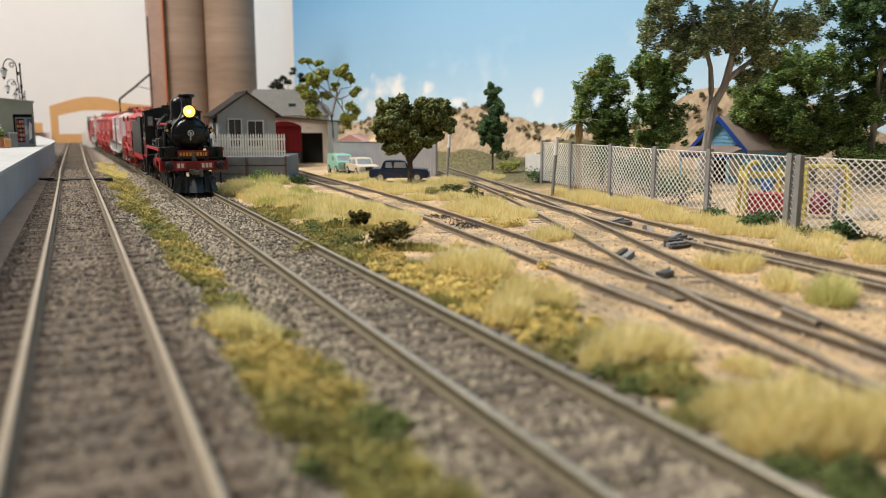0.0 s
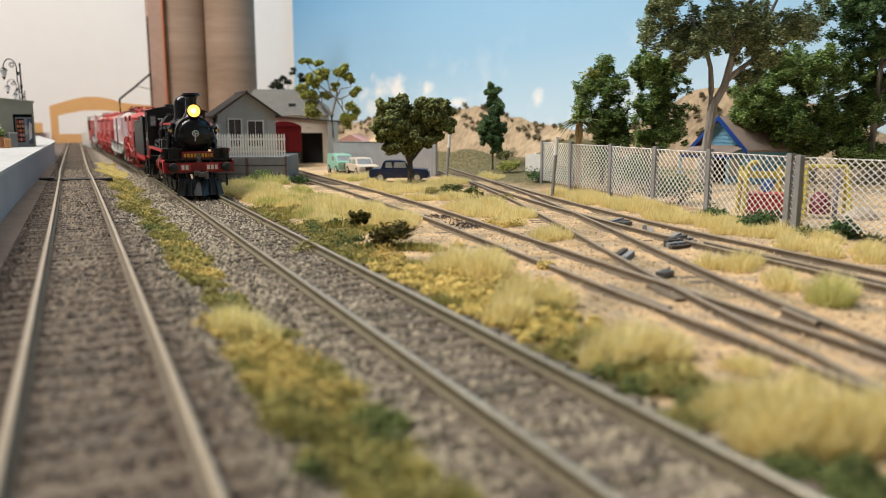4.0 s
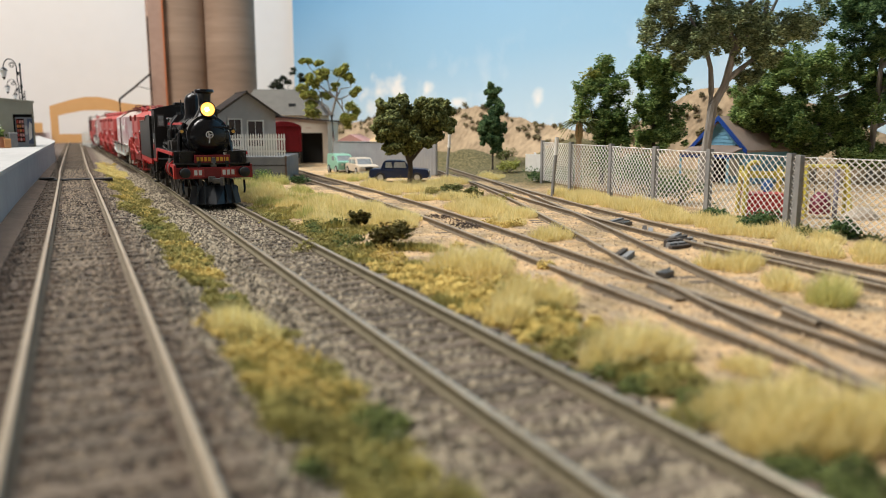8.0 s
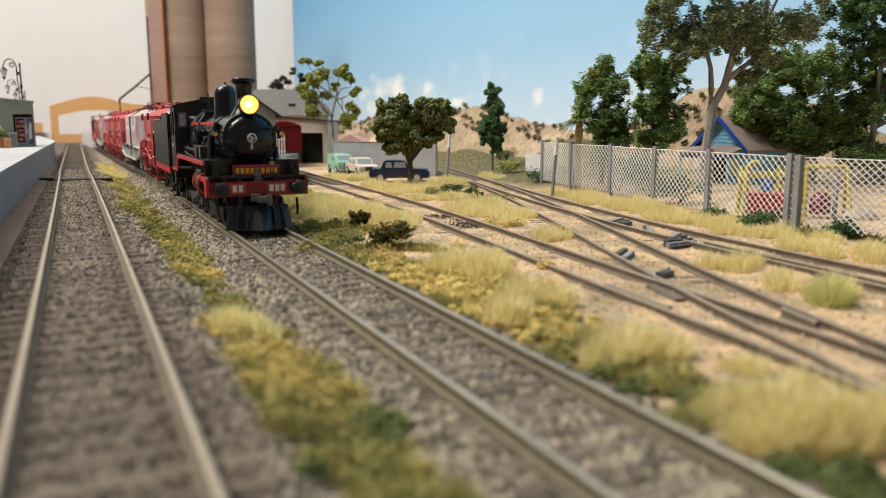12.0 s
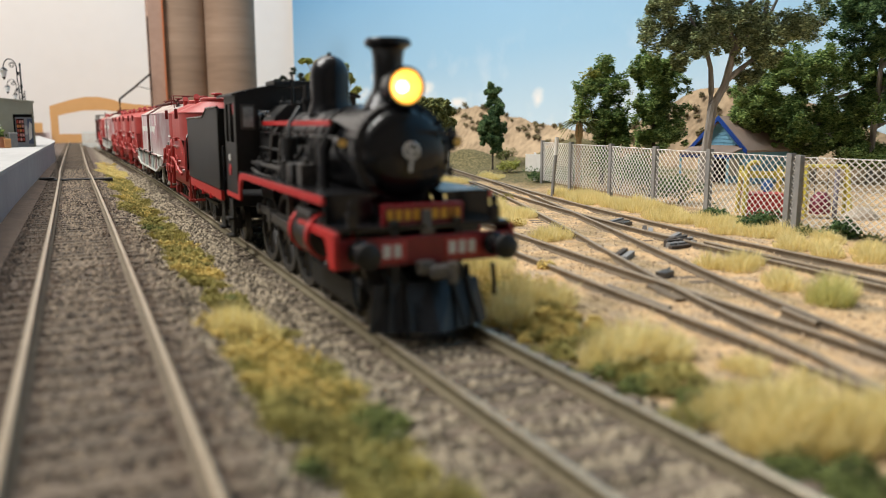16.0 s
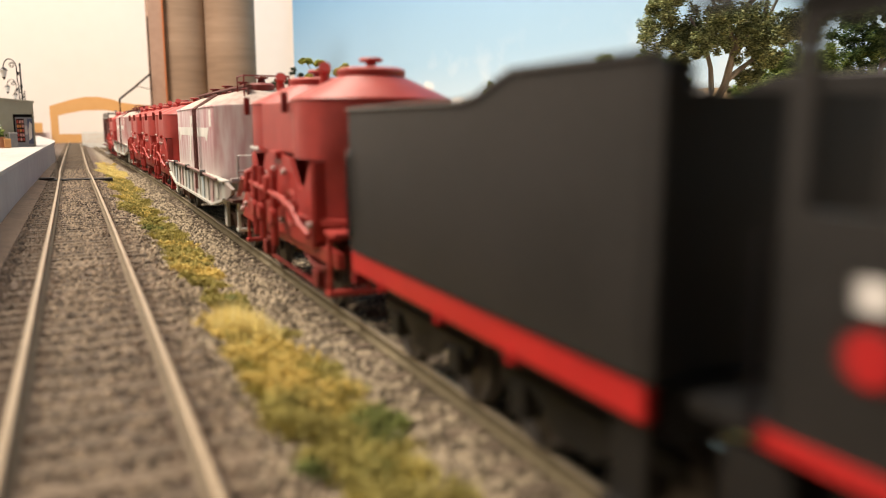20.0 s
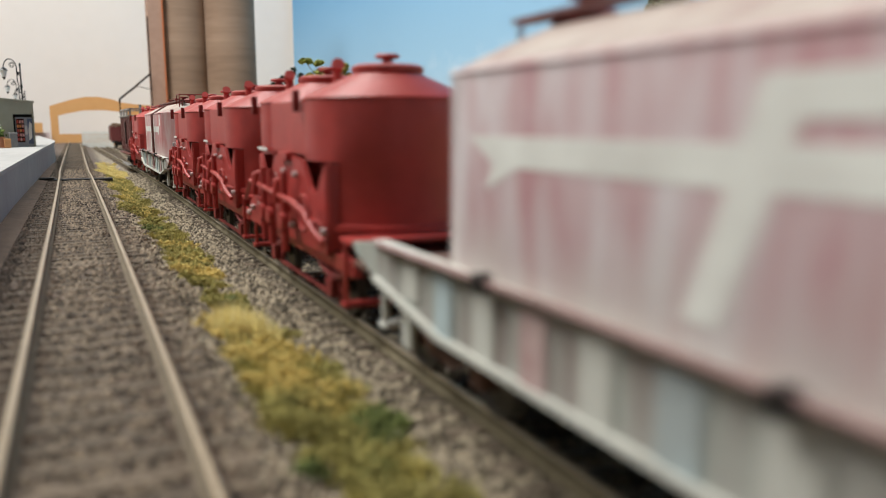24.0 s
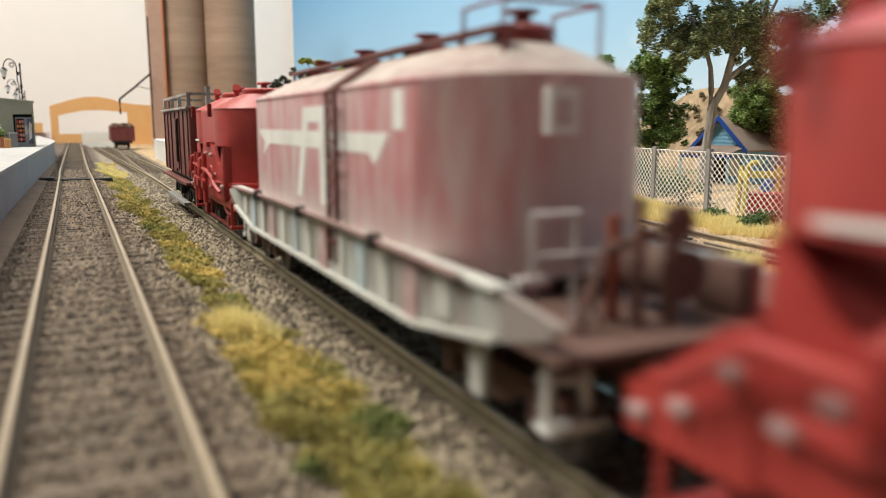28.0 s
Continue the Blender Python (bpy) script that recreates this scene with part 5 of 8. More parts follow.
def grey_hopper(s_mid, label, paint):
    """A long bogie cement hopper, faded pink and grey with dust."""
    g = vehicle("bogie_hopper_wagon", s_mid, 55, label, "wagon", "weathered bogie hoppers")
    L, R = 57.0, 14.7

    def outline(r, n=12, yend=L):
        pts = []
        for i in range(n + 1):
            a = math.pi * i / n
            pts.append((-r * math.cos(a), -(yend - r) - r * math.sin(a)))
        for i in range(n + 1):
            a = math.pi * i / n
            pts.append((r * math.cos(a), (yend - r) + r * math.sin(a)))
        return pts

    def body(bm):
        last = None
        for z, k in ((19.0, -0.8), (21.0, 0.0), (40.5, 0.0), (40.8, 0.3), (41.2, 0.1)):
            cur = [bm.verts.new((x, y, z)) for x, y in outline(R + k)]
            if last:
                bridge(bm, last, cur)
            else:
                bm.faces.new(cur[::-1])
            last = cur
        bm.faces.new(last)
    bd = part("body", body, paint, g, smooth=True)

    def lower(bm):
        last = None
        for z, k, e in ((12.6, -6.0, -16.0), (16.5, -2.4, -6.0), (20.9, -0.2, -0.4)):
            cur = [bm.verts.new((x, y, z)) for x, y in outline(R + k, 12, L + e)]
            if last:
                bridge(bm, last, cur)
            else:
                bm.faces.new(cur[::-1])
            last = cur
        bm.faces.new(last)
    part("hopper_bottom", lower, M_SKIRT, g, "dust-caked grey hopper bottom", True)

    def roof(bm):
        last = None
        for z, r, e in ((41.1, R, L), (43.5, 10.0, L - 5.5), (45.6, 5.2, L - 11.0), (46.2, 2.5, L - 14)):
            cur = [bm.verts.new((x, y, z)) for x, y in outline(r, 12, e)]
            if last:
                bridge(bm, last, cur)
            else:
                bm.faces.new(cur[::-1])
            last = cur
        bm.faces.new(last)
    part("roof", roof, M_DUST, g, "dusty tan tapered roof", True)
    for y in (-43.0, -14.5, 14.5, 43.0):
        h = part("hatch", lambda bm, y=y: lathe(bm, [(3.6, 44.6), (3.8, 47.0), (3.2, 47.6), (1.2, 47.8), (1.0, 48.8), (2.0, 49.0), (2.0, 49.4), (0.01, 49.6)], 0, y, 18), M_HREDD, g, "rusty roof hatch", True)
    part("roof_walk", lambda bm: (box(bm, -6.2, -3.8, -48, 48, 46.5, 47.0), [tube(bm, [(-5, y, 43.5), (-5, y, 46.6)], 0.3, 5) for y in range(-48, 49, 12)]), M_VAN, g, "brown roof walkway")
    rr = part("roof_rail", lambda bm: tube(bm, [(-6.5, -40, 49.4), (-6.5, -50, 49.4), (6.5, -50, 49.4), (6.5, -40, 49.4)], 0.24, 5), M_HREDD, g, "thin end handrail on the roof")
    for x in (-6.5, 6.5):
        for y in (-50, -40):
            part("rail_post", lambda bm, x=x, y=y: tube(bm, [(x, y, 43.5), (x, y, 49.4)], 0.24, 5), M_HREDD, rr)
    # white band with arrow ends, plain shapes
    for sd in (-1, 1):
        x = sd * (R + 0.03)
        part("marking_band", lambda bm, x=x: (prism(bm, [(-32, 31.4), (-30, 30.4), (-28, 31.8), (32, 31.8), (38, 29.4), (36.5, 32.0), (41.5, 34.6), (-28, 34.6), (-35.5, 34.6)], x - 0.04, x + 0.04, "x")), M_CREAMW, bd, "white band with pointed ends")
        part("marking_bar", lambda bm, x=x: (prism(bm, [(-9.5, 22.8), (-4.4, 22.8), (-4.4, 38.6), (-9.5, 38.6)], x - 0.06, x + 0.06, "x"), prism(bm, [(1.0, 38.6), (5.0, 38.6), (10.5, 23.0), (7.2, 23.0)], x - 0.06, x + 0.06, "x"), prism(bm, [(-4.4, 36.0), (2.0, 36.0), (1.0, 38.6), (-4.4, 38.6)], x - 0.06, x + 0.06, "x")), M_CREAMW, bd, "tall white marking bars")
        part("marking_panel", lambda bm, x=x, sd=sd: (box(bm, x - 0.04, x + 0.04, -40.5, -37.0, 35.0, 40.0)), M_CREAMW, bd, "white panel")
        ld = part("ladder", lambda bm, sd=sd: ([tube(bm, [(sd * 16.0, y, 15), (sd * 16.0, y, 40.5), (sd * 9, y, 45)], 0.45, 6) for y in (-17.0, -13.2)], [cyl(bm, (sd * 16.0, -17.0, z), (sd * 16.0, -13.2, z), 0.3, n=5) for z in range(18, 41, 3)]), M_VAN, g, "brown side ladder")
        sk = part("skirt", lambda bm, sd=sd: prism(bm, [(-74, 17.6), (-66, 15.4), (-46, 12.4), (46, 12.4), (66, 15.4), (74, 17.6), (76, 19.2), (66, 20.4), (-66, 20.4), (-76, 19.2)], sd * 15.2 - 0.5, sd * 15.2 + 0.5, "x"), M_SKIRT, g, "grey-green side skirt")
        for i in range(13):
            y = -54 + i * 9.0
            part("skirt_panel", lambda bm, sd=sd, y=y: box(bm, sd * 15.75 - 0.3, sd * 15.75 + 0.3, y - 2.1, y + 2.1, 12.9 if abs(y) < 47 else 15.2, 20.0, 0.12), (M_SKIRTL, M_PANELP, M_SKIRTL, M_PANELB)[i % 4], sk)
        part("skirt_lip", lambda bm, sd=sd: prism(bm, [(-66, 15.4), (-46, 12.4), (46, 12.4), (66, 15.4), (66, 16.1), (46, 13.1), (-46, 13.1), (-66, 16.1)], sd * 16.0 - 0.5, sd * 16.0 + 0.5, "x"), M_SKIRTL, sk, "pale dusty bottom lip")
        part("top_ledge", lambda bm, sd=sd: box(bm, min(sd * 14.2, sd * 16.4), max(sd * 14.2, sd * 16.4), -66, 66, 20.2, 20.8, 0.15), M_SKIRTL, sk, "pale dusty ledge")
        part("pipe", lambda bm, sd=sd: tube(bm, [(sd * 17.0, -60, 20.8), (sd * 17.0, -20, 21.4), (sd * 17.0, 20, 21.4), (sd * 17.0, 62, 20.8)], 0.42, 8), M_PIPE, g, "dull brown discharge pipe", True)
        for y in (-36, 0, 34):
            part("pipe_valve", lambda bm, sd=sd, y=y: cyl(bm, (sd * 16.4, y, 21.2), (sd * 17.9, y, 21.2), 1.0, n=10), M_MATT, g)
        for e in (-1, 1):
            st = part("end_step", lambda bm, sd=sd, e=e: box(bm, min(sd * 6.6, sd * 13.6), max(sd * 6.6, sd * 13.6), min(e * 69.0, e * 71.4), max(e * 69.0, e * 71.4), 7.6, 8.4, 0.15), M_CREAMW, g, "pale end step")
            part("step_rung", lambda bm, sd=sd, e=e: box(bm, min(sd * 8.4, sd * 13.4), max(sd * 8.4, sd * 13.4), min(e * 69.4, e * 70.8), max(e * 69.4, e * 70.8), 12.2, 12.8, 0.1), M_CREAMW, st)
            for a in (8.4, 12.6):
                part("step_hanger", lambda bm, sd=sd, e=e, a=a: box(bm, min(sd * a, sd * (a + 0.8)), max(sd * a, sd * (a + 0.8)), min(e * 69.8, e * 70.6), max(e * 69.8, e * 70.6), 8.4, 16.4, 0.1), M_CREAMW, st)
            part("frame_bracket", lambda bm, sd=sd, e=e: box(bm, min(sd * 13.6, sd * 14.6), max(sd * 13.6, sd * 14.6), min(e * 57.5, e * 60.5), max(e * 57.5, e * 60.5), 7.8, 15.6, 0.3), M_SKIRTL, g, "pale dusty frame bracket")
    part("marking_panel", boxes((-5.0, -1.2, -57.2, -54.0, 34.6, 39.6)), M_CREAMW, bd, "white panel with a dark bar")
    part("panel_bar", boxes((-4.1, -2.2, -57.35, -57.2, 35.6, 38.4)), M_PANELP, bd)
    for y in (-63.5, 63.5):
        part("end_deck", boxes((-15.6, 15.6, y - 12.5, y + 12.5, 15.6, 16.6), bev=0.3), M_RUST, g, "dusty end platform")
    part("centre_sill", boxes((-5, 5, -76, 76, 11, 15.4)), M_RUST, g)
    for y in (-65.8, ):
        er = part("end_rail", lambda bm, y=y: tube(bm, [(-12, y, 16.6), (-12, y, 27.4), (-7.2, y, 27.4), (-7.2, y, 16.6)], 0.42, 6), M_BOARD, g, "pale end railing")
        part("rail_bar", lambda bm, y=y: (tube(bm, [(-12, y, 23.2), (-5.0, y, 23.2), (-5.0, y, 16.6)], 0.42, 6), box(bm, -14.0, -10.4, y - 0.6, y + 0.6, 20.2, 21.4, 0.2)), M_BOARD, er)
    part("brake_post", lambda bm: cyl(bm, (-3.6, -67, 16.6), (-3.6, -67, 27), 0.7, n=10), mat("orange_rust", (0.26, 0.06, 0.025), (0.16, 0.035, 0.018), 0.85), g, "orange rusted brake post", True)
    part("brake_cylinder", lambda bm: (cyl(bm, (3, -70, 21), (3, -62, 21), 2.6, n=16), box(bm, 0, 1.2, -71, -69.8, 16.6, 28, 0.2), cyl(bm, (-3, -70, 16.6), (-3, -70, 29), 0.6, n=8), box(bm, 8, 11, -72, -66, 16.6, 22, 0.4), tube(bm, [(-10, -70, 16.6), (-6, -69, 24), (2, -69, 26)], 0.6, 6), cyl(bm, (0.6, -71.6, 26.5), (0.6, -71.0, 26.5), 1.8, n=14)), M_RUST, g, "rusty brake gear on the end platform", True)
    bogie(g, -56, 20, M_RUST)
    bogie(g, 56, 20, M_RUST)
    knuckle(g, -76.5, -0.6)
    knuckle(g, 76.5, 0.6)
    return g


M_PIPE = mat("pipe_brown", (0.30, 0.19, 0.18), (0.19, 0.11, 0.10), 0.7, scale=250)
M_RUST = mat("rusty_bogie", (0.15, 0.075, 0.055), (0.08, 0.045, 0.035), 0.85, scale=500, bump=0.2)
M_PANELP = mat("pink_dusted_panel", (0.55, 0.45, 0.43), (0.38, 0.24, 0.23), 0.75, scale=220, contrast=(0.4, 0.6))
M_PANELB = mat("blue_grey_panel", (0.44, 0.54, 0.56), (0.33, 0.37, 0.37), 0.75, scale=220, contrast=(0.4, 0.6))
M_SKIRTL = mat("pale_ribs", (0.56, 0.56, 0.51), (0.42, 0.42, 0.38), 0.7, scale=200)


def guards_van(s_mid):
    g = vehicle("guards_van", s_mid, 26, "brown timber guard's van with an open frame on its roof", "wagon")
    L = 43.0
    bd = part("body", boxes((-14.0, 14.0, -L, L, 16.0, 41.0), bev=0.4), M_VAN, g)
    for sd in (-1, 1):
        for y in (-40, -27, -14, 0, 14, 27, 40):
            part("batten", lambda bm, sd=sd, y=y: box(bm, sd * 14.2 - 0.3, sd * 14.2 + 0.3, y - 0.6, y + 0.6, 16.4, 40.6), M_VAN, bd)
        part("side_door", lambda bm, sd=sd: box(bm, sd * 14.3 - 0.3, sd * 14.3 + 0.3, -9.5, 5.5, 18, 38), M_VAN, bd)
        part("door_bar", lambda bm, sd=sd: (tube(bm, [(sd * 15.0, -12, 21), (sd * 15.0, -12, 37.5)], 0.5, 6), box(bm, sd * 14.8 - 0.4, sd * 14.8 + 0.4, -13.4, -10.6, 35.6, 37.6)), M_MATT, bd)
        part("footboard", lambda bm, sd=sd: box(bm, min(sd * 12.5, sd * 16.0), max(sd * 12.5, sd * 16.0), -L, L, 13.6, 14.6), M_VAN, g)
        part("low_footboard", lambda bm, sd=sd: box(bm, min(sd * 13, sd * 15.6), max(sd * 13, sd * 15.6), -30, 30, 5.2, 6.2), M_POST, g, "grey lower footboard")
    part("end_post", boxes((-1.0, 1.0, -L - 0.6, -L, 16.4, 40), (-13.8, -12.2, -L - 0.6, -L, 16.4, 40), (12.2, 13.8, -L - 0.6, -L, 16.4, 40)), M_VAN, bd)
    part("roof", boxes((-15.2, 15.2, -L - 2, L + 2, 41.0, 42.0), bev=0.3), M_BARK, g, "grey-brown roof edge")
    fr = part("roof_frame", lambda bm: ([box(bm, x - 0.7, x + 0.7, y - 0.7, y + 0.7, 42, 46.2) for x in (-13.5, 13.5) for y in (-40, -13, 13, 40)], [box(bm, x - 0.7, x + 0.7, -41, 41, 46.0, 47.0) for x in (-13.5, 13.5)], [box(bm, -14.2, 14.2, y - 0.7, y + 0.7, 46.0, 47.0) for y in (-40, 40)]), M_BARK, g, "open grey-brown frame over the roof")
    part("stove_pipe", lambda bm: cyl(bm, (-6, -36, 41.5), (-6, -36, 49.5), 1.0, n=10), M_BARK, g, smooth=True)
    part("underframe", boxes((-12, 12, -L, L, 12.0, 16.0)), M_MATT, g)
    bogie(g, -24, 18, M_MATT)
    bogie(g, 24, 18, M_MATT)
    knuckle(g, -L, -0.6)
    knuckle(g, L, 0.6)


locomotive()
tender()
red_hopper(211.8, "bright red two-tank hopper wagon coupled behind the tender")
grey_hopper(332.0, "faded pink and grey bogie hopper wagon caked with dust", M_GREYA)
red_hopper(451.8, "bright red two-tank hopper wagon with a white marking")
red_hopper(533.4, "bright red two-tank hopper wagon with a white marking")
red_hopper(615.2, "bright red two-tank hopper wagon with a white marking")
grey_hopper(735.5, "faded pink bogie hopper wagon with grey-green skirt", M_GREYB)
red_hopper(856.0, "bright red two-tank hopper wagon ahead of the guard's van")
guards_van(942.5)


# ---- platform and what stands on it ----
PLAT = 20.7


def platform():
    edge = [(-23.2, -140), (-23.6, 60), (-24.2, 250), (-23.0, 430), (-21.5, 600), (-20.0, 740), (-21.5, 800), (-27, 870), (-36, 980), (-46, 1120)]

    def f(bm):
        e = spline(edge, 20.0)
        poly = [(-150, -140)] + [tuple(p) for p in e] + [(-150, 1120)]
        prism(bm, poly, 1.0, PLAT - 1.4, "z")
    p = solid("platform", f, M_PLATS, label="long station platform with grey concrete face and pale top", category="platform")

    def g(bm):
        e = spline(edge, 20.0)
        poly = [(-151, -140)] + [(a + 0.7, b) for a, b in e] + [(-151, 1121)]
        prism(bm, poly, PLAT - 1.4, PLAT, "z")
    part("coping", g, M_PLAT, p, "pale grey platform surface")


platform()
solid("dirt_strip", lambda bm: prism(bm, [(-24, 1.0), (-16.6, 1.0), (-17.6, 4.4), (-23.8, 5.4)], -130, 700, "y"), mat("dirt_strip", (0.17, 0.115, 0.08), (0.10, 0.07, 0.05), 0.95, scale=300, bump=0.5, fine=1500), label="brown dirt strip at the foot of the platform", category="dirt")
solid("board_joint", lambda bm: (box(bm, -15, 16, 481.0, 489.2, 3.0, 5.1, 0.3), box(bm, -22, -14, 483.0, 489.4, 3.6, 6.0, 0.4)), M_DARK, label="dark joint between two baseboards across the track", category="joint")


def kiosk():
    g = thing("platform_kiosk", -26.4, 588, PLAT, "khaki green platform building with a vending machine alcove", "building", rz=10)
    part("wall", lambda bm: (box(bm, -75, -12.4, 0, 44, 0, 28.5), box(bm, -12.4, -0.9, 6, 44, 0, 28.5), box(bm, -0.9, 0, 0, 44, 0, 28.5), box(bm, -12.4, -0.9, 0, 6, 21.5, 28.5), prism(bm, [(-75, 28.5), (0, 28.5), (0, 29.0), (-75, 36)], 0, 44, "y")), M_KIOSK, g)
    part("roof", lambda bm: prism(bm, [(-76, 36), (0.8, 29.0), (0.8, 30.2), (-76, 37.2)], -0.8, 45, "y"), M_KIOSK, g, "khaki roof slab")
    # near-black sheet at the back of the recess stands in for its shade
    part("alcove", boxes((-12.3, -1.0, 5.6, 5.9, 0.2, 21.4)), M_DARK, g, "dark sheet for the shade in the alcove")
    vm = thing("vending_machine", -31.6, 588.5, PLAT, "dark vending machine with rows of coloured snacks", "vending machine", rz=10)
    part("cabinet", boxes((-6.0, 4.4, 0.5, 4.6, 0, 19.5), bev=0.2), mat("machine_grey", (0.30, 0.31, 0.33), (0.25, 0.26, 0.28), 0.4), vm)
    part("display", boxes((-5.6, -0.9, 0.35, 0.5, 3, 18.6)), mat("display_dark", (0.05, 0.025, 0.02), None, 0.2), vm)
    part("front_panel", boxes((1.0, 4.0, 0.3, 0.5, 2, 18.6)), mat("panel_blue", (0.10, 0.13, 0.22), (0.07, 0.09, 0.16), 0.3), vm)
    part("keypad", boxes((-0.7, 0.8, 0.3, 0.5, 8, 14)), M_SILVER, vm)
    part("poster", lambda bm: prism(bm, [(1.4, 4), (3.2, 6), (3.6, 15), (2.4, 17), (1.3, 11)], 0.2, 0.3, "y"), M_WHITE, vm)
    rng = random.Random(2)
    cols = [mat("snack_red", (0.50, 0.06, 0.04)), mat("snack_orange", (0.7, 0.25, 0.06)), mat("snack_pink", (0.70, 0.34, 0.30))]
    for i in range(3):
        for j in range(5):
            part("snack", boxes((-5.3 + 1.5 * i, -4.2 + 1.5 * i, 0.2, 0.35, 4 + 2.9 * j, 5.9 + 2.9 * j)), cols[rng.randrange(3)], vm)
    pt = thing("planter", -46.5, 569, PLAT, "terracotta planter box with white-flowered plant", "planter", rz=10)
    part("box", boxes((-4, 3.4, -4, 4, 0, 7), bev=0.3), mat("terracotta", (0.42, 0.19, 0.10), (0.34, 0.15, 0.08), 0.8), pt)
    bits("plant", [(-0.5, 0, 9.5, 4.2)], 160, 0.8, M_LEAF, pt, 11)
    bits("blossom", [(-0.5, 0, 12.0, 3.2)], 22, 0.7, M_WHITE, pt, 12)
    pb = thing("orange_box", -41.5, 565, PLAT, "small orange wooden box on the platform", "box", rz=10)
    part("body", boxes((-1.8, 1.8, -2.5, 2.5, 0, 5.2), bev=0.3), mat("orange_box", (0.62, 0.30, 0.12), (0.52, 0.25, 0.1), 0.7), pb)
    part("lid", boxes((-2.0, 2.0, -2.7, 2.7, 5.2, 5.9), bev=0.2), M_ORANGE, pb)
    bn = thing("litter_bin", -39.0, 580, PLAT, "grey litter bin beside the vending machine", "bin", rz=10)
    part("body", boxes((-2.2, 2.2, -2.4, 2.4, 0, 8.5), bev=0.4), M_POST, bn)
    part("lid", boxes((-2.5, 2.5, -2.7, 2.7, 8.5, 9.6), bev=0.4), M_PLATS, bn)


def bits_arrays(clusters, n, size, rng, shell=0.6, flat=1.0, leaf=False):
    """Small eight-faced clumps, or folded leaves, filling soft balls (x, y, z, radius)."""
    base = np.array([(1, 0, 0), (-1, 0, 0), (0, 1, 0), (0, -1, 0), (0, 0, 1), (0, 0, -1)], float)
    tri = np.array([(0, 2, 4), (2, 1, 4), (1, 3, 4), (3, 0, 4), (2, 0, 5), (1, 2, 5), (3, 1, 5), (0, 3, 5)])
    if leaf:
        base = np.array([(1.2, 0, 0), (0, 0.62, 0.25), (-1.2, 0, 0), (0, -0.62, 0.25)], float)
        tri = np.array([(0, 1, 2), (0, 2, 3)])
    if leaf == "grain":
        base = np.array([(1.1, 0, -0.5), (-0.6, 0.95, -0.5), (-0.6, -0.95, -0.5), (0, 0, 1.1)], float)
        tri = np.array([(0, 1, 2), (0, 3, 1), (1, 3, 2), (2, 3, 0)])
    nb = len(base)
    pos = []
    for x, y, z, r in clusters:
        d = rng.normal(size=(n, 3))
        d /= np.linalg.norm(d, axis=1)[:, None]
        rad = r * (rng.rand(n) ** (1 - shell)) * (0.75 + 0.5 * rng.rand(n))
        p = d * rad[:, None]
        p[:, 2] *= flat
        pos.append(p + (x, y, z))
    pos = np.concatenate(pos)
    m = len(pos)
    sc = size * (0.5 + rng.rand(m))[:, None, None] * (0.45 + 0.9 * rng.rand(m, nb, 1))
    a = rng.rand(m) * 6.283
    b = rng.rand(m) * 6.283
    ca, sa, cb, sb = np.cos(a), np.sin(a), np.cos(b), np.sin(b)
    rot = np.zeros((m, 3, 3))
    rot[:, 0, 0], rot[:, 0, 1], rot[:, 1, 0], rot[:, 1, 1], rot[:, 2, 2] = ca, -sa, sa, ca, 1
    rx = np.zeros((m, 3, 3))
    rx[:, 0, 0], rx[:, 1, 1], rx[:, 1, 2], rx[:, 2, 1], rx[:, 2, 2] = 1, cb, -sb, sb, cb
    v = np.einsum("mij,mkj->mki", rot @ rx, base[None] * sc) + pos[:, None]
    f = tri[None] + (np.arange(m) * nb)[:, None, None]
    return v.reshape(-1, 3), f.reshape(-1, 3)


def bits(name, clusters, n, size, material, parent, seed, shell=0.6, flat=1.0, leaf=False):
    v, f = bits_arrays(clusters, n, size, np.random.RandomState(seed), shell, flat, leaf)
    return from_arrays(name, v, f, material, parent)


kiosk()


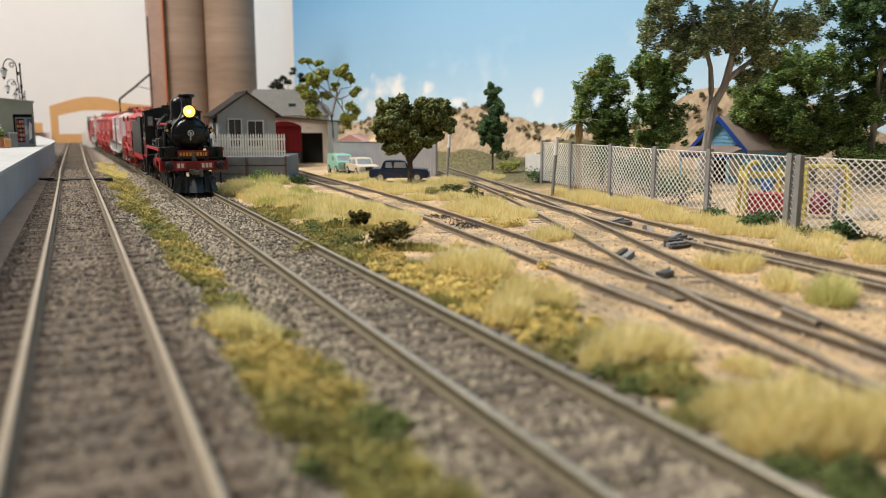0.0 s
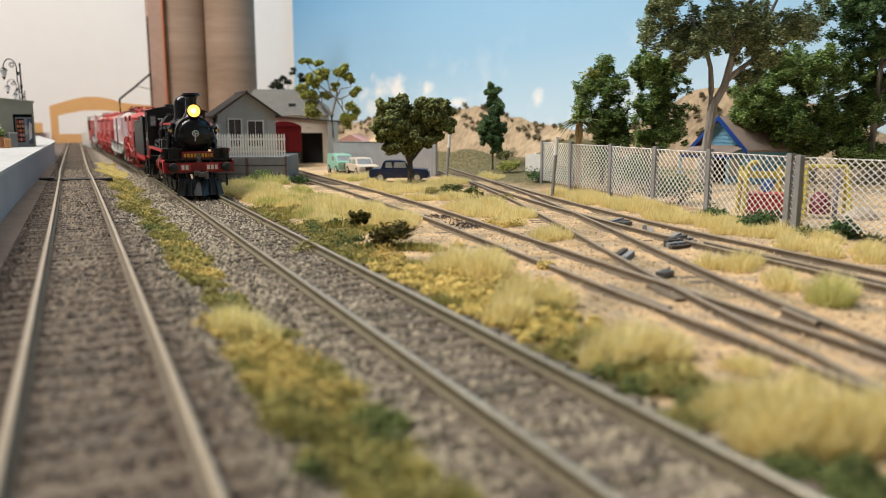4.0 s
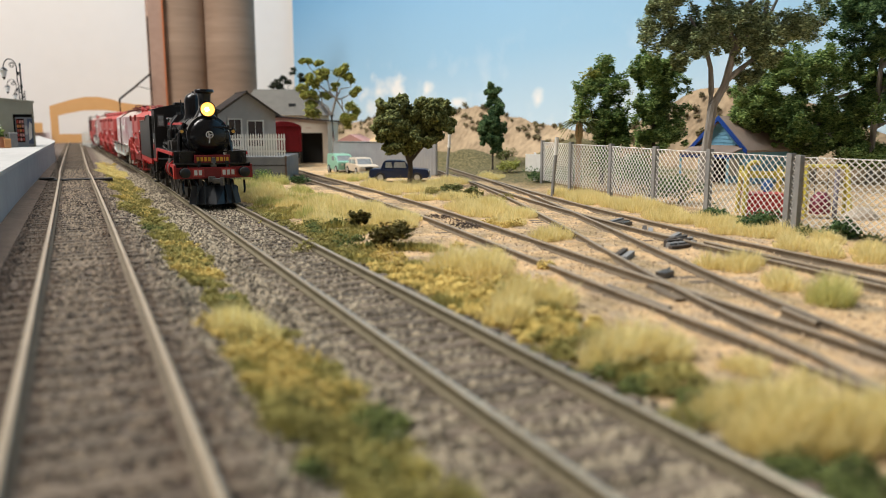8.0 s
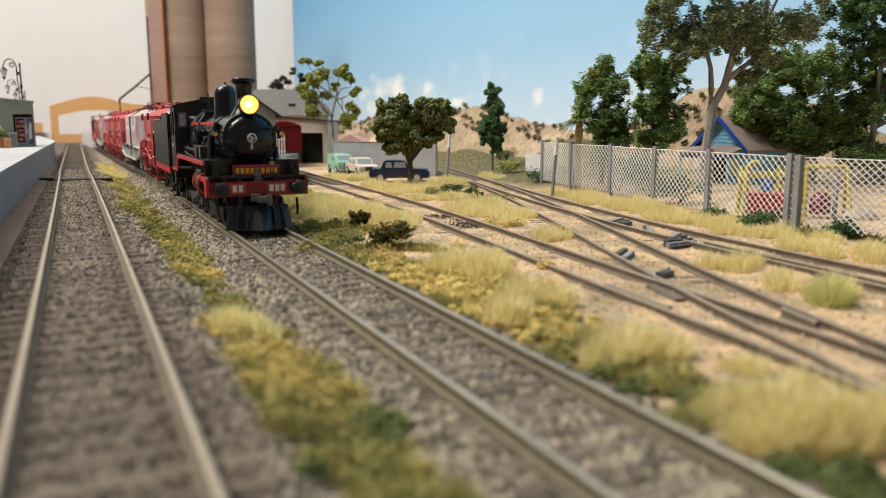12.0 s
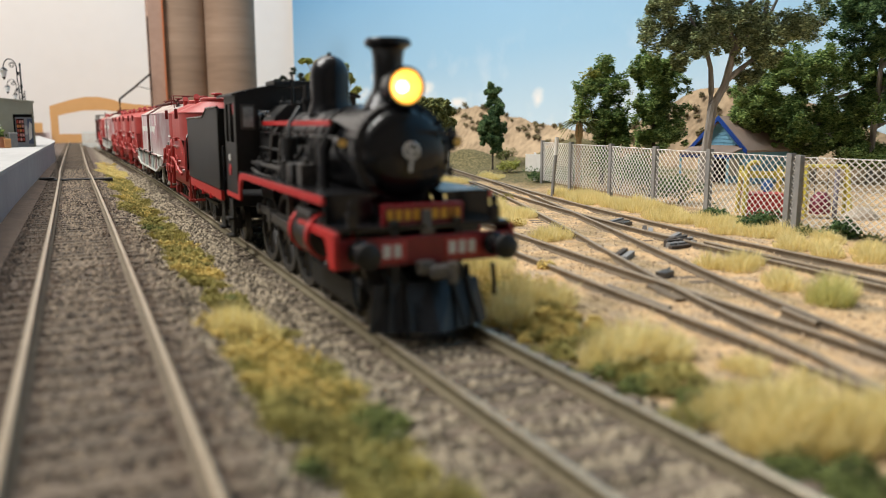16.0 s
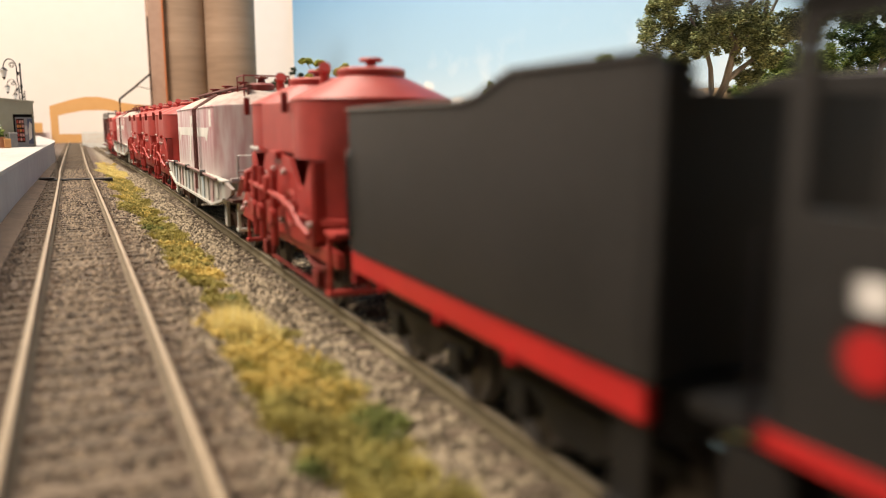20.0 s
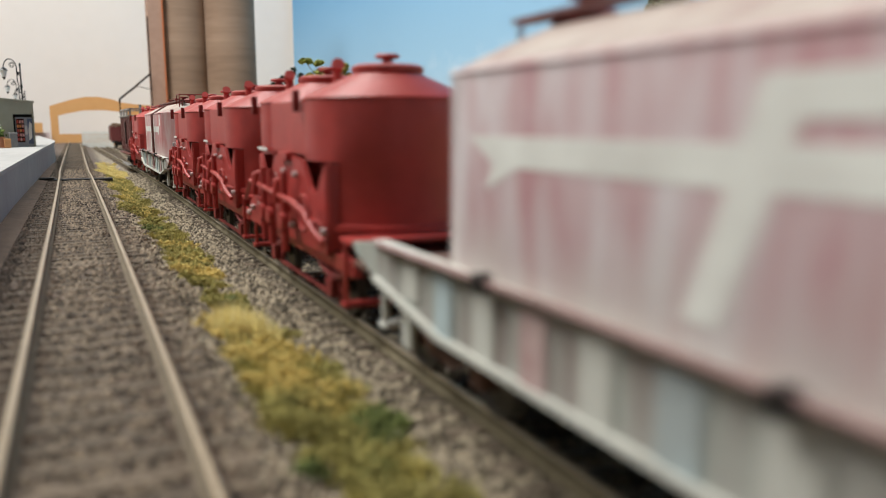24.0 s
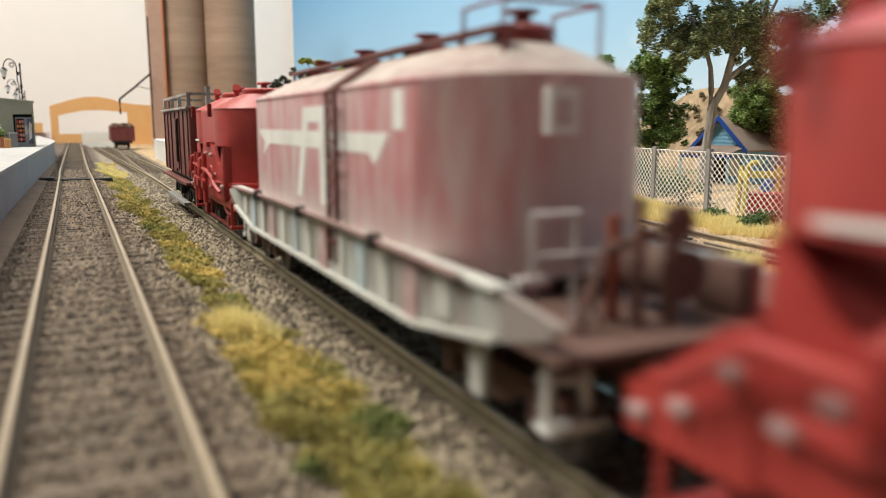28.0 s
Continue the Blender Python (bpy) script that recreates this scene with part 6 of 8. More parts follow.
def platform_lamp(x, y, h):
    g = thing("street_lamp", x, y, PLAT, "black ornate platform lamp with a scrolled arm", "lamp", "platform lamps")
    part("base", lambda bm: lathe(bm, [(2.2, 0), (2.2, 1.0), (1.5, 1.6), (1.2, 5), (0.8, 6)], n=12), M_BLACK, g, smooth=True)
    part("pole", lambda bm: (cyl(bm, (0, 0, 0.2), (0, 0, h), 0.62, 0.5, 8), cyl(bm, (0, 0, h), (0, 0, h + 2), 0.9, 0.2, 8), cyl(bm, (0, 0, h * 0.72), (0, 0, h * 0.76), 0.9, n=8)), M_BLACK, g, smooth=True)

    def arm(bm):
        pts = [(-0.4, 0, h - 7), (-2.2, 0, h - 6)]
        for i in range(13):
            a = math.pi * i / 12
            pts.append((-6.4 + 4.2 * math.cos(a), 0, h - 2.0 + 6.5 * math.sin(a)))
        tube(bm, pts, 0.42, 6)
        sp = []
        for i in range(16):
            a = 0.5 + 4.2 * math.pi * i / 16
            r = 2.3 * (1 - i / 20)
            sp.append((-5.0 + r * math.cos(a), 0, h + 0.2 + r * math.sin(a)))
        tube(bm, sp, 0.26, 5)
        tube(bm, [(-2.2, 0, h - 12), (-2.2, 0, h - 1)], 0.4, 6)
        box(bm, -2.2, 0, -0.3, 0.3, h - 6, h - 4.6)
    part("arm", arm, M_BLACK, g)
    ln = part("lantern_top", lambda bm: lathe(bm, [(2.9, h - 3.6), (2.2, h - 2.6), (0.8, h - 1.6), (0.3, h - 0.8)], -10.6, 0, 8), M_BLACK, g)
    part("lantern_glass", lambda bm: lathe(bm, [(0.9, h - 8.6), (1.4, h - 8.2), (2.4, h - 3.6)], -10.6, 0, 8), mat("frosted_glass", (0.75, 0.75, 0.74), (0.65, 0.65, 0.64), 0.15), ln)
    part("lantern_base", lambda bm: lathe(bm, [(0.15, h - 10.4), (0.8, h - 9.4), (1.2, h - 8.5)], -10.6, 0, 8), M_BLACK, ln)


platform_lamp(-35.5, 648, 57)
platform_lamp(-54, 941, 57)
platform_lamp(-57, 1095, 54)


# ---- grain silos and their spout ----
def silo(x, y, r):
    g = thing("grain_silo", x, y, 0, "tall brown-grey concrete grain silo", "silo", "grain silos")
    part("shaft", lambda bm: lathe(bm, [(r, 0), (r, 300), (r - 1, 301)], n=56), M_CONC, g, smooth=True)
    part("cap", lambda bm: lathe(bm, [(r + 1.5, 300), (r + 1.5, 305), (r * 0.3, 316), (0.01, 317)], n=56), M_CONC, g, smooth=True)
    for z in range(40, 300, 52):
        part("pour_ring", lambda bm, z=z: lathe(bm, [(r - 0.2, z - 0.5), (r + 0.12, z - 0.4), (r + 0.12, z + 0.4), (r - 0.2, z + 0.5)], n=56), M_CONC, g, smooth=True)


silo(160, 1306, 40)
silo(227, 1272, 38)


def elevator():
    g = thing("grain_elevator", 118, 1281, 0, "narrow pinkish elevator tower beside the silos", "tower")
    part("tower", boxes((-12, 10, -10, 30, 0, 300)), M_BRICK, g)
    part("downpipe", lambda bm: cyl(bm, (9, -12, 0), (9, -12, 300), 1.1, n=8), mat("orange_pipe", (0.55, 0.16, 0.05), (0.45, 0.13, 0.04), 0.5), g, "orange vertical pipe", True)
    part("black_pipe", lambda bm: cyl(bm, (-12.5, -8, 0), (-12.5, -8, 196), 1.3, n=8), M_BLACK, g, smooth=True)
    part("loading_spout", lambda bm: tube(bm, [(-12.5, -8, 112), (-36, -40, 92), (-38, -44, 90), (-62, -88, 71), (-62.5, -90, 69), (-62.5, -90, 50)], 1.5, 8), M_BLACK, g, "black bent loading spout", True)
    part("spout_stay", lambda bm: tube(bm, [(-12.5, -8, 88), (-36, -40, 91)], 0.5, 6), M_BLACK, g)


elevator()


def white_platform():
    g = thing("loading_platform", 80, 790, 0, "low white weatherboard loading platform beside the siding", "platform")
    part("core", boxes((-10, 20, -55, 60, 0, 19.6)), M_WHITE, g)
    for i in range(7):
        part("board", boxes((-10.6, 20.2, -55.6, -55.0, 0.6 + i * 2.7, 2.9 + i * 2.7), (-10.6, -10.0, -55, 60, 0.6 + i * 2.7, 2.9 + i * 2.7)), M_WHITE, g)
    part("deck", boxes((-11, 21, -56, 61, 19.6, 20.6)), M_WHITE, g)


white_platform()


def end_fence():
    g = thing("white_fence", 4, 1300, 0, "weathered white upright-board fence near the portal", "fence")
    for i in range(12):
        w = 3.0
        part("board", boxes((i * 3.7, i * 3.7 + w, 0, 1.0, 0, 24 + (i % 3) * 0.5)), M_CREAMW, g)
    part("rail", boxes((0, 44, 1.0, 2.0, 16, 18), (0, 44, 1.0, 2.0, 5, 7)), M_CREAMW, g)


end_fence()


def open_wagon():
    g = thing("open_wagon", 55, 1190, 0, "maroon open wagon heaped with brown load on the siding", "wagon")
    red = mat("maroon", (0.16, 0.03, 0.028), (0.11, 0.022, 0.02), 0.6)
    part("body", boxes((-15.5, 15.5, -34, 34, 13, 31), bev=0.4), red, g)
    for y in (-33.6, ):
        for x in (-14, -5, 5, 14):
            part("end_stanchion", boxes((x - 0.8, x + 0.8, -35, -34, 12, 31)), red, g)
    part("rim", boxes((-16, 16, -34.6, 34.6, 31, 32.2), bev=0.2), red, g)
    bits("load", [(x, y, 32, 6.5) for x in (-8, 0, 8) for y in (-24, -8, 8, 24)], 90, 1.6, mat("brown_load", (0.16, 0.10, 0.06), (0.08, 0.05, 0.03), 0.9, island=0.5), g, 4, flat=0.6)
    part("underframe", boxes((-12, 12, -33, 33, 9.5, 13)), M_MATT, g)
    for y in (-20, 20):
        part("wheelset", wheel_build(5.0, 0), M_MATT, g).location = (0, y * MM, 7.4 * MM)
    part("buffers", lambda bm: [cyl(bm, (x, -38, 12), (x, -34, 12), 1.6, n=10) for x in (-9, 9)], M_MATT, g)


open_wagon()


# ---- the hut on its plinth, the sheds ----
def signal_hut():
    p = thing("hut_plinth", 75, 494, -0.5, "grey concrete plinth with a white picket fence on top", "plinth", rz=-22)
    part("wall", boxes((-2, 44, 0, 60, 0, 16), bev=0.2), M_PLINTH, p)
    part("end_post", boxes((43.4, 44.6, -0.8, 0.6, 0, 16.6), (19, 20, -0.6, 0.2, 0, 16)), mat("dark_timber", (0.10, 0.065, 0.05)), p)
    for z in (5.4, 10.7):
        part("panel_joint", boxes((-2, 44, -0.12, 0.02, z, z + 0.3)), M_DARK, p)
    pf = thing("picket_fence", 75, 494, 15.5, "white timber picket fence on the plinth", "fence", rz=-22)
    for i in range(29):
        x = -1.4 + i * 1.58
        part("picket", lambda bm, x=x: prism(bm, [(x, 0.4), (x + 0.85, 0.4), (x + 0.85, 13.6), (x + 0.42, 14.4), (x, 13.6)], 1.0, 1.5, "y"), M_WHITE, pf)
    part("rail", boxes((-1.6, 44, 1.5, 2.1, 10.4, 11.4), (-1.6, 44, 1.5, 2.1, 3.0, 4.0)), M_WHITE, pf)
    h = thing("weatherboard_hut", 80.5, 509, 15.5, "small pale grey weatherboard hut with dark gabled roof", "hut", rz=0)
    W, D, E, A = 37.0, 34.0, 27.0, 40.0

    def body(bm):
        prism(bm, [(0, 0), (W, 0), (W, E), (W / 2, A - 0.8), (0, E)], 0.4, D, "y")
    part("wall", body, M_BOARD, h)
    for i in range(26):
        z = 0.5 + i * 1.5
        if z < E:
            a, b = 0.0, W
        else:
            k = (z - E) / (A - E)
            a, b = W / 2 * k + 0.4, W - W / 2 * k - 0.4
        if b - a > 1:
            part("weatherboard", lambda bm, z=z, a=a, b=b: prism(bm, [(0.4, z), (0.4, z + 1.4), (0.15, z + 1.4), (-0.15, z)], a, b, "x"), M_BOARD, h)
    for x0, x1, z0, z1 in ((6.8, 14.4, 6, 23), (19, 28.4, 6, 22)):
        w = part("window", boxes((x0 - 0.8, x0, -0.7, 0, z0 - 0.8, z1 + 0.8), (x1, x1 + 0.8, -0.7, 0, z0 - 0.8, z1 + 0.8), (x0, x1, -0.7, 0, z1, z1 + 0.8), (x0, x1, -0.9, 0, z0 - 0.8, z0)), M_CREAMW, h, "white framed window")
        part("pane", boxes((x0, x1, -0.35, -0.2, z0, z1)), mat("dim_pane", (0.06, 0.04, 0.04), (0.035, 0.025, 0.025), 0.25), w)
        part("glazing_bar", boxes(((x0 + x1) / 2 - 0.2, (x0 + x1) / 2 + 0.2, -0.5, -0.35, z0, z1)), M_BOARD, w)
    part("side_window", boxes((-0.5, 0, 8, 16, 9, 24)), M_DARK, h)
    for sx, x0, x1 in ((-1, -3.5, W / 2), (1, W / 2, W + 3.5)):
        def slope(bm, x0=x0, x1=x1):
            if x1 <= W / 2:
                pts = [(x0, E - 2.6), (x1, A), (x1, A + 1.0), (x0, E - 1.5)]
            else:
                pts = [(x0, A), (x1, E - 2.6), (x1, E - 1.5), (x0, A + 1.0)]
            prism(bm, pts, -2.6, D + 3, "y")
        part("roof_slope", slope, M_ROOFD, h)
    part("ridge", lambda bm: cyl(bm, (W / 2, -2.8, A + 0.8), (W / 2, D + 3, A + 0.8), 0.7, n=8), M_ROOFD, h)
    part("barge_board", lambda bm: (prism(bm, [(-3.6, E - 3.2), (W / 2, A - 0.6), (W / 2, A + 1.0), (-3.6, E - 1.6)], -3.0, -2.6, "y"), prism(bm, [(W / 2, A - 0.6), (W + 3.6, E - 3.2), (W + 3.6, E - 1.6), (W / 2, A + 1.0)], -3.0, -2.6, "y")), M_BARKD, h, "dark barge board")


signal_hut()


def sheds():
    g = thing("goods_shed", 182.4, 693.7, 0, "cream walled shed with a wide dark doorway and low roof", "shed", rz=-25)
    part("wall", lambda bm: (box(bm, -36, 0, 0, 1.6, 0, 27.4), box(bm, 19.6, 25, 0, 1.6, 0, 27.4), prism(bm, [(-36, 27.4), (25, 27.4), (25, 38.0), (-36, 43.0)], 0, 1.6, "y"), box(bm, 23.4, 25, 1.6, 70, 0, 37.6), box(bm, -36, -34.4, 1.6, 70, 0, 42)), M_CREAM, g)
    # dark sheet hung inside the doorway, in place of the unlit interior
    part("door_void", boxes((-0.6, 20.2, 9.0, 9.6, 0, 28)), M_DARK, g, "dark sheet for the shade in the open doorway")
    part("door_lining", boxes((-0.5, 0, -0.4, 9, 0, 27.4), (19.6, 20.1, -0.4, 9, 0, 27.4), (-0.5, 20.1, -0.4, 9, 27.4, 27.9)), M_BARKD, g)
    part("roof", lambda bm: prism(bm, [(-38, 43.2), (27, 37.9), (27, 39.0), (-38, 44.3)], -1.6, 72, "y"), M_ROOFD, g, "dark low-pitched roof")
    for x in (7.5, -1.5):
        part("faded_lettering", boxes((x - 2.4, x + 2.4, -0.1, 0.0, 31.6, 33.2)), mat("faded_sign", (0.55, 0.42, 0.34), (0.5, 0.38, 0.31), 0.8), g, "faded bar of lettering")
    part("wall_seam", boxes((22.8, 23.2, -0.12, 0, 0, 38)), M_CREAM, g)
    b = thing("grain_shed", 198, 836, 0, "large grey-roofed shed beyond the goods shed", "shed", rz=-25)
    part("wall", boxes((-44, 44, 0, 62, 0, 45)), M_CREAM, b)

    def hipped(bm):
        e = [bm.verts.new(p) for p in ((-50, -3, 45), (50, -3, 45), (50, 65, 45), (-50, 65, 45))]
        r = [bm.verts.new(p) for p in ((-34, 31, 74), (26, 31, 74))]
        bm.faces.new((e[0], e[1], r[1], r[0]))
        bm.faces.new((e[1], e[2], r[1]))
        bm.faces.new((e[2], e[3], r[0], r[1]))
        bm.faces.new((e[3], e[0], r[0]))
        bm.faces.new((e[3], e[2], e[1], e[0]))
    part("roof", hipped, M_ROOFG, b, "grey hipped roof")
    part("roof_vent", boxes((8, 15, 8, 12, 52, 58)), M_DARK, b)
    v = thing("red_van", 157, 668, 0, "dark red covered van standing in the goods yard", "wagon", rz=-6)
    vr = mat("crimson", (0.17, 0.010, 0.014), (0.12, 0.008, 0.011), 0.6, spec=0.15)
    part("body", boxes((-14, 14, -34, 34, 13, 34), bev=0.4), vr, v)
    part("roof", lambda bm: prism(bm, [(-14.6, 34)] + [(-14.6 + 29.2 * i / 10, 34 + 4.2 * math.sin(math.pi * i / 10)) for i in range(1, 10)] + [(14.6, 34)], -35, 35, "y"), vr, v, smooth=True)
    part("door", boxes((-14.4, -14, -9, 9, 14, 33)), vr, v)
    for x in (-13, 0, 13):
        part("end_post", boxes((x - 0.7, x + 0.7, -34.8, -34, 13, 34)), vr, v)
    part("underframe", boxes((-12, 12, -33, 33, 8, 13)), M_MATT, v)
    for y in (-20, 20):
        part("wheelset", wheel_build(5.0, 0), M_MATT, v).location = (0, y * MM, 7.5 * MM)
    part("steps", boxes((-15.6, -13.6, -30, -22, 5, 6)), M_CREAMW, v)
    # corrugated yard fence
    c = thing("corrugated_fence", 174, 566, 0, "grey corrugated iron yard fence behind the cars", "fence")

    def sheet(bm):
        n = 150
        a, bb = Vector((0, 0)), Vector((52, -72))
        d = (bb - a).normalized()
        nrm = Vector((d.y, -d.x))
        pts = []
        for i in range(n + 1):
            q = a + (bb - a) * (i / n) + nrm * (0.06 * (1 if i % 4 in (0, 1) else -1))
            pts.append(q)
        lo = [bm.verts.new((q.x, q.y, 0)) for q in pts]
        hi = [bm.verts.new((q.x, q.y, 22.5)) for q in pts]
        lo2 = [bm.verts.new((q.x + 0.6, q.y + 0.5, 0)) for q in pts]
        hi2 = [bm.verts.new((q.x + 0.6, q.y + 0.5, 22.5)) for q in pts]
        for i in range(n):
            bm.faces.new((lo[i], lo[i + 1], hi[i + 1], hi[i]))
            bm.faces.new((lo2[i + 1], lo2[i], hi2[i], hi2[i + 1]))
            bm.faces.new((hi[i], hi[i + 1], hi2[i + 1], hi2[i]))
    part("sheeting", sheet, M_CORR, c)
    part("cap_rail", lambda bm: tube(bm, [(0, 0, 22.8), (52, -72, 22.8)], 0.5, 6), M_POST, c)
    part("end_post", lambda bm: cyl(bm, (52.5, -72.5, 0), (52.5, -72.5, 23.5), 0.9, n=8), M_POST, c)
    m = thing("pink_shed", 212, 640, 0, "low building with a faded pink roof behind the yard fence", "shed", rz=-40)
    part("wall", boxes((-14, 14, 0, 24, 0, 20)), M_CREAM, m)
    part("roof", lambda bm: prism(bm, [(-15, 20), (0, 27), (15, 20)], -1, 25, "y"), mat("pink_roof", (0.50, 0.27, 0.23), (0.42, 0.22, 0.19), 0.8), m)
    s = thing("sand_heap", 246, 640, -1, "tan heap of sand behind the yard fence", "heap")
    bits_v = lambda bm: lathe(bm, [(34, 0), (30, 9), (20, 20), (8, 27), (0.01, 29)], n=20)
    part("heap", bits_v, mat("sand_heap", (0.60, 0.42, 0.22), (0.48, 0.33, 0.17), 0.95, scale=120, bump=0.4, fine=500), s, smooth=True)


sheds()


# ---- parked cars ----
def car(name, x, y, rz, L, W, H, paint, label, style):
    g = thing(name, x, y, float(ground_z(x, y)) + 0.2, label, "car", "parked cars", rz=rz)
    h0, hb = 2.5, H * 0.60
    if style == "van":
        prof = [(-L / 2, h0), (L / 2, h0), (L / 2, hb), (L / 2 - 5, hb + 0.5), (L / 2 - 9, H - 1.0), (L / 2 - 11.5, H - 0.2), (-L / 2 + 2, H), (-L / 2, H - 2)]
    elif style == "wagon":
        prof = [(-L / 2, h0), (L / 2, h0), (L / 2 + 0.3, hb - 1), (L / 2 - 1, hb), (L / 2 - 10, hb + 0.6), (-L / 2 + 1, hb + 0.6), (-L / 2, hb - 1)]
    else:
        prof = [(-L / 2, h0), (L / 2, h0), (L / 2 + 0.2, hb - 1.2), (L / 2 - 1, hb - 0.2), (L / 2 - 11, hb + 0.4), (-L / 2 + 1, hb), (-L / 2 - 0.2, hb - 1.2)]
    bm = bmesh.new()
    prism(bm, prof, -W / 2, W / 2, "x")
    bmesh.ops.bevel(bm, geom=bm.edges[:], offset=0.6, segments=2, affect="EDGES")
    finish("body", bm, paint, g, True)
    pane = mat("car_glass", (0.33, 0.35, 0.36), (0.18, 0.20, 0.21), 0.08)
    if style != "van":
        a, b = (-L / 2 + 4, L / 2 - 13) if style == "wagon" else (-L / 2 + 7, L / 2 - 14)
        bm = bmesh.new()
        prism(bm, [(a, hb), (b + 3.5, hb), (b - 1, H - 0.4), (b - 3, H), (a + 4, H), (a + 2.2, H - 0.5)], -W / 2 + 1.2, W / 2 - 1.2, "x")
        bmesh.ops.bevel(bm, geom=bm.edges[:], offset=0.45, segments=2, affect="EDGES")
        finish("cabin", bm, paint, g, True)
        part("windscreen", lambda bm: prism(bm, [(b + 3.2, hb + 0.5), (b + 3.6, hb + 0.5), (b - 0.4, H - 0.7), (b - 0.8, H - 0.7)], -W / 2 + 2.4, W / 2 - 2.4, "x"), pane, g)
        for sd in (-1, 1):
            for y0, y1 in ((a + 3, (a + b) / 2 - 0.4), ((a + b) / 2 + 0.4, b + 0.2)):
                part("side_window", lambda bm, sd=sd, y0=y0, y1=y1: prism(bm, [(y0, hb + 0.8), (y1, hb + 0.8), (y1 - 0.8, H - 1.1), (y0 + 0.5, H - 1.1)], sd * (W / 2 - 1.15) - 0.12, sd * (W / 2 - 1.15) + 0.12, "x"), pane, g)
    else:
        part("windscreen", lambda bm: prism(bm, [(L / 2 - 5.3, hb + 0.9), (L / 2 - 4.8, hb + 0.9), (L / 2 - 8.5, H - 1.2), (L / 2 - 9.0, H - 1.2)], -W / 2 + 1.6, W / 2 - 1.6, "x"), pane, g)
        for sd in (-1, 1):
            part("side_window", lambda bm, sd=sd: box(bm, sd * W / 2 - 0.12, sd * W / 2 + 0.12, L / 2 - 15, L / 2 - 10, hb + 1.0, H - 1.6), pane, g)
    for sd in (-1, 1):
        for k in (-1, 1):
            w = part("wheel", lambda bm, sd=sd, k=k: lathe(bm, [(1.8, -0.8), (3.0, -0.7), (3.15, 0), (3.0, 0.7), (1.8, 0.8)], sd * (W / 2 - 0.4), k * L * 0.31, 18, "x", 2.9), M_MATT, g, smooth=True)
            part("rim", lambda bm, sd=sd, k=k: lathe(bm, [(0.01, -0.95), (1.8, -0.82), (1.8, 0.82), (0.01, 0.95)], sd * (W / 2 - 0.4), k * L * 0.31, 14, "x", 2.9), M_SILVER, w, "silver wheel rim")
        part("headlight", lambda bm, sd=sd: cyl(bm, (sd * (W / 2 - 3), L / 2 - 0.6, hb - 1.6), (sd * (W / 2 - 3), L / 2 + 0.35, hb - 1.6), 0.8, n=12), M_SILVER, g)
    for y0 in (L / 2, -L / 2 - 0.9):
        part("bumper", boxes((-W / 2, W / 2, y0, y0 + 0.9, 2.2, 3.2), bev=0.3), M_SILVER, g, "chrome bumper")
    part("grille", boxes((-W / 2 + 4.6, W / 2 - 4.6, L / 2 - 0.2, L / 2 + 0.3, 3.5, hb - 1.0)), M_MATT, g)


car("panel_van", 174, 548, 180, 28, 13, 14, mat("mint_paint", (0.26, 0.50, 0.38), (0.22, 0.43, 0.32), 0.3, scale=100), "mint green panel van parked by the yard fence", "van")
car("cream_car", 179, 516, 177, 36, 14.5, 12, mat("cream_paint", (0.62, 0.52, 0.40), (0.55, 0.46, 0.35), 0.3, scale=100), "cream vintage saloon parked beside a green van", "wagon")
car("blue_car", 182, 452, -117, 37, 15, 13.4, mat("navy_paint", (0.008, 0.020, 0.065), (0.005, 0.013, 0.045), 0.25, scale=100), "dark blue saloon parked under a small tree", "sedan")


# ---- fence, hut and play things ----
POSTS = [(246, 386), (237, 344), (232, 303), (221.5, 259), (216, 222), (209, 179), (213, 128), (220, 74), (228, 15)]


def wire_fence():
    g = thing("wire_fence", 0, 0, 0, "white diamond wire fence on grey concrete posts", "fence")
    for x, y in POSTS:
        z = float(ground_z(x, y))
        part("post", lambda bm: prism(bm, [(x - 1.0, y - 1.0), (x + 1.0, y - 1.0), (x + 1.0, y + 1.0), (x - 1.0, y + 1.0)], z - 1, 26.4, "z"), M_POST, g)
    part("post", boxes((207.0, 209.0, 173.6, 175.6, -0.5, 26.0), bev=0.15), M_POST, g)
    for k, ((xa, ya), (xb, yb)) in enumerate(zip(POSTS[:-1], POSTS[1:])):
        A, B = Vector((xa, ya)), Vector((xb, yb))
        L, d = (B - A).length, (B - A).normalized()

        def net(bm, A=A, d=d, L=L, step=3.0 if k < 5 else 2.5):
            lo, hi, tilt = 3.2, 25.2, 1.18
            run = (hi - lo) * tilt
            for sgn, off in ((1, 0.16), (-1, -0.16)):
                s = -run
                while s < L:
                    a, b = s, s + run
                    za, zb = (lo, hi) if sgn > 0 else (hi, lo)
                    a2, b2 = max(a, 0.0), min(b, L)
                    if b2 - a2 > 0.6:
                        z1 = za + (zb - za) * (a2 - a) / run
                        z2 = za + (zb - za) * (b2 - a) / run
                        p = A + d * a2
                        q = A + d * b2
                        nx, ny = -d.y * off, d.x * off
                        cyl(bm, (p.x + nx, p.y + ny, z1), (q.x + nx, q.y + ny, z2), 0.17, n=4, caps=False)
                    s += step
            cyl(bm, (A.x, A.y, hi), ((A + d * L).x, (A + d * L).y, hi), 0.14, n=4)
        part("netting", net, M_NET, g, "white diamond mesh")


wire_fence()


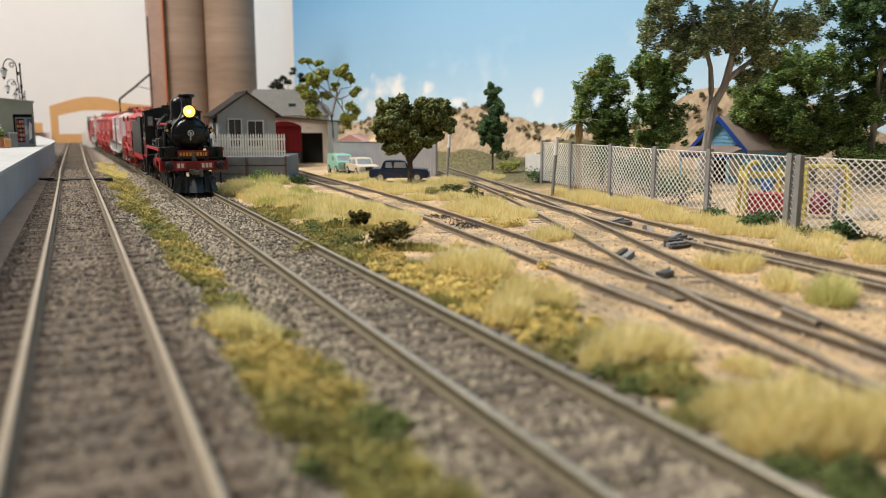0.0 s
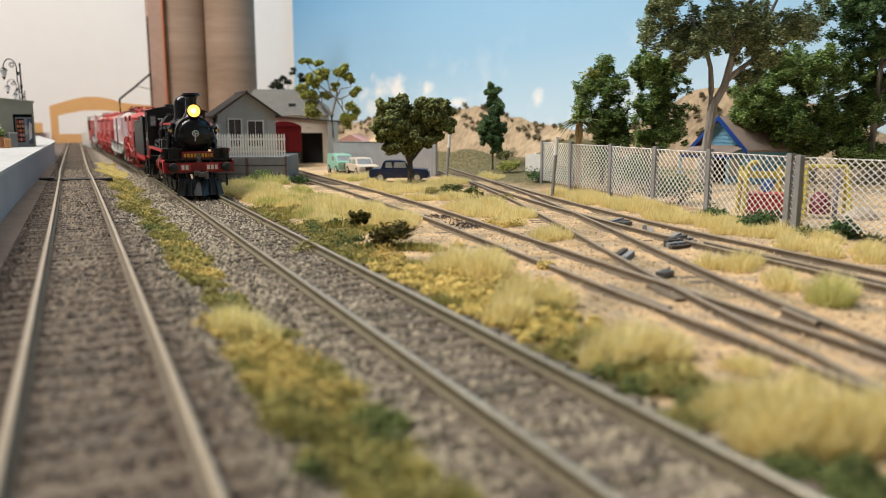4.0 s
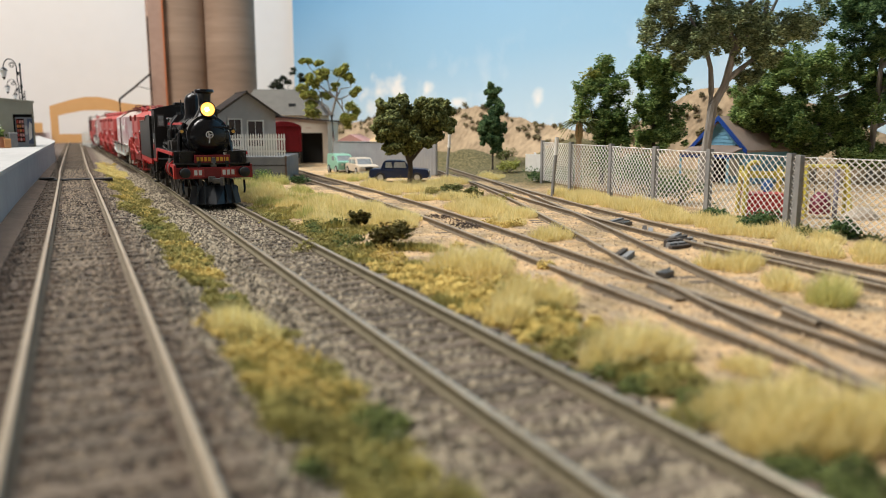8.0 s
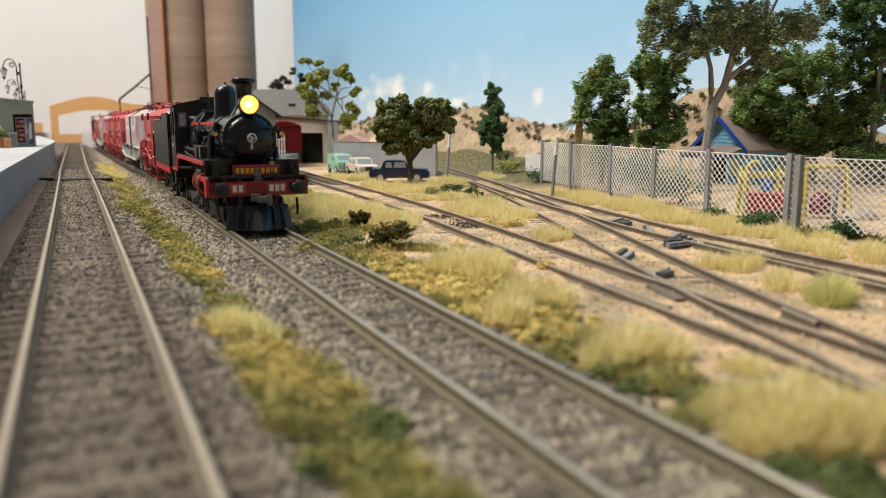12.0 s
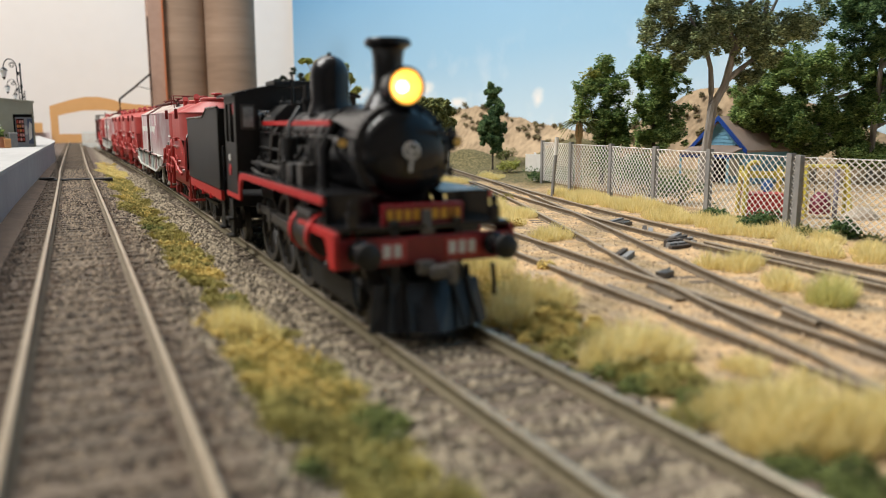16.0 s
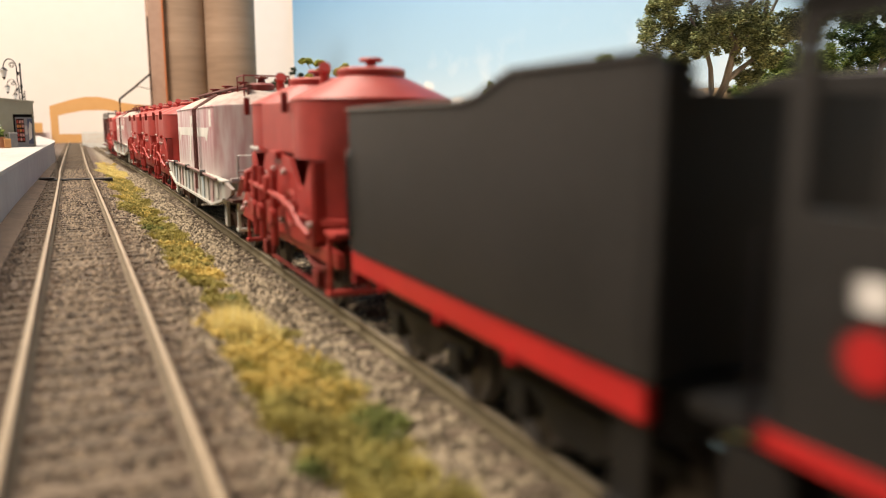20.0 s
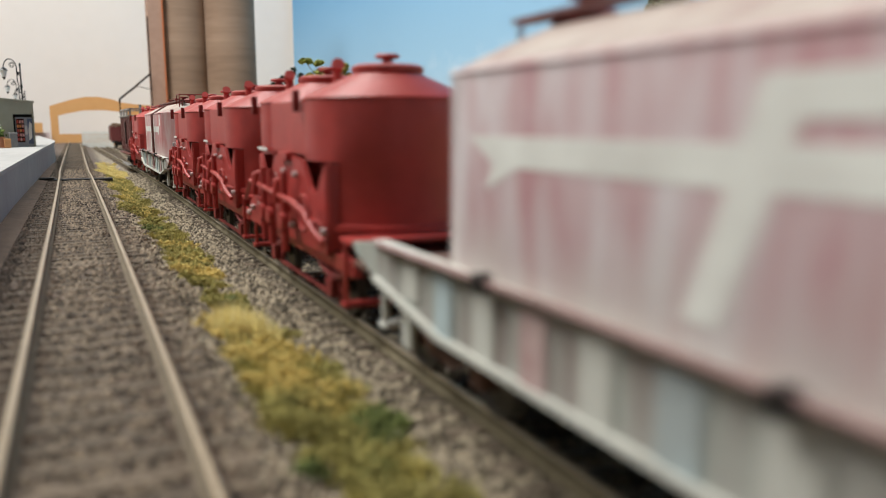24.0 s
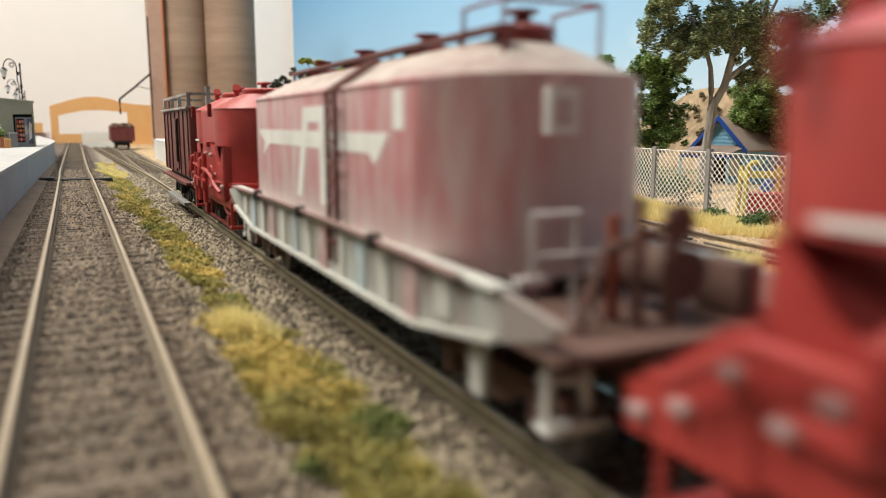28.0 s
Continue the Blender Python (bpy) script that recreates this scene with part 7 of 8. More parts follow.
def blue_hut():
    g = thing("blue_cabin", 318.5, 336, 2.0, "light blue weatherboard cabin with dark blue trim", "cabin", rz=-84)
    W, D, E, A = 30.0, 40.0, 22.0, 37.0
    lb = mat("sky_blue_paint", (0.24, 0.55, 0.78), (0.21, 0.49, 0.71), 0.6, scale=200)
    db = mat("deep_blue_paint", (0.012, 0.07, 0.36), (0.01, 0.055, 0.30), 0.5, scale=200)
    part("wall", lambda bm: prism(bm, [(0, 0), (W, 0), (W, E), (W / 2, A - 0.6), (0, E)], 0.4, D, "y"), lb, g)
    for i in range(17):
        z = 0.6 + i * 2.1
        a, b = (0.0, W) if z < E else (W / 2 * (z - E) / (A - E) + 0.6, W - W / 2 * (z - E) / (A - E) - 0.6)
        if b - a > 2:
            part("weatherboard", lambda bm, z=z, a=a, b=b: prism(bm, [(0.4, z), (0.4, z + 1.9), (0.15, z + 1.9), (-0.2, z)], a, b, "x"), lb, g)
    roofm = mat("tan_roof", (0.36, 0.27, 0.22), (0.30, 0.225, 0.18), 0.8, scale=200)
    part("roof_slope", lambda bm: prism(bm, [(-4, E - 3.2), (W / 2, A), (W / 2, A + 1.1), (-4, E - 2.0)], -3, D + 3, "y"), roofm, g, "faded tan roof")
    part("roof_slope", lambda bm: prism(bm, [(W / 2, A), (W + 4, E - 3.2), (W + 4, E - 2.0), (W / 2, A + 1.1)], -3, D + 3, "y"), roofm, g, "faded tan roof")
    part("barge_board", lambda bm: (prism(bm, [(-4.4, E - 4.4), (W / 2, A - 1.4), (W / 2, A + 1.3), (-4.4, E - 1.6)], -3.8, -3.0, "y"), prism(bm, [(W / 2, A - 1.4), (W + 4.4, E - 4.4), (W + 4.4, E - 1.6), (W / 2, A + 1.3)], -3.8, -3.0, "y")), db, g, "deep blue barge board")
    part("porch_roof", lambda bm: prism(bm, [(-14, 17.5), (-0.2, 21.5), (-0.2, 22.3), (-14, 18.3)], -2, W + 2, "x"), roofm, g, "tan porch roof")
    part("porch_beam", boxes((-2, W + 2, -13.8, -12.8, 15.6, 17.4)), db, g, "deep blue porch beam")
    for x in (-1.5, W / 2, W + 0.5):
        part("porch_post", boxes((x, x + 0.9, -13.8, -12.9, -1.5, 16)), lb, g)
    part("door", boxes((W / 2 - 4, W / 2 + 4, -0.6, -0.1, 0, 17)), M_DARK, g)
    part("window", boxes((2.5, 9, -0.6, -0.1, 6, 15), (W - 9, W - 2.5, -0.6, -0.1, 6, 15)), M_WHITE, g)
    bn = thing("wall_panel", 292, 360, 2.0, "tan noticeboard with a white panel beside the cabin", "board", rz=-75)
    part("board", boxes((-10, 10, 0, 1, 4, 20)), mat("tan_panel", (0.52, 0.36, 0.22)), bn)
    part("panel", boxes((-6, 5, -0.3, 0, 9, 16)), M_WHITE, bn)
    part("leg", boxes((-9, -8, 0, 1, -2, 4), (8, 9, 0, 1, -2, 4)), M_POST, bn)


blue_hut()


def playground():
    yl = mat("play_yellow", (0.56, 0.46, 0.08), (0.48, 0.39, 0.06), 0.4)
    rd = mat("play_red", (0.50, 0.05, 0.05), (0.43, 0.04, 0.04), 0.4)
    bl = mat("play_blue", (0.08, 0.20, 0.55), (0.06, 0.16, 0.45), 0.4)
    x, y = 236, 214
    g = thing("climbing_frame", x, y, float(ground_z(x, y)) - 1.5, "yellow and red plastic climbing frame behind the fence", "play frame", rz=-35)
    for u, v in ((-7, -5), (7, -5), (-7, 6), (7, 6)):
        part("post", lambda bm, u=u, v=v: tube(bm, [(u * 1.1, v * 1.1, -0.5), (u, v, 20.5)], 1.0, 8), yl, g, smooth=True)
    part("red_panel", boxes((-7, 7, -5.8, -5.0, 1.0, 9.5), bev=0.2), rd, g, "red lower panel")
    part("yellow_rail", boxes((-7.5, 7.5, -5.8, -4.8, 16.5, 18.5), (-7.8, -6.6, -5, 6, 16.5, 18.5), (6.6, 7.8, -5, 6, 16.5, 18.5), (-7.5, 7.5, 5.2, 6.2, 16.5, 18.5), bev=0.2), yl, g, "yellow top rail")
    part("deck", boxes((-7, 7, -5, 6, 9.5, 10.5)), rd, g)
    part("steering_wheel", lambda bm: lathe(bm, [(1.6, -6.6), (2.3, -6.4), (2.3, -6.0), (1.6, -5.9)], 0, 0, 16, "y", 13.5), bl, g, "blue play wheel", True)
    part("arch", lambda bm: tube(bm, [(-7, -5, 20)] + [(-7 + 2.6 * (1 - math.cos(a)), -5, 20 + 2.4 * math.sin(a)) for a in (0.5, 1.0, 1.57, 2.2)], 0.9, 8), yl, g, smooth=True)
    x, y = 250, 199
    w = thing("play_swing", x, y, float(ground_z(x, y)), "yellow A-frame swing with a dark red seat", "swing", rz=-35)
    for u, v in ((-6, -4), (-6, 4), (8, -4), (8, 4)):
        part("leg", lambda bm, u=u, v=v: tube(bm, [(u * 1.15, v, -0.4), (u, v * 0.15, 19)], 0.8, 8), yl, w, smooth=True)
    part("top_bar", lambda bm: tube(bm, [(-6, 0, 19), (8, 0, 19)], 0.9, 8), yl, w, smooth=True)
    part("seat", lambda bm: lathe(bm, [(0.01, 1.2), (3.6, 1.8), (3.8, 4.5), (3.4, 7.6), (1.6, 9.6), (0.01, 10.0)], -1.0, -2.0, 16), mat("seat_maroon", (0.20, 0.02, 0.045), (0.15, 0.015, 0.035), 0.4), w, "dark red tub seat", True)
    part("chain", lambda bm: [tube(bm, [(u, 0, 19), (u * 0.8 - 0.4, -2, 9)], 0.2, 5) for u in (-3.6, 1.8)], M_STEEL, w)
    part("pole", lambda bm: cyl(bm, (4.5, -1, -0.4), (4.5, -1, 18), 0.9, n=8), mat("lilac_pole", (0.30, 0.28, 0.36)), w, smooth=True)
    x, y = 257, 188
    r = thing("boulder", x, y, float(ground_z(x, y)) - 0.5, "pale rounded boulder lying on sand behind the fence", "rock", rz=-30)
    def rock(bm):
        bmesh.ops.create_icosphere(bm, subdivisions=3, radius=1.0)
        for v in bm.verts:
            k = 1 + 0.22 * noise.noise(v.co * 2.1)
            v.co = Vector((v.co.x * 6.5 * k, v.co.y * 3.6 * k, max(-0.2, v.co.z) * 5.0 * k))
    part("rock", rock, mat("pale_rock", (0.52, 0.44, 0.35), (0.36, 0.30, 0.23), 0.9, scale=300, bump=0.4), r, smooth=True)
    # sign and poles along the yard
    sg = thing("yard_sign", 252, 405, 0.5, "blank white notice board on two posts", "sign", rz=-62)
    part("panel", boxes((-6, 5, -0.4, 0.4, 6.5, 17), bev=0.1), M_WHITE, sg)
    for xx in (-0.6, 4.2):
        part("post", boxes((xx, xx + 1.2, 0.4, 1.3, -1, 18)), M_WHITE, sg)
    for x, y, h in ((225, 470, 29), (208, 315, 29)):
        p = thing("white_pole", x, y, float(ground_z(x, y)) - 0.4, "slim weathered white timber pole", "pole", "yard poles", rz=-20)
        part("shaft", lambda bm: tube(bm, [(-1.2, 0, 0), (-0.4, 0, h * 0.5), (0.2, 0, h * 0.72)], 0.85, 8), M_POST, p, smooth=True)
        part("white_top", lambda bm: tube(bm, [(0.2, 0, h * 0.7), (0.5, 0, h)], 1.0, 8), M_WHITE, p, "chipped white top", True)


playground()


# ---- trees ----
def limb_points(p, q, rng, wob):
    p, q = np.array(p, float), np.array(q, float)
    out = []
    for k in (0, 0.35, 0.7, 1.0):
        j = p + (q - p) * k
        if 0 < k < 1:
            j = j + rng.normal(size=3) * wob
        out.append(tuple(j))
    return out


def tree(name, x, y, label, trunk, clusters, n, size, leaf, bark, seed, limbs=8, base_r=1.6, wob=1.0, shell=0.6, z=None, flat=0.9, foam=0.0):
    """trunk: points from the foot up; clusters: balls of foliage (across, deep, up, radius), split into ragged smaller clumps."""
    rng = np.random.RandomState(seed)
    g = thing(name, x, y, float(ground_z(x, y)) - 0.4 if z is None else z, label, "tree", rz=-25)
    part("trunk", lambda bm: tube(bm, trunk, base_r, 8, base_r * 0.55), bark, g, smooth=True)
    top = trunk[-1]
    small = []
    for cx, cy, cz, r in clusters:
        k = max(4, int(r * 0.8))
        for i in range(k):
            d = rng.normal(size=3)
            d /= np.linalg.norm(d)
            small.append((cx + d[0] * r * 0.62, cy + d[1] * r * 0.62, cz + d[2] * r * 0.58, r * rng.uniform(0.32, 0.56)))

    order = sorted(clusters, key=lambda c: -c[3])[:limbs]
    for c in order:
        start = trunk[-1] if rng.rand() < 0.6 else trunk[-2]
        pts = limb_points(start, (c[0], c[1], c[2]), rng, wob)
        part("limb", lambda bm, pts=pts: tube(bm, pts, base_r * 0.5, 6, base_r * 0.16), bark, g, smooth=True)
    if foam:
        # dense foam: many small grains packed on the skins of the clumps
        bits("crown", small, int(n * 1.25), foam * 1.12, leaf, g, seed + 50, 0.86, flat, "grain")
    else:
        bits("crown", small, int(n * 2.1), size * 0.88, leaf, g, seed + 50, shell, flat, True)
    return g


def balls(rng_seed, ellipsoids):
    """Clusters filling ellipsoids (across, up, half width, half height, count, radius)."""
    rng = np.random.RandomState(rng_seed)
    out = []
    for cx, cz, rx, rz, k, r in ellipsoids:
        for i in range(k):
            d = rng.normal(size=3)
            d = d / np.linalg.norm(d) * (rng.rand() ** 0.45)
            out.append((cx + d[0] * rx, d[1] * rx * 0.8, cz + d[2] * rz, r * rng.uniform(0.75, 1.2)))
    return out


tree("shade_tree", 167, 400, "small round-headed olive green tree beside the cars", [(0, 0, -1), (0.3, 0, 6), (0.6, 0, 11), (0.8, 0, 15)],
     balls(1, [(-9, 36, 9.2, 14.5, 38, 4.8), (14, 37, 8.8, 13.5, 34, 4.8), (2, 25, 11, 6, 18, 4.6), (2.5, 36, 5, 9, 12, 4.6)]), 92, 0.78, M_LEAFO, M_BARKD, 1, limbs=7, base_r=1.7, foam=0.72)
tree("cypress_tree", 278, 505, "narrow dark green tree with a ragged outline", [(0, 0, -1), (0, 0, 12), (0.3, 0, 30)],
     balls(2, [(0, 58, 4, 7, 8, 4.2), (2, 46, 7, 7, 12, 4.4), (0, 32, 9, 9, 20, 4.8), (1, 20, 8, 6, 14, 4.6), (-8, 30, 3, 3, 3, 3.8)]), 74, 0.85, M_LEAFD, M_BARKD, 2, limbs=5, base_r=1.0, foam=0.6)
tree("wattle_tree", 206, 666, "open yellow-green tree with separate clumps of leaves", [(0, 0, -1), (-1, 0, 22), (-2, 0, 44), (2, 0, 58)],
     [(-24, 0, 90, 5.5), (-19, 2, 74, 8), (-10, 0, 78, 8.5), (-22, 0, 60, 8), (-17, 0, 49, 9.5), (-8, 0, 63, 6.5), (9, 0, 82, 8), (16, 0, 77, 6), (3, 0, 68, 5), (21, 0, 63, 6.5), (14, 0, 46, 9.5), (9, 0, 38, 7.5), (-28, 0, 68, 5.5), (-12, 2, 87, 5)],
     150, 1.15, M_LEAFY, M_BARK, 3, limbs=12, base_r=1.5, wob=2.0)
tree("dark_far_tree", 228, 925, "dark green tree showing over the shed roof", [(0, 0, -1), (0, 0, 40), (-2, 0, 66)],
     [(-10, 0, 84, 7), (-4, 0, 88, 6), (-16, 0, 82, 5), (3, 0, 84, 6), (8, 0, 98, 5), (19, 0, 91, 7), (-8, 0, 78, 6)], 50, 1.3, mat("leaf_shade", (0.06, 0.075, 0.04), (0.02, 0.028, 0.015), 0.8, scale=260, island=0.5), M_BARKD, 4, limbs=6, base_r=1.6)
broad = tree("broad_tree", 266, 356, "full green tree with yellowing leaves behind the fence", [(0, 0, -1), (0.4, 0, 14), (0.5, 0, 30)],
     balls(5, [(-1, 57, 12, 11, 24, 5.6), (0, 41, 15, 15, 34, 6.0), (3, 27, 13, 8, 18, 5.6)]), 62, 0.68, M_LEAF, M_BARKD, 5, limbs=6)
tree("broad_tree", 277.5, 326.5, "ragged dark green tree behind the fence", [(0, 0, -1), (0.4, 0, 16), (-0.5, 0, 32)],
     balls(6, [(-4, 63, 12, 8, 18, 5.2), (6, 54, 13, 12, 24, 5.6), (0, 39, 15, 13, 30, 6.0), (3, 27, 14, 8, 18, 5.6)]), 60, 0.68, M_LEAF, M_BARKD, 6, limbs=6)


bits("yellowing_foliage", balls(55, [(-13, 46, 5, 13, 12, 4.0), (-8, 60, 5, 5, 6, 3.4)]), 90, 0.66, M_LEAFY, broad, 56, 0.6, 0.9, True)["label"] = "yellowing outer leaves"


def big_gum():
    g = tree("gum_tree", 277.4, 289.6, "tall pale-barked gum tree with olive grey crown", [(-0.5, 0, -1), (0.4, 0, 12), (1.4, 0, 24), (3.6, 0, 42.5), (8.6, 0, 52), (12.5, 0, 70), (16, 0, 88)],
             balls(7, [(-25, 80, 12, 11, 18, 6.4), (-10, 72, 12, 8, 18, 6), (4, 82, 16, 15, 24, 6.6), (22, 78, 16, 13, 24, 6.6), (40, 84, 15, 14, 18, 6.6), (-12, 98, 20, 10, 16, 6.6), (18, 106, 26, 12, 20, 7), (27, 65, 9, 6, 10, 5), (21, 54, 6, 6, 6, 4.4), (-13, 63, 5, 4, 3, 4)]),
             62, 0.62, M_LEAFG, M_BARK, 7, limbs=4, base_r=2.7, wob=3.0)
    part("second_stem", lambda bm: tube(bm, [(2.4, 0.5, 30), (2.6, 1, 40), (2.5, 1, 50), (1.8, 1.2, 60), (-1.0, 1, 69), (-5, 0, 76), (-10, 0, 84)], 1.7, 8, 0.7), M_BARK, g, smooth=True)
    part("fork", lambda bm: tube(bm, [(10, 0, 55), (15, -1, 59.5), (21, -1, 64), (30, 0, 73)], 1.5, 8, 0.6), M_BARK, g, smooth=True)
    part("fork", lambda bm: tube(bm, [(12, 0, 66), (20, 1, 76), (29, 1, 86), (33, 0, 96)], 1.3, 8, 0.5), M_BARK, g, smooth=True)
    part("fork", lambda bm: tube(bm, [(-1.5, 1, 70), (-2, 0, 80), (2, 0, 90)], 0.9, 8, 0.4), M_BARK, g, smooth=True)


big_gum()
tree("leafy_tree", 352, 306, "massive dark green leafy tree behind the playground", [(16, 0, -1), (17, 0, 20), (18, 0, 40)],
     balls(8, [(-14, 44, 14, 10, 24, 6.8), (-19, 34, 10, 8, 14, 6), (6, 38, 20, 14, 32, 7.4), (8, 60, 24, 14, 34, 7.4), (34, 34, 20, 15, 32, 7.4), (44, 56, 18, 18, 28, 7.4), (10, 26, 24, 6, 18, 6), (34, 17, 28, 8, 26, 6.6)]),
     74, 0.72, M_LEAF, M_BARK, 8, limbs=10, base_r=2.2)
tree("leafy_tree", 384, 286, "tall dark green tree at the foot of the sky board", [(8, 0, -1), (8, 0, 30), (9, 0, 62)],
     balls(9, [(-8, 94, 15, 15, 20, 7.4), (16, 104, 18, 14, 22, 7.6), (40, 92, 20, 22, 32, 7.8), (24, 76, 22, 10, 18, 7), (46, 60, 16, 16, 20, 7.4), (0, 76, 12, 8, 10, 6.4), (30, 44, 22, 14, 20, 7)]),
     68, 0.76, M_LEAFD, M_BARK, 9, limbs=10, base_r=2.2)


def palm(x, y, h):
    g = thing("palm_tree", x, y, float(ground_z(x, y)) - 0.5, "short palm with drooping fronds and a tan skirt", "tree", rz=-25)
    part("trunk", lambda bm: lathe(bm, [(2.0, 0), (1.5, 3), (1.5, h - 10), (2.2, h - 7), (1.8, h - 2), (0.8, h)], n=12), mat("palm_skirt", (0.50, 0.34, 0.17), (0.33, 0.21, 0.10), 0.9, scale=500, bump=0.5), g, smooth=True)
    rng = random.Random(4)
    for i in range(26):
        a = 2 * math.pi * i / 26 + rng.uniform(-0.15, 0.15)
        up = rng.uniform(0.0, 1.0)

        def frond(bm, a=a, up=up):
            L = rng.uniform(10, 13)
            pts = [Vector((math.cos(a) * L * k, math.sin(a) * L * k, h - 0.5 + up * 7 * k - (4 + 4 * (1 - up)) * k * k * 1.4)) for k in (0, 0.25, 0.5, 0.75, 1.0)]
            tube(bm, pts, 0.22, 4, 0.08)
            side = Vector((-math.sin(a), math.cos(a), 0))
            for j in range(1, 14):
                k = j / 14
                p = pts[0].lerp(pts[-1], k)
                m = int(k * 4)
                p = pts[m].lerp(pts[min(m + 1, 4)], k * 4 - m)
                w = 3.0 * math.sin(math.pi * (0.15 + 0.8 * k))
                for s in (-1, 1):
                    q = p + side * s * w + Vector((math.cos(a), math.sin(a), -0.5)) * 0.9
                    t = Vector((math.cos(a), math.sin(a), 0)) * 0.45
                    v = [bm.verts.new(p - t), bm.verts.new(p + t), bm.verts.new(q)]
                    bm.faces.new(v)
        part("frond", frond, M_LEAFO, g)


palm(241, 343, 37)


# ---- shrubs ----
def shrub(x, y, r, h, leaf, seed, label):
    g = thing("shrub", x, y, float(ground_z(x, y)) - 0.3, label, "shrub", rz=-25)
    rng = np.random.RandomState(seed)
    part("stem", lambda bm: [tube(bm, [(0, 0, 0), (rng.uniform(-r, r) * 0.5, rng.uniform(-r, r) * 0.5, h * 0.6)], 0.35, 5, 0.15) for i in range(4)], M_BARKD, g)
    cl = [(rng.uniform(-r, r) * 0.7, rng.uniform(-r, r) * 0.5, h * rng.uniform(0.3, 0.8), r * rng.uniform(0.3, 0.5)) for i in range(12)]
    bits("foliage", cl, int(60 + 9 * r), 0.5, leaf, g, seed + 3, 0.5, 0.8, True)


for x, y, r, h, leaf, seed, label in (
        (77, 200, 7.2, 8.5, M_FOAMD, 21, "low dark olive shrub in straw grass"),
        (83, 242, 3.6, 7.0, M_FOAMD, 22, "small upright dark shrub in straw grass"),
        (97, 468, 9, 9, M_LEAF, 23, "green shrub at the foot of the plinth"),
        (82, 462, 5, 5, M_LEAFD, 24, "small dark green shrub by the plinth"),
        (118, 452, 6, 6, M_LEAFD, 25, "dark green shrub beside the plinth corner"),
        (248, 392, 11, 8, M_LEAFD, 26, "dark green shrub by the wire fence end"),
        (258, 376, 9, 9, M_LEAFD, 27, "dark green shrub behind the wire fence"),
        (252, 322, 20, 24, M_LEAFD, 28, "thick dark shrub behind the wire fence"),
        (247, 292, 18, 18, M_LEAFD, 29, "thick dark shrub behind the wire fence"),
        (240, 264, 14, 13, M_LEAFD, 30, "low dark shrub behind the wire fence"),
        (213, 212, 6.5, 4.5, M_LEAFD, 31, "low dark shrub under the wire fence"),
        (208, 190, 7.5, 6.5, M_LEAFD, 32, "dark green shrub at the fence foot"),
        (211, 160, 7, 5.5, M_LEAFD, 33, "dark green shrub at the fence foot"),
        (212, 138, 7, 6, M_LEAFD, 34, "dark green shrub at the fence foot"),
        (163, 338, 6, 6.5, M_LEAFO, 35, "olive shrub on the grass between the yard tracks"),
        (171, 330, 5, 5.5, M_LEAFO, 36, "olive shrub on the grass between the yard tracks"),
        (272, 470, 9, 9, M_LEAFY, 37, "yellow-green shrub at the foot of a bank"),
        (290, 440, 9, 8, M_LEAFO, 38, "olive shrub at the foot of a bank"),
        (312, 545, 10, 9, M_LEAFO, 39, "olive shrub on a grassy bank")):
    shrub(x, y, r, h, leaf, seed, label)


def hill_trees():
    """Small dry trees dotted over the hills, joined."""
    rng = np.random.RandomState(15)
    cl = []
    for i in range(230):
        y = rng.uniform(300, 1500)
        k = rng.uniform(0.35, 1.0)
        x = 396 + 35 * k - 1
        top = np.interp(y, [300, 340, 390, 430, 470, 540, 604, 663, 771, 827, 900, 1045, 1281, 1680], [30, 44, 57, 64, 60, 34, 28, 34, 49, 59, 52, 52, 40, 30])
        z = 1 + (top - 1) * (k ** 0.85) + 1
        r = rng.uniform(1.6, 4.2)
        cl += [(x - 1 + rng.uniform(-1, 1), y + rng.uniform(-r, r), z + r * rng.uniform(0.2, 0.9), r * 0.6) for j in range(3)]
    ob = bits("hill_trees", cl, 22, 0.85, mat("dry_bush", (0.20, 0.16, 0.075), (0.09, 0.075, 0.035), 0.9, scale=200, island=0.6), None, 16, leaf="grain")
    tagged(ob, "small dull olive trees dotted over the dry hills", "trees", kind="stuff")


hill_trees()


# ---- grass ----
def blades_arrays(cx, cy, rad, n, length, rng, lean=0.5, width=0.2):
    a, r = rng.rand(n) * 6.283, np.sqrt(rng.rand(n)) * rad
    x, y = cx + np.cos(a) * r, cy + np.sin(a) * r * 0.9
    z = ground_z(x, y) - 0.2
    out = lean * (r / max(rad, 0.1)) * rng.uniform(0.4, 1.3, n)
    b = a + rng.normal(size=n) * 0.7
    dx, dy = np.cos(b) * out + rng.normal(size=n) * 0.16, np.sin(b) * out + rng.normal(size=n) * 0.16
    L = length * (0.55 + 0.6 * rng.rand(n)) * (1 - 0.62 * (r / max(rad, 0.1)) ** 2)
    w = width * (0.7 + 0.6 * rng.rand(n))
    t = rng.rand(n) * 6.283
    wx, wy = np.cos(t) * w, np.sin(t) * w
    v = np.zeros((n, 5, 3))
    v[:, 0] = np.stack([x - wx, y - wy, z], 1)
    v[:, 1] = np.stack([x + wx, y + wy, z], 1)
    mx, my, mz = x + dx * L * 0.4, y + dy * L * 0.4, z + L * 0.6
    v[:, 2] = np.stack([mx - wx * 0.8, my - wy * 0.8, mz], 1)
    v[:, 3] = np.stack([mx + wx * 0.8, my + wy * 0.8, mz], 1)
    v[:, 4] = np.stack([x + dx * L, y + dy * L, z + L * 0.98], 1)
    return v


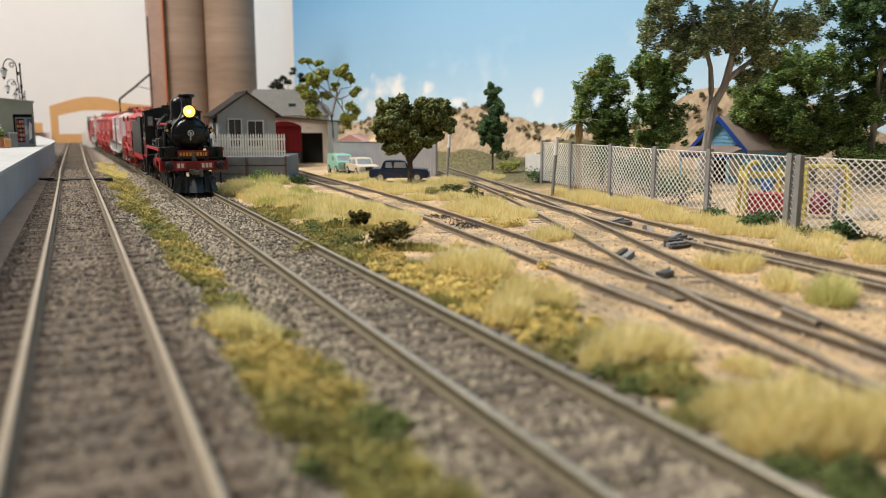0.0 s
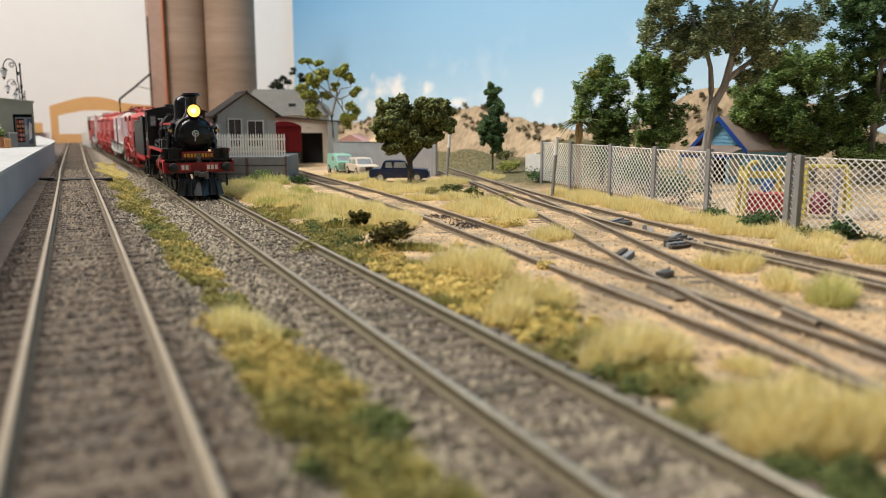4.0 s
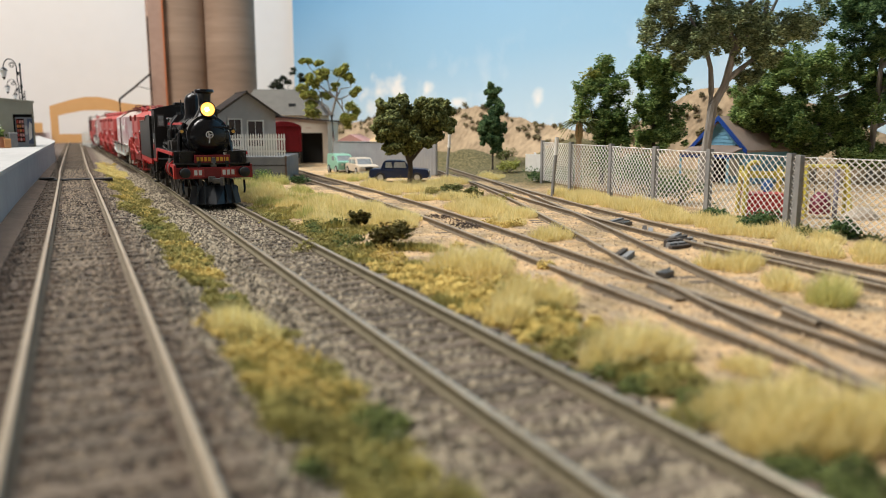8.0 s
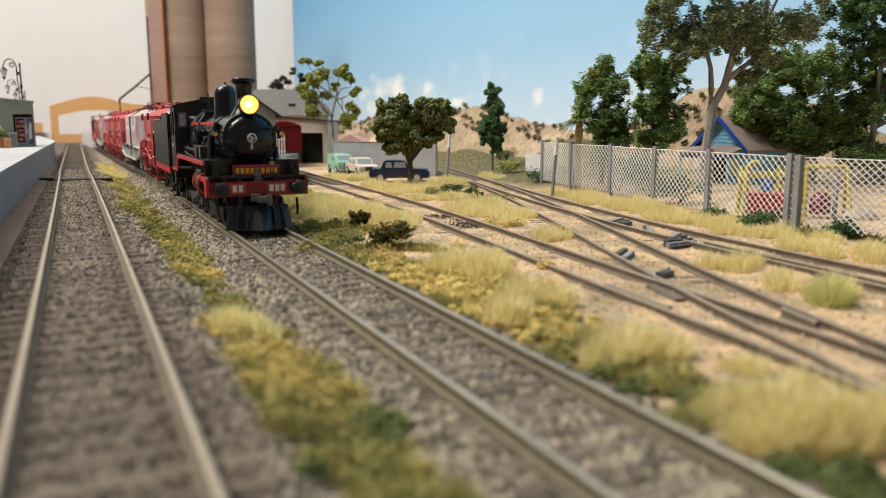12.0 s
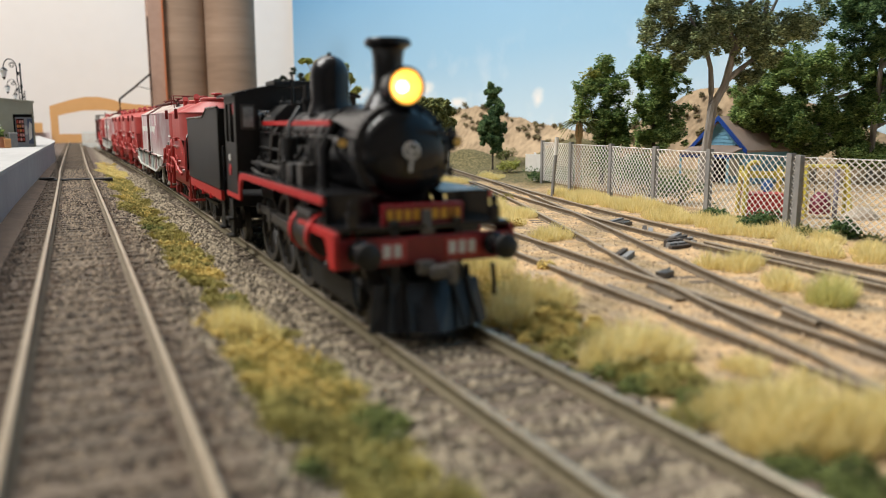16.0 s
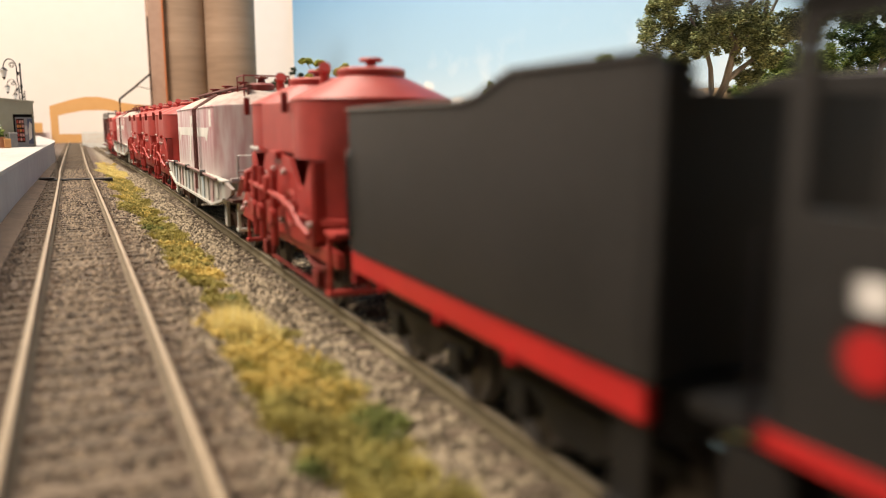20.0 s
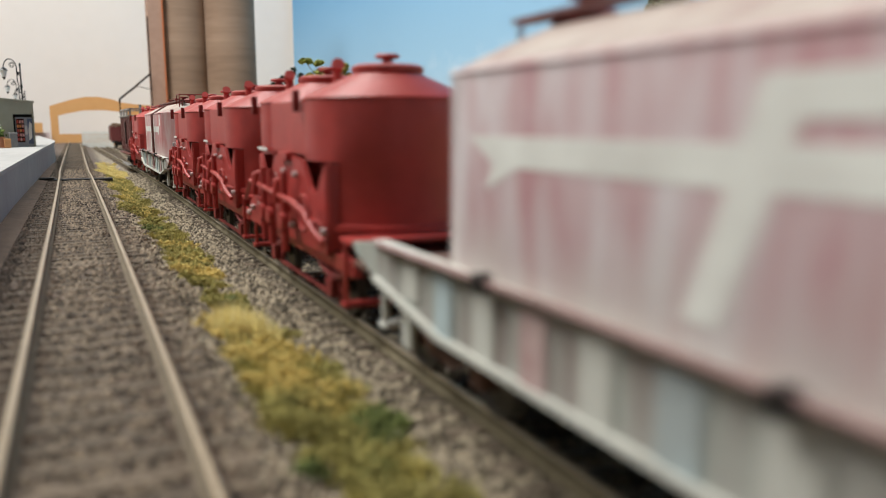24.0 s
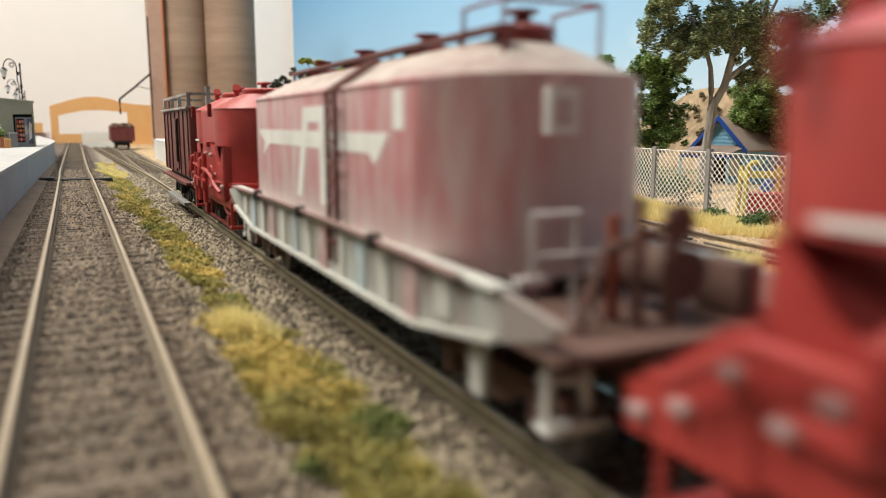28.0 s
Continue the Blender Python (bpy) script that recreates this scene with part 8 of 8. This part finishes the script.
def grass(name, tufts, material, seed, label, per=260, lean=0.55, width=0.11):
    """Tufts of bladed grass (x, y, radius, length)."""
    rng = np.random.RandomState(seed)
    tufts = [q for q in tufts if all(math.hypot((q[0] - cx), (q[1] - cy)) > 19 + q[2] for cx, cy in ((182, 452), (174, 440), (179, 516), (174, 548))) and all(abs(q[0] - near_y(line, q[1])) > 9.0 + 0.55 * q[2] or not line[0, 1] < q[1] < line[-1, 1] for line in (YARD_A, YARD_B, YARD_C))]
    vs = [blades_arrays(x, y, r, int(1.7 * per * (r / 5.0) ** 1.5) + 40, h, rng, lean, width) for x, y, r, h in tufts]
    v = np.concatenate(vs)
    m = len(v)
    tri = np.array([(0, 1, 2), (1, 3, 2), (2, 3, 4)])
    f = tri[None] + (np.arange(m) * 5)[:, None, None]
    tagged(from_arrays(name, v.reshape(-1, 3), f.reshape(-1, 3), material), label, "grass", kind="stuff")


def patch(x0, x1, y0, y1, n, r, h, seed):
    rng = np.random.RandomState(seed)
    return [(rng.uniform(x0, x1), rng.uniform(y0, y1), r * rng.uniform(0.6, 1.3), h * rng.uniform(0.7, 1.2)) for i in range(n)]


grass("straw_grass", [(77, 383, 6, 6), (86, 362, 7, 6), (90, 318, 8, 6), (94, 286, 8, 6), (101, 264, 6, 5.5), (99, 243, 5, 5), (79, 163, 6.5, 8), (84, 155, 6.5, 8), (88, 163, 5, 7), (69, 119, 4.4, 7), (75, 125, 5.2, 7.5), (81, 122, 4.5, 6), (70, 90, 4.6, 7.5), (75, 91, 5.2, 7.5), (79, 88, 4, 6), (67, 58, 4.4, 7), (71, 57, 5.2, 8), (75, 55, 5.4, 8), (80, 53, 5.2, 8), (84, 52, 5, 7), (69, 66, 4, 6.5), (74, 63, 5, 7)]
      + patch(70, 96, 345, 440, 26, 6, 5.5, 31) + patch(76, 108, 250, 345, 34, 6, 5, 32) + patch(66, 86, 395, 460, 10, 5, 6, 33) + patch(84, 92, 60, 80, 3, 3, 4, 34),
      M_GRASS, 41, "pale straw-coloured static grass beside the running track", 300)
grass("yard_grass", [(143, 285, 8, 5.5), (140, 262, 8, 5.5), (136, 236, 7, 5), (126, 196, 5, 5.5), (132, 199, 6, 5.5), (140, 142, 4, 5.5), (143, 136, 5, 6), (149, 138, 4, 5), (135, 115, 4, 5), (135, 104, 4.5, 6.5), (141, 107, 4.6, 6), (139, 120, 4, 5)]
      + patch(136, 178, 250, 330, 30, 6, 4.5, 35) + patch(140, 205, 380, 500, 46, 7, 5, 36) + patch(140, 175, 330, 390, 16, 6, 4.5, 37) + patch(205, 250, 395, 470, 22, 7, 5, 38),
      M_GRASS, 42, "pale straw-coloured static grass between the yard tracks", 190)
grass("fence_grass", [(199, 280, 6, 5), (205, 264, 6, 5), (203, 244, 6, 5.5), (194, 212, 5.5, 5), (190, 184, 5, 5), (181, 152, 5.5, 5.5), (180, 140, 4.5, 5), (182, 128, 5, 5), (192, 176, 5, 4.5)]
      + patch(198, 226, 230, 330, 40, 5, 4.5, 39) + patch(188, 210, 120, 235, 34, 4.5, 4.5, 40) + patch(176, 192, 60, 120, 12, 5, 5, 43),
      M_GRASS, 44, "straw-coloured grass along the foot of the wire fence", 220)
grass("green_grass", [(92, 330, 7, 5), (86, 345, 4, 5), (80, 400, 6, 7), (98, 452, 7, 8), (88, 455, 6, 7), (133, 101, 3, 6.5), (130, 100, 4.4, 7.5), (106, 455, 6, 8)] + patch(72, 104, 270, 440, 26, 4.5, 4.5, 45) + patch(150, 200, 400, 480, 8, 5, 4, 46),
      M_GRASSG, 47, "fresh green static grass among the straw", 220)
grass("strip_grass", [(22.5, 128, 4.2, 7.0), (20.5, 125, 3.4, 6.4), (24.5, 125, 3.4, 6.0)] + patch(14, 26, 500, 720, 16, 5, 3.2, 48), mat("pale_yellow_grass", (0.92, 0.84, 0.48), (0.78, 0.68, 0.30), 0.85, scale=70, island=0.5, thin=0.4), 49, "pale yellow tuft between the two running tracks", 520)


grass("turf_strip", patch(18, 30, 60, 128, 60, 3.0, 2.6, 51) + patch(21, 27, 146, 162, 8, 2.6, 2.2, 58) + patch(19, 27, 172, 330, 64, 3.0, 2.2, 52) + patch(14, 26, 330, 560, 60, 3.6, 2.2, 53),
      mat("turf_fibre", (0.62, 0.54, 0.20), (0.30, 0.28, 0.09), 0.9, scale=90, island=0.6), 54, "short olive turf fibres between the running tracks", 240, 0.7, 0.13)
grass("verge_turf", patch(64, 78, 60, 180, 50, 3.4, 2.4, 55) + patch(64, 90, 180, 330, 70, 4, 2.6, 56), mat("turf_fibre", (0.50, 0.44, 0.15)), 57, "short olive turf fibres on the verge of the running track", 220, 0.7, 0.14)


# ---- scatter: foam clumps along the tracks ----
def scatter(name, mounds, n, size, material, seed, label):
    cl = [(x, y, float(ground_z(x, y)) + h * 0.28, r) for x, y, r, h in mounds]
    rng = np.random.RandomState(seed)
    v, f = bits_arrays(cl, int(n * 1.2), size * 1.05, rng, 0.7, 0.68, "grain")
    tagged(from_arrays(name, v, f, material), label, "ground cover", kind="stuff")


def strip(x, y0, y1, n, r, seed, wob=2.5):
    rng = np.random.RandomState(seed)
    return [(x + rng.normal() * wob, rng.uniform(y0, y1), r * rng.uniform(0.6, 1.25), 2.0) for i in range(n)]


def clumps(centres, n, seed):
    """Small loose lumps of foam round each centre."""
    rng = np.random.RandomState(seed)
    return [(x + rng.normal() * 2.4, y + rng.normal() * 3.2, rng.uniform(0.7, 1.5), 2.6) for x, y in centres for i in range(n)]


scatter("olive_scatter", strip(24, 56, 94, 36, 3.2, 61, 2.8) + strip(24, 94, 128, 12, 2.6, 68, 3.6) + strip(24.5, 146, 162, 10, 2.4, 69, 1.8) + strip(23, 172, 300, 62, 2.7, 62, 2.6) + strip(20, 300, 520, 60, 3.4, 63, 3.0) + strip(66, 190, 300, 30, 3.2, 65, 4) + strip(70, 62, 110, 22, 2.6, 66, 3) + strip(170, 300, 360, 12, 4, 67, 8),
        150, 0.3, M_FOAMG, 71, "olive green foam scatter between the tracks")
# the first strip puts dark foam on the near verge in place of shade
scatter("dark_scatter", strip(66, 42, 54, 14, 2.6, 80, 1.6) + strip(30, 76, 88, 7, 2.6, 72, 1.2) + strip(24, 60, 74, 5, 2.4, 79, 2) + strip(25, 150, 158, 4, 2.2, 73, 1.0) + strip(20, 255, 275, 4, 2.4, 74) + strip(68, 60, 90, 9, 2.4, 75, 2) + strip(70, 200, 260, 12, 3, 76, 5) + strip(215, 130, 230, 14, 3.4, 77, 4),
        150, 0.3, mat("green_scatter", (0.16, 0.19, 0.05), (0.065, 0.09, 0.022), 0.95, scale=400, island=0.6), 78, "deep green foam scatter among olive scatter, nearest clumps in place of shade")
scatter("yellow_scatter", clumps([(68, 169), (69, 153), (73, 150), (80, 158), (86, 167), (92, 166), (73, 144), (70, 140), (75, 117), (77, 107), (69, 107), (71, 113), (66, 128), (70, 133), (64.5, 160), (76, 165)], 9, 93) + strip(23.5, 182, 232, 30, 2.8, 81, 2.2) + strip(23.5, 88, 128, 46, 3.2, 82, 2.9) + strip(21, 330, 350, 5, 2.4, 83) + strip(20, 300, 760, 34, 3.2, 84, 3) + strip(69.5, 98, 200, 34, 2.6, 85, 2.6) + strip(78, 130, 175, 14, 2.8, 86, 4) + strip(88, 405, 425, 5, 4, 87) + strip(165, 328, 350, 9, 3.4, 88, 5) + strip(100, 150, 200, 5, 2.2, 89, 3) + strip(132, 225, 240, 4, 3, 90),
        130, 0.3, M_FOAMY, 91, "mustard yellow foam scatter beside the tracks")


# ---- yard clutter ----
def clutter():
    for i, (x, y, rz) in enumerate(((158, 172, 20), (162, 176, 35), (155, 169, 5), (165, 196, 50), (171, 219, 30), (128, 161, 40))):
        g = thing("scrap_timber", x, y, float(ground_z(x, y)), "grey scrap timbers lying in the yard", "timber", "yard scrap", rz=rz)
        for k in range(3 if i < 3 else 2):
            part("baulk", boxes((-5.5 + k, 5.5 + k * 0.6, -2.2 + 1.9 * k, -0.7 + 1.9 * k, 0.0, 1.1 + 0.5 * k), bev=0.1), M_POST if (i + k) % 2 else M_BARKD, g)
    for x, y, rz in ((121.5, 137, 25), (171, 214, 20)):
        g = thing("point_lever", x, y, float(ground_z(x, y)), "small grey point lever box beside the turnout", "lever", "point levers", rz=rz)
        part("box", boxes((-2.4, 2.4, -1.3, 1.3, 0, 1.4), bev=0.15), M_STEEL, g)
        part("lever", lambda bm: tube(bm, [(0, 0, 1.0), (3.4, 0.4, 1.6)], 0.3, 6), M_STEEL, g)
    g = thing("ash_patch", 122, 250, float(ground_z(122, 250)), "dark patch of ash between the yard rails", "ash", kind="stuff")
    bits("ash", [(dx, dy, -0.6, 5.5) for dx in (-2, 2) for dy in (-16, -8, 0, 8, 16)], 150, 0.32, mat("ash", (0.10, 0.07, 0.055), (0.04, 0.03, 0.025), 0.95, island=0.5), g, 17, 0.5, 0.2)


clutter()


# ---- ballast and gravel stones ----
def stones():
    rng = np.random.RandomState(20)
    n = 84000
    x = rng.uniform(-21, 66, n)
    y = 42 + 560 * rng.rand(n) ** 1.7
    lx, mx = near_y(LEFT, y), main_x(y)
    ph = np.abs(((y + 140) % 5.4) - 2.7)
    ph = 2.7 - ph
    on_track = (np.abs(x - lx) < 14) | (np.abs(x - mx) < 14)
    keep = ~(on_track & (ph < 1.25) & (rng.rand(n) < np.where(np.abs(x - mx) < 14, 0.78, 0.55)))
    for c in (lx, mx):
        for o in (-GAUGE, GAUGE):
            keep &= np.abs(x - c - o) > 1.5
    x, y = x[keep], y[keep]
    z = ground_z(x, y) + 0.05
    cl = np.stack([x, y, z, np.full_like(x, 0.01)], 1)
    side = x < near_y(LEFT, y) - 9.6
    v, f = bits_arrays(cl[side], 1, 0.42, rng)
    tagged(from_arrays("brown_ballast", v, f, mat("brown_stone", (0.14, 0.10, 0.072), (0.04, 0.028, 0.02), 0.95, scale=500, island=0.7)), "dark brown ballast shoulder beside the platform", "ballast", kind="stuff")
    # rust from the rails stains the stones beside them
    off = np.abs(np.abs(x - near_y(LEFT, y)) - GAUGE)
    stained = ~side & (off < 2.6 + 0.9 * rng.normal(size=len(x)))
    left = ~side & ~stained & (x < 15.5 + 3.0 * rng.normal(size=len(x)))
    v, f = bits_arrays(cl[stained], 1, 0.45, rng)
    tagged(from_arrays("stained_ballast", v, f, mat("stained_stone", (0.15, 0.105, 0.072), (0.04, 0.028, 0.02), 0.95, scale=500, island=0.7)), "rust-stained ballast close beside the platform track rails", "ballast", kind="stuff")
    v, f = bits_arrays(cl[left], 1, 0.47, rng)
    tagged(from_arrays("ballast_brown_grey", v, f, M_STONEB), "brown-grey crushed stone ballast of the platform track", "ballast", kind="stuff")
    v, f = bits_arrays(cl[~side & ~left & ~stained], 1, 0.52, rng)
    tagged(from_arrays("ballast", v, f, M_STONE), "grey crushed stone ballast round the sleepers", "ballast", kind="stuff")
    n = 16000
    x, y = rng.uniform(66, 200, n), 45 + 380 * rng.rand(n) ** 1.4
    z = ground_z(x, y) + 0.02
    v, f = bits_arrays(np.stack([x, y, z, np.full_like(x, 0.01)], 1), 1, 0.32, rng, leaf="grain")
    tagged(from_arrays("gravel", v, f, mat("sand_stone", (0.60, 0.46, 0.31), (0.30, 0.22, 0.14), 0.95, island=0.7)), "sandy gravel over the goods yard", "gravel", kind="stuff")


stones()


# ---- sleepers, one by one ----
def sleepers():
    rng = random.Random(8)
    made = {}
    for t, line, top, half in SLEEPERS:
        if half not in made:
            bm = bmesh.new()
            box(bm, -half, half, -1.2, 1.2, -1.5, 0.0)
            bm.transform(Matrix.Scale(MM, 4))
            made[half] = bpy.data.meshes.new("sleeper")
            bm.to_mesh(made[half])
            bm.free()
            made[half].materials.append(M_SLEEPER)
        h = heading(line)
        for (x, y), (hx, hy) in zip(line, h):
            if y < -10 or y > 1390:
                continue
            ob = new("sleeper", made[half])
            ob.parent = t
            ob.matrix_basis = pose(x * MM, y * MM, (top + rng.uniform(-0.12, 0.06)) * MM, 0, rng.uniform(-0.4, 0.4), -math.degrees(math.atan2(hx, hy)) + rng.uniform(-0.8, 0.8))


sleepers()


# ---- what moves: the train runs along the main line, its wheels turning ----
def motions():
    times = [i * 0.25 for i in range(113)]
    for ob, s, half in VEHICLES:
        rows = []
        for t in times:
            y = run_y(t) + s
            xa, xb = main_x(y - half), main_x(y + half)
            rows.append((t, pose((xa + xb) / 2 * MM, y * MM, 0, 0, 0, -math.degrees(math.atan2(xb - xa, 2 * half)))))
        walk(ob, rows)
    gone = [(i / 30.0, RUN_Y[0] - run_y(i / 30.0)) for i in range(0, 841)]
    for ob, y, r in WHEELS:
        rows, last = [], None
        for t, d in gone:
            a = d / r
            if last is None or a - last > 0.9 or t >= 28.0:
                rows.append((t, pose(0, y * MM, (MAIN_TOP + r) * MM, math.degrees(a))))
                last = a
        walk(ob, rows)
    for ob, sd, crank, kind in RODS:
        rows, last = [], None
        for t, d in gone:
            a = d / 9.0
            if last is None or a - last > 0.35 or t >= 28.0:
                b = a + (0 if sd < 0 else math.pi / 2)
                dy, dz = -crank * math.sin(b), crank * math.cos(b)
                if kind == 0:
                    rows.append((t, pose(0, dy * MM, (MAIN_TOP + 9.0 + dz) * MM)))
                else:
                    rows.append((t, pose(0, (49.5 + dy) * MM, (MAIN_TOP + 9.0 + dz) * MM, math.degrees(math.asin((dz - 2.7) / 26.0)))))
                last = a
        walk(ob, rows)


motions()
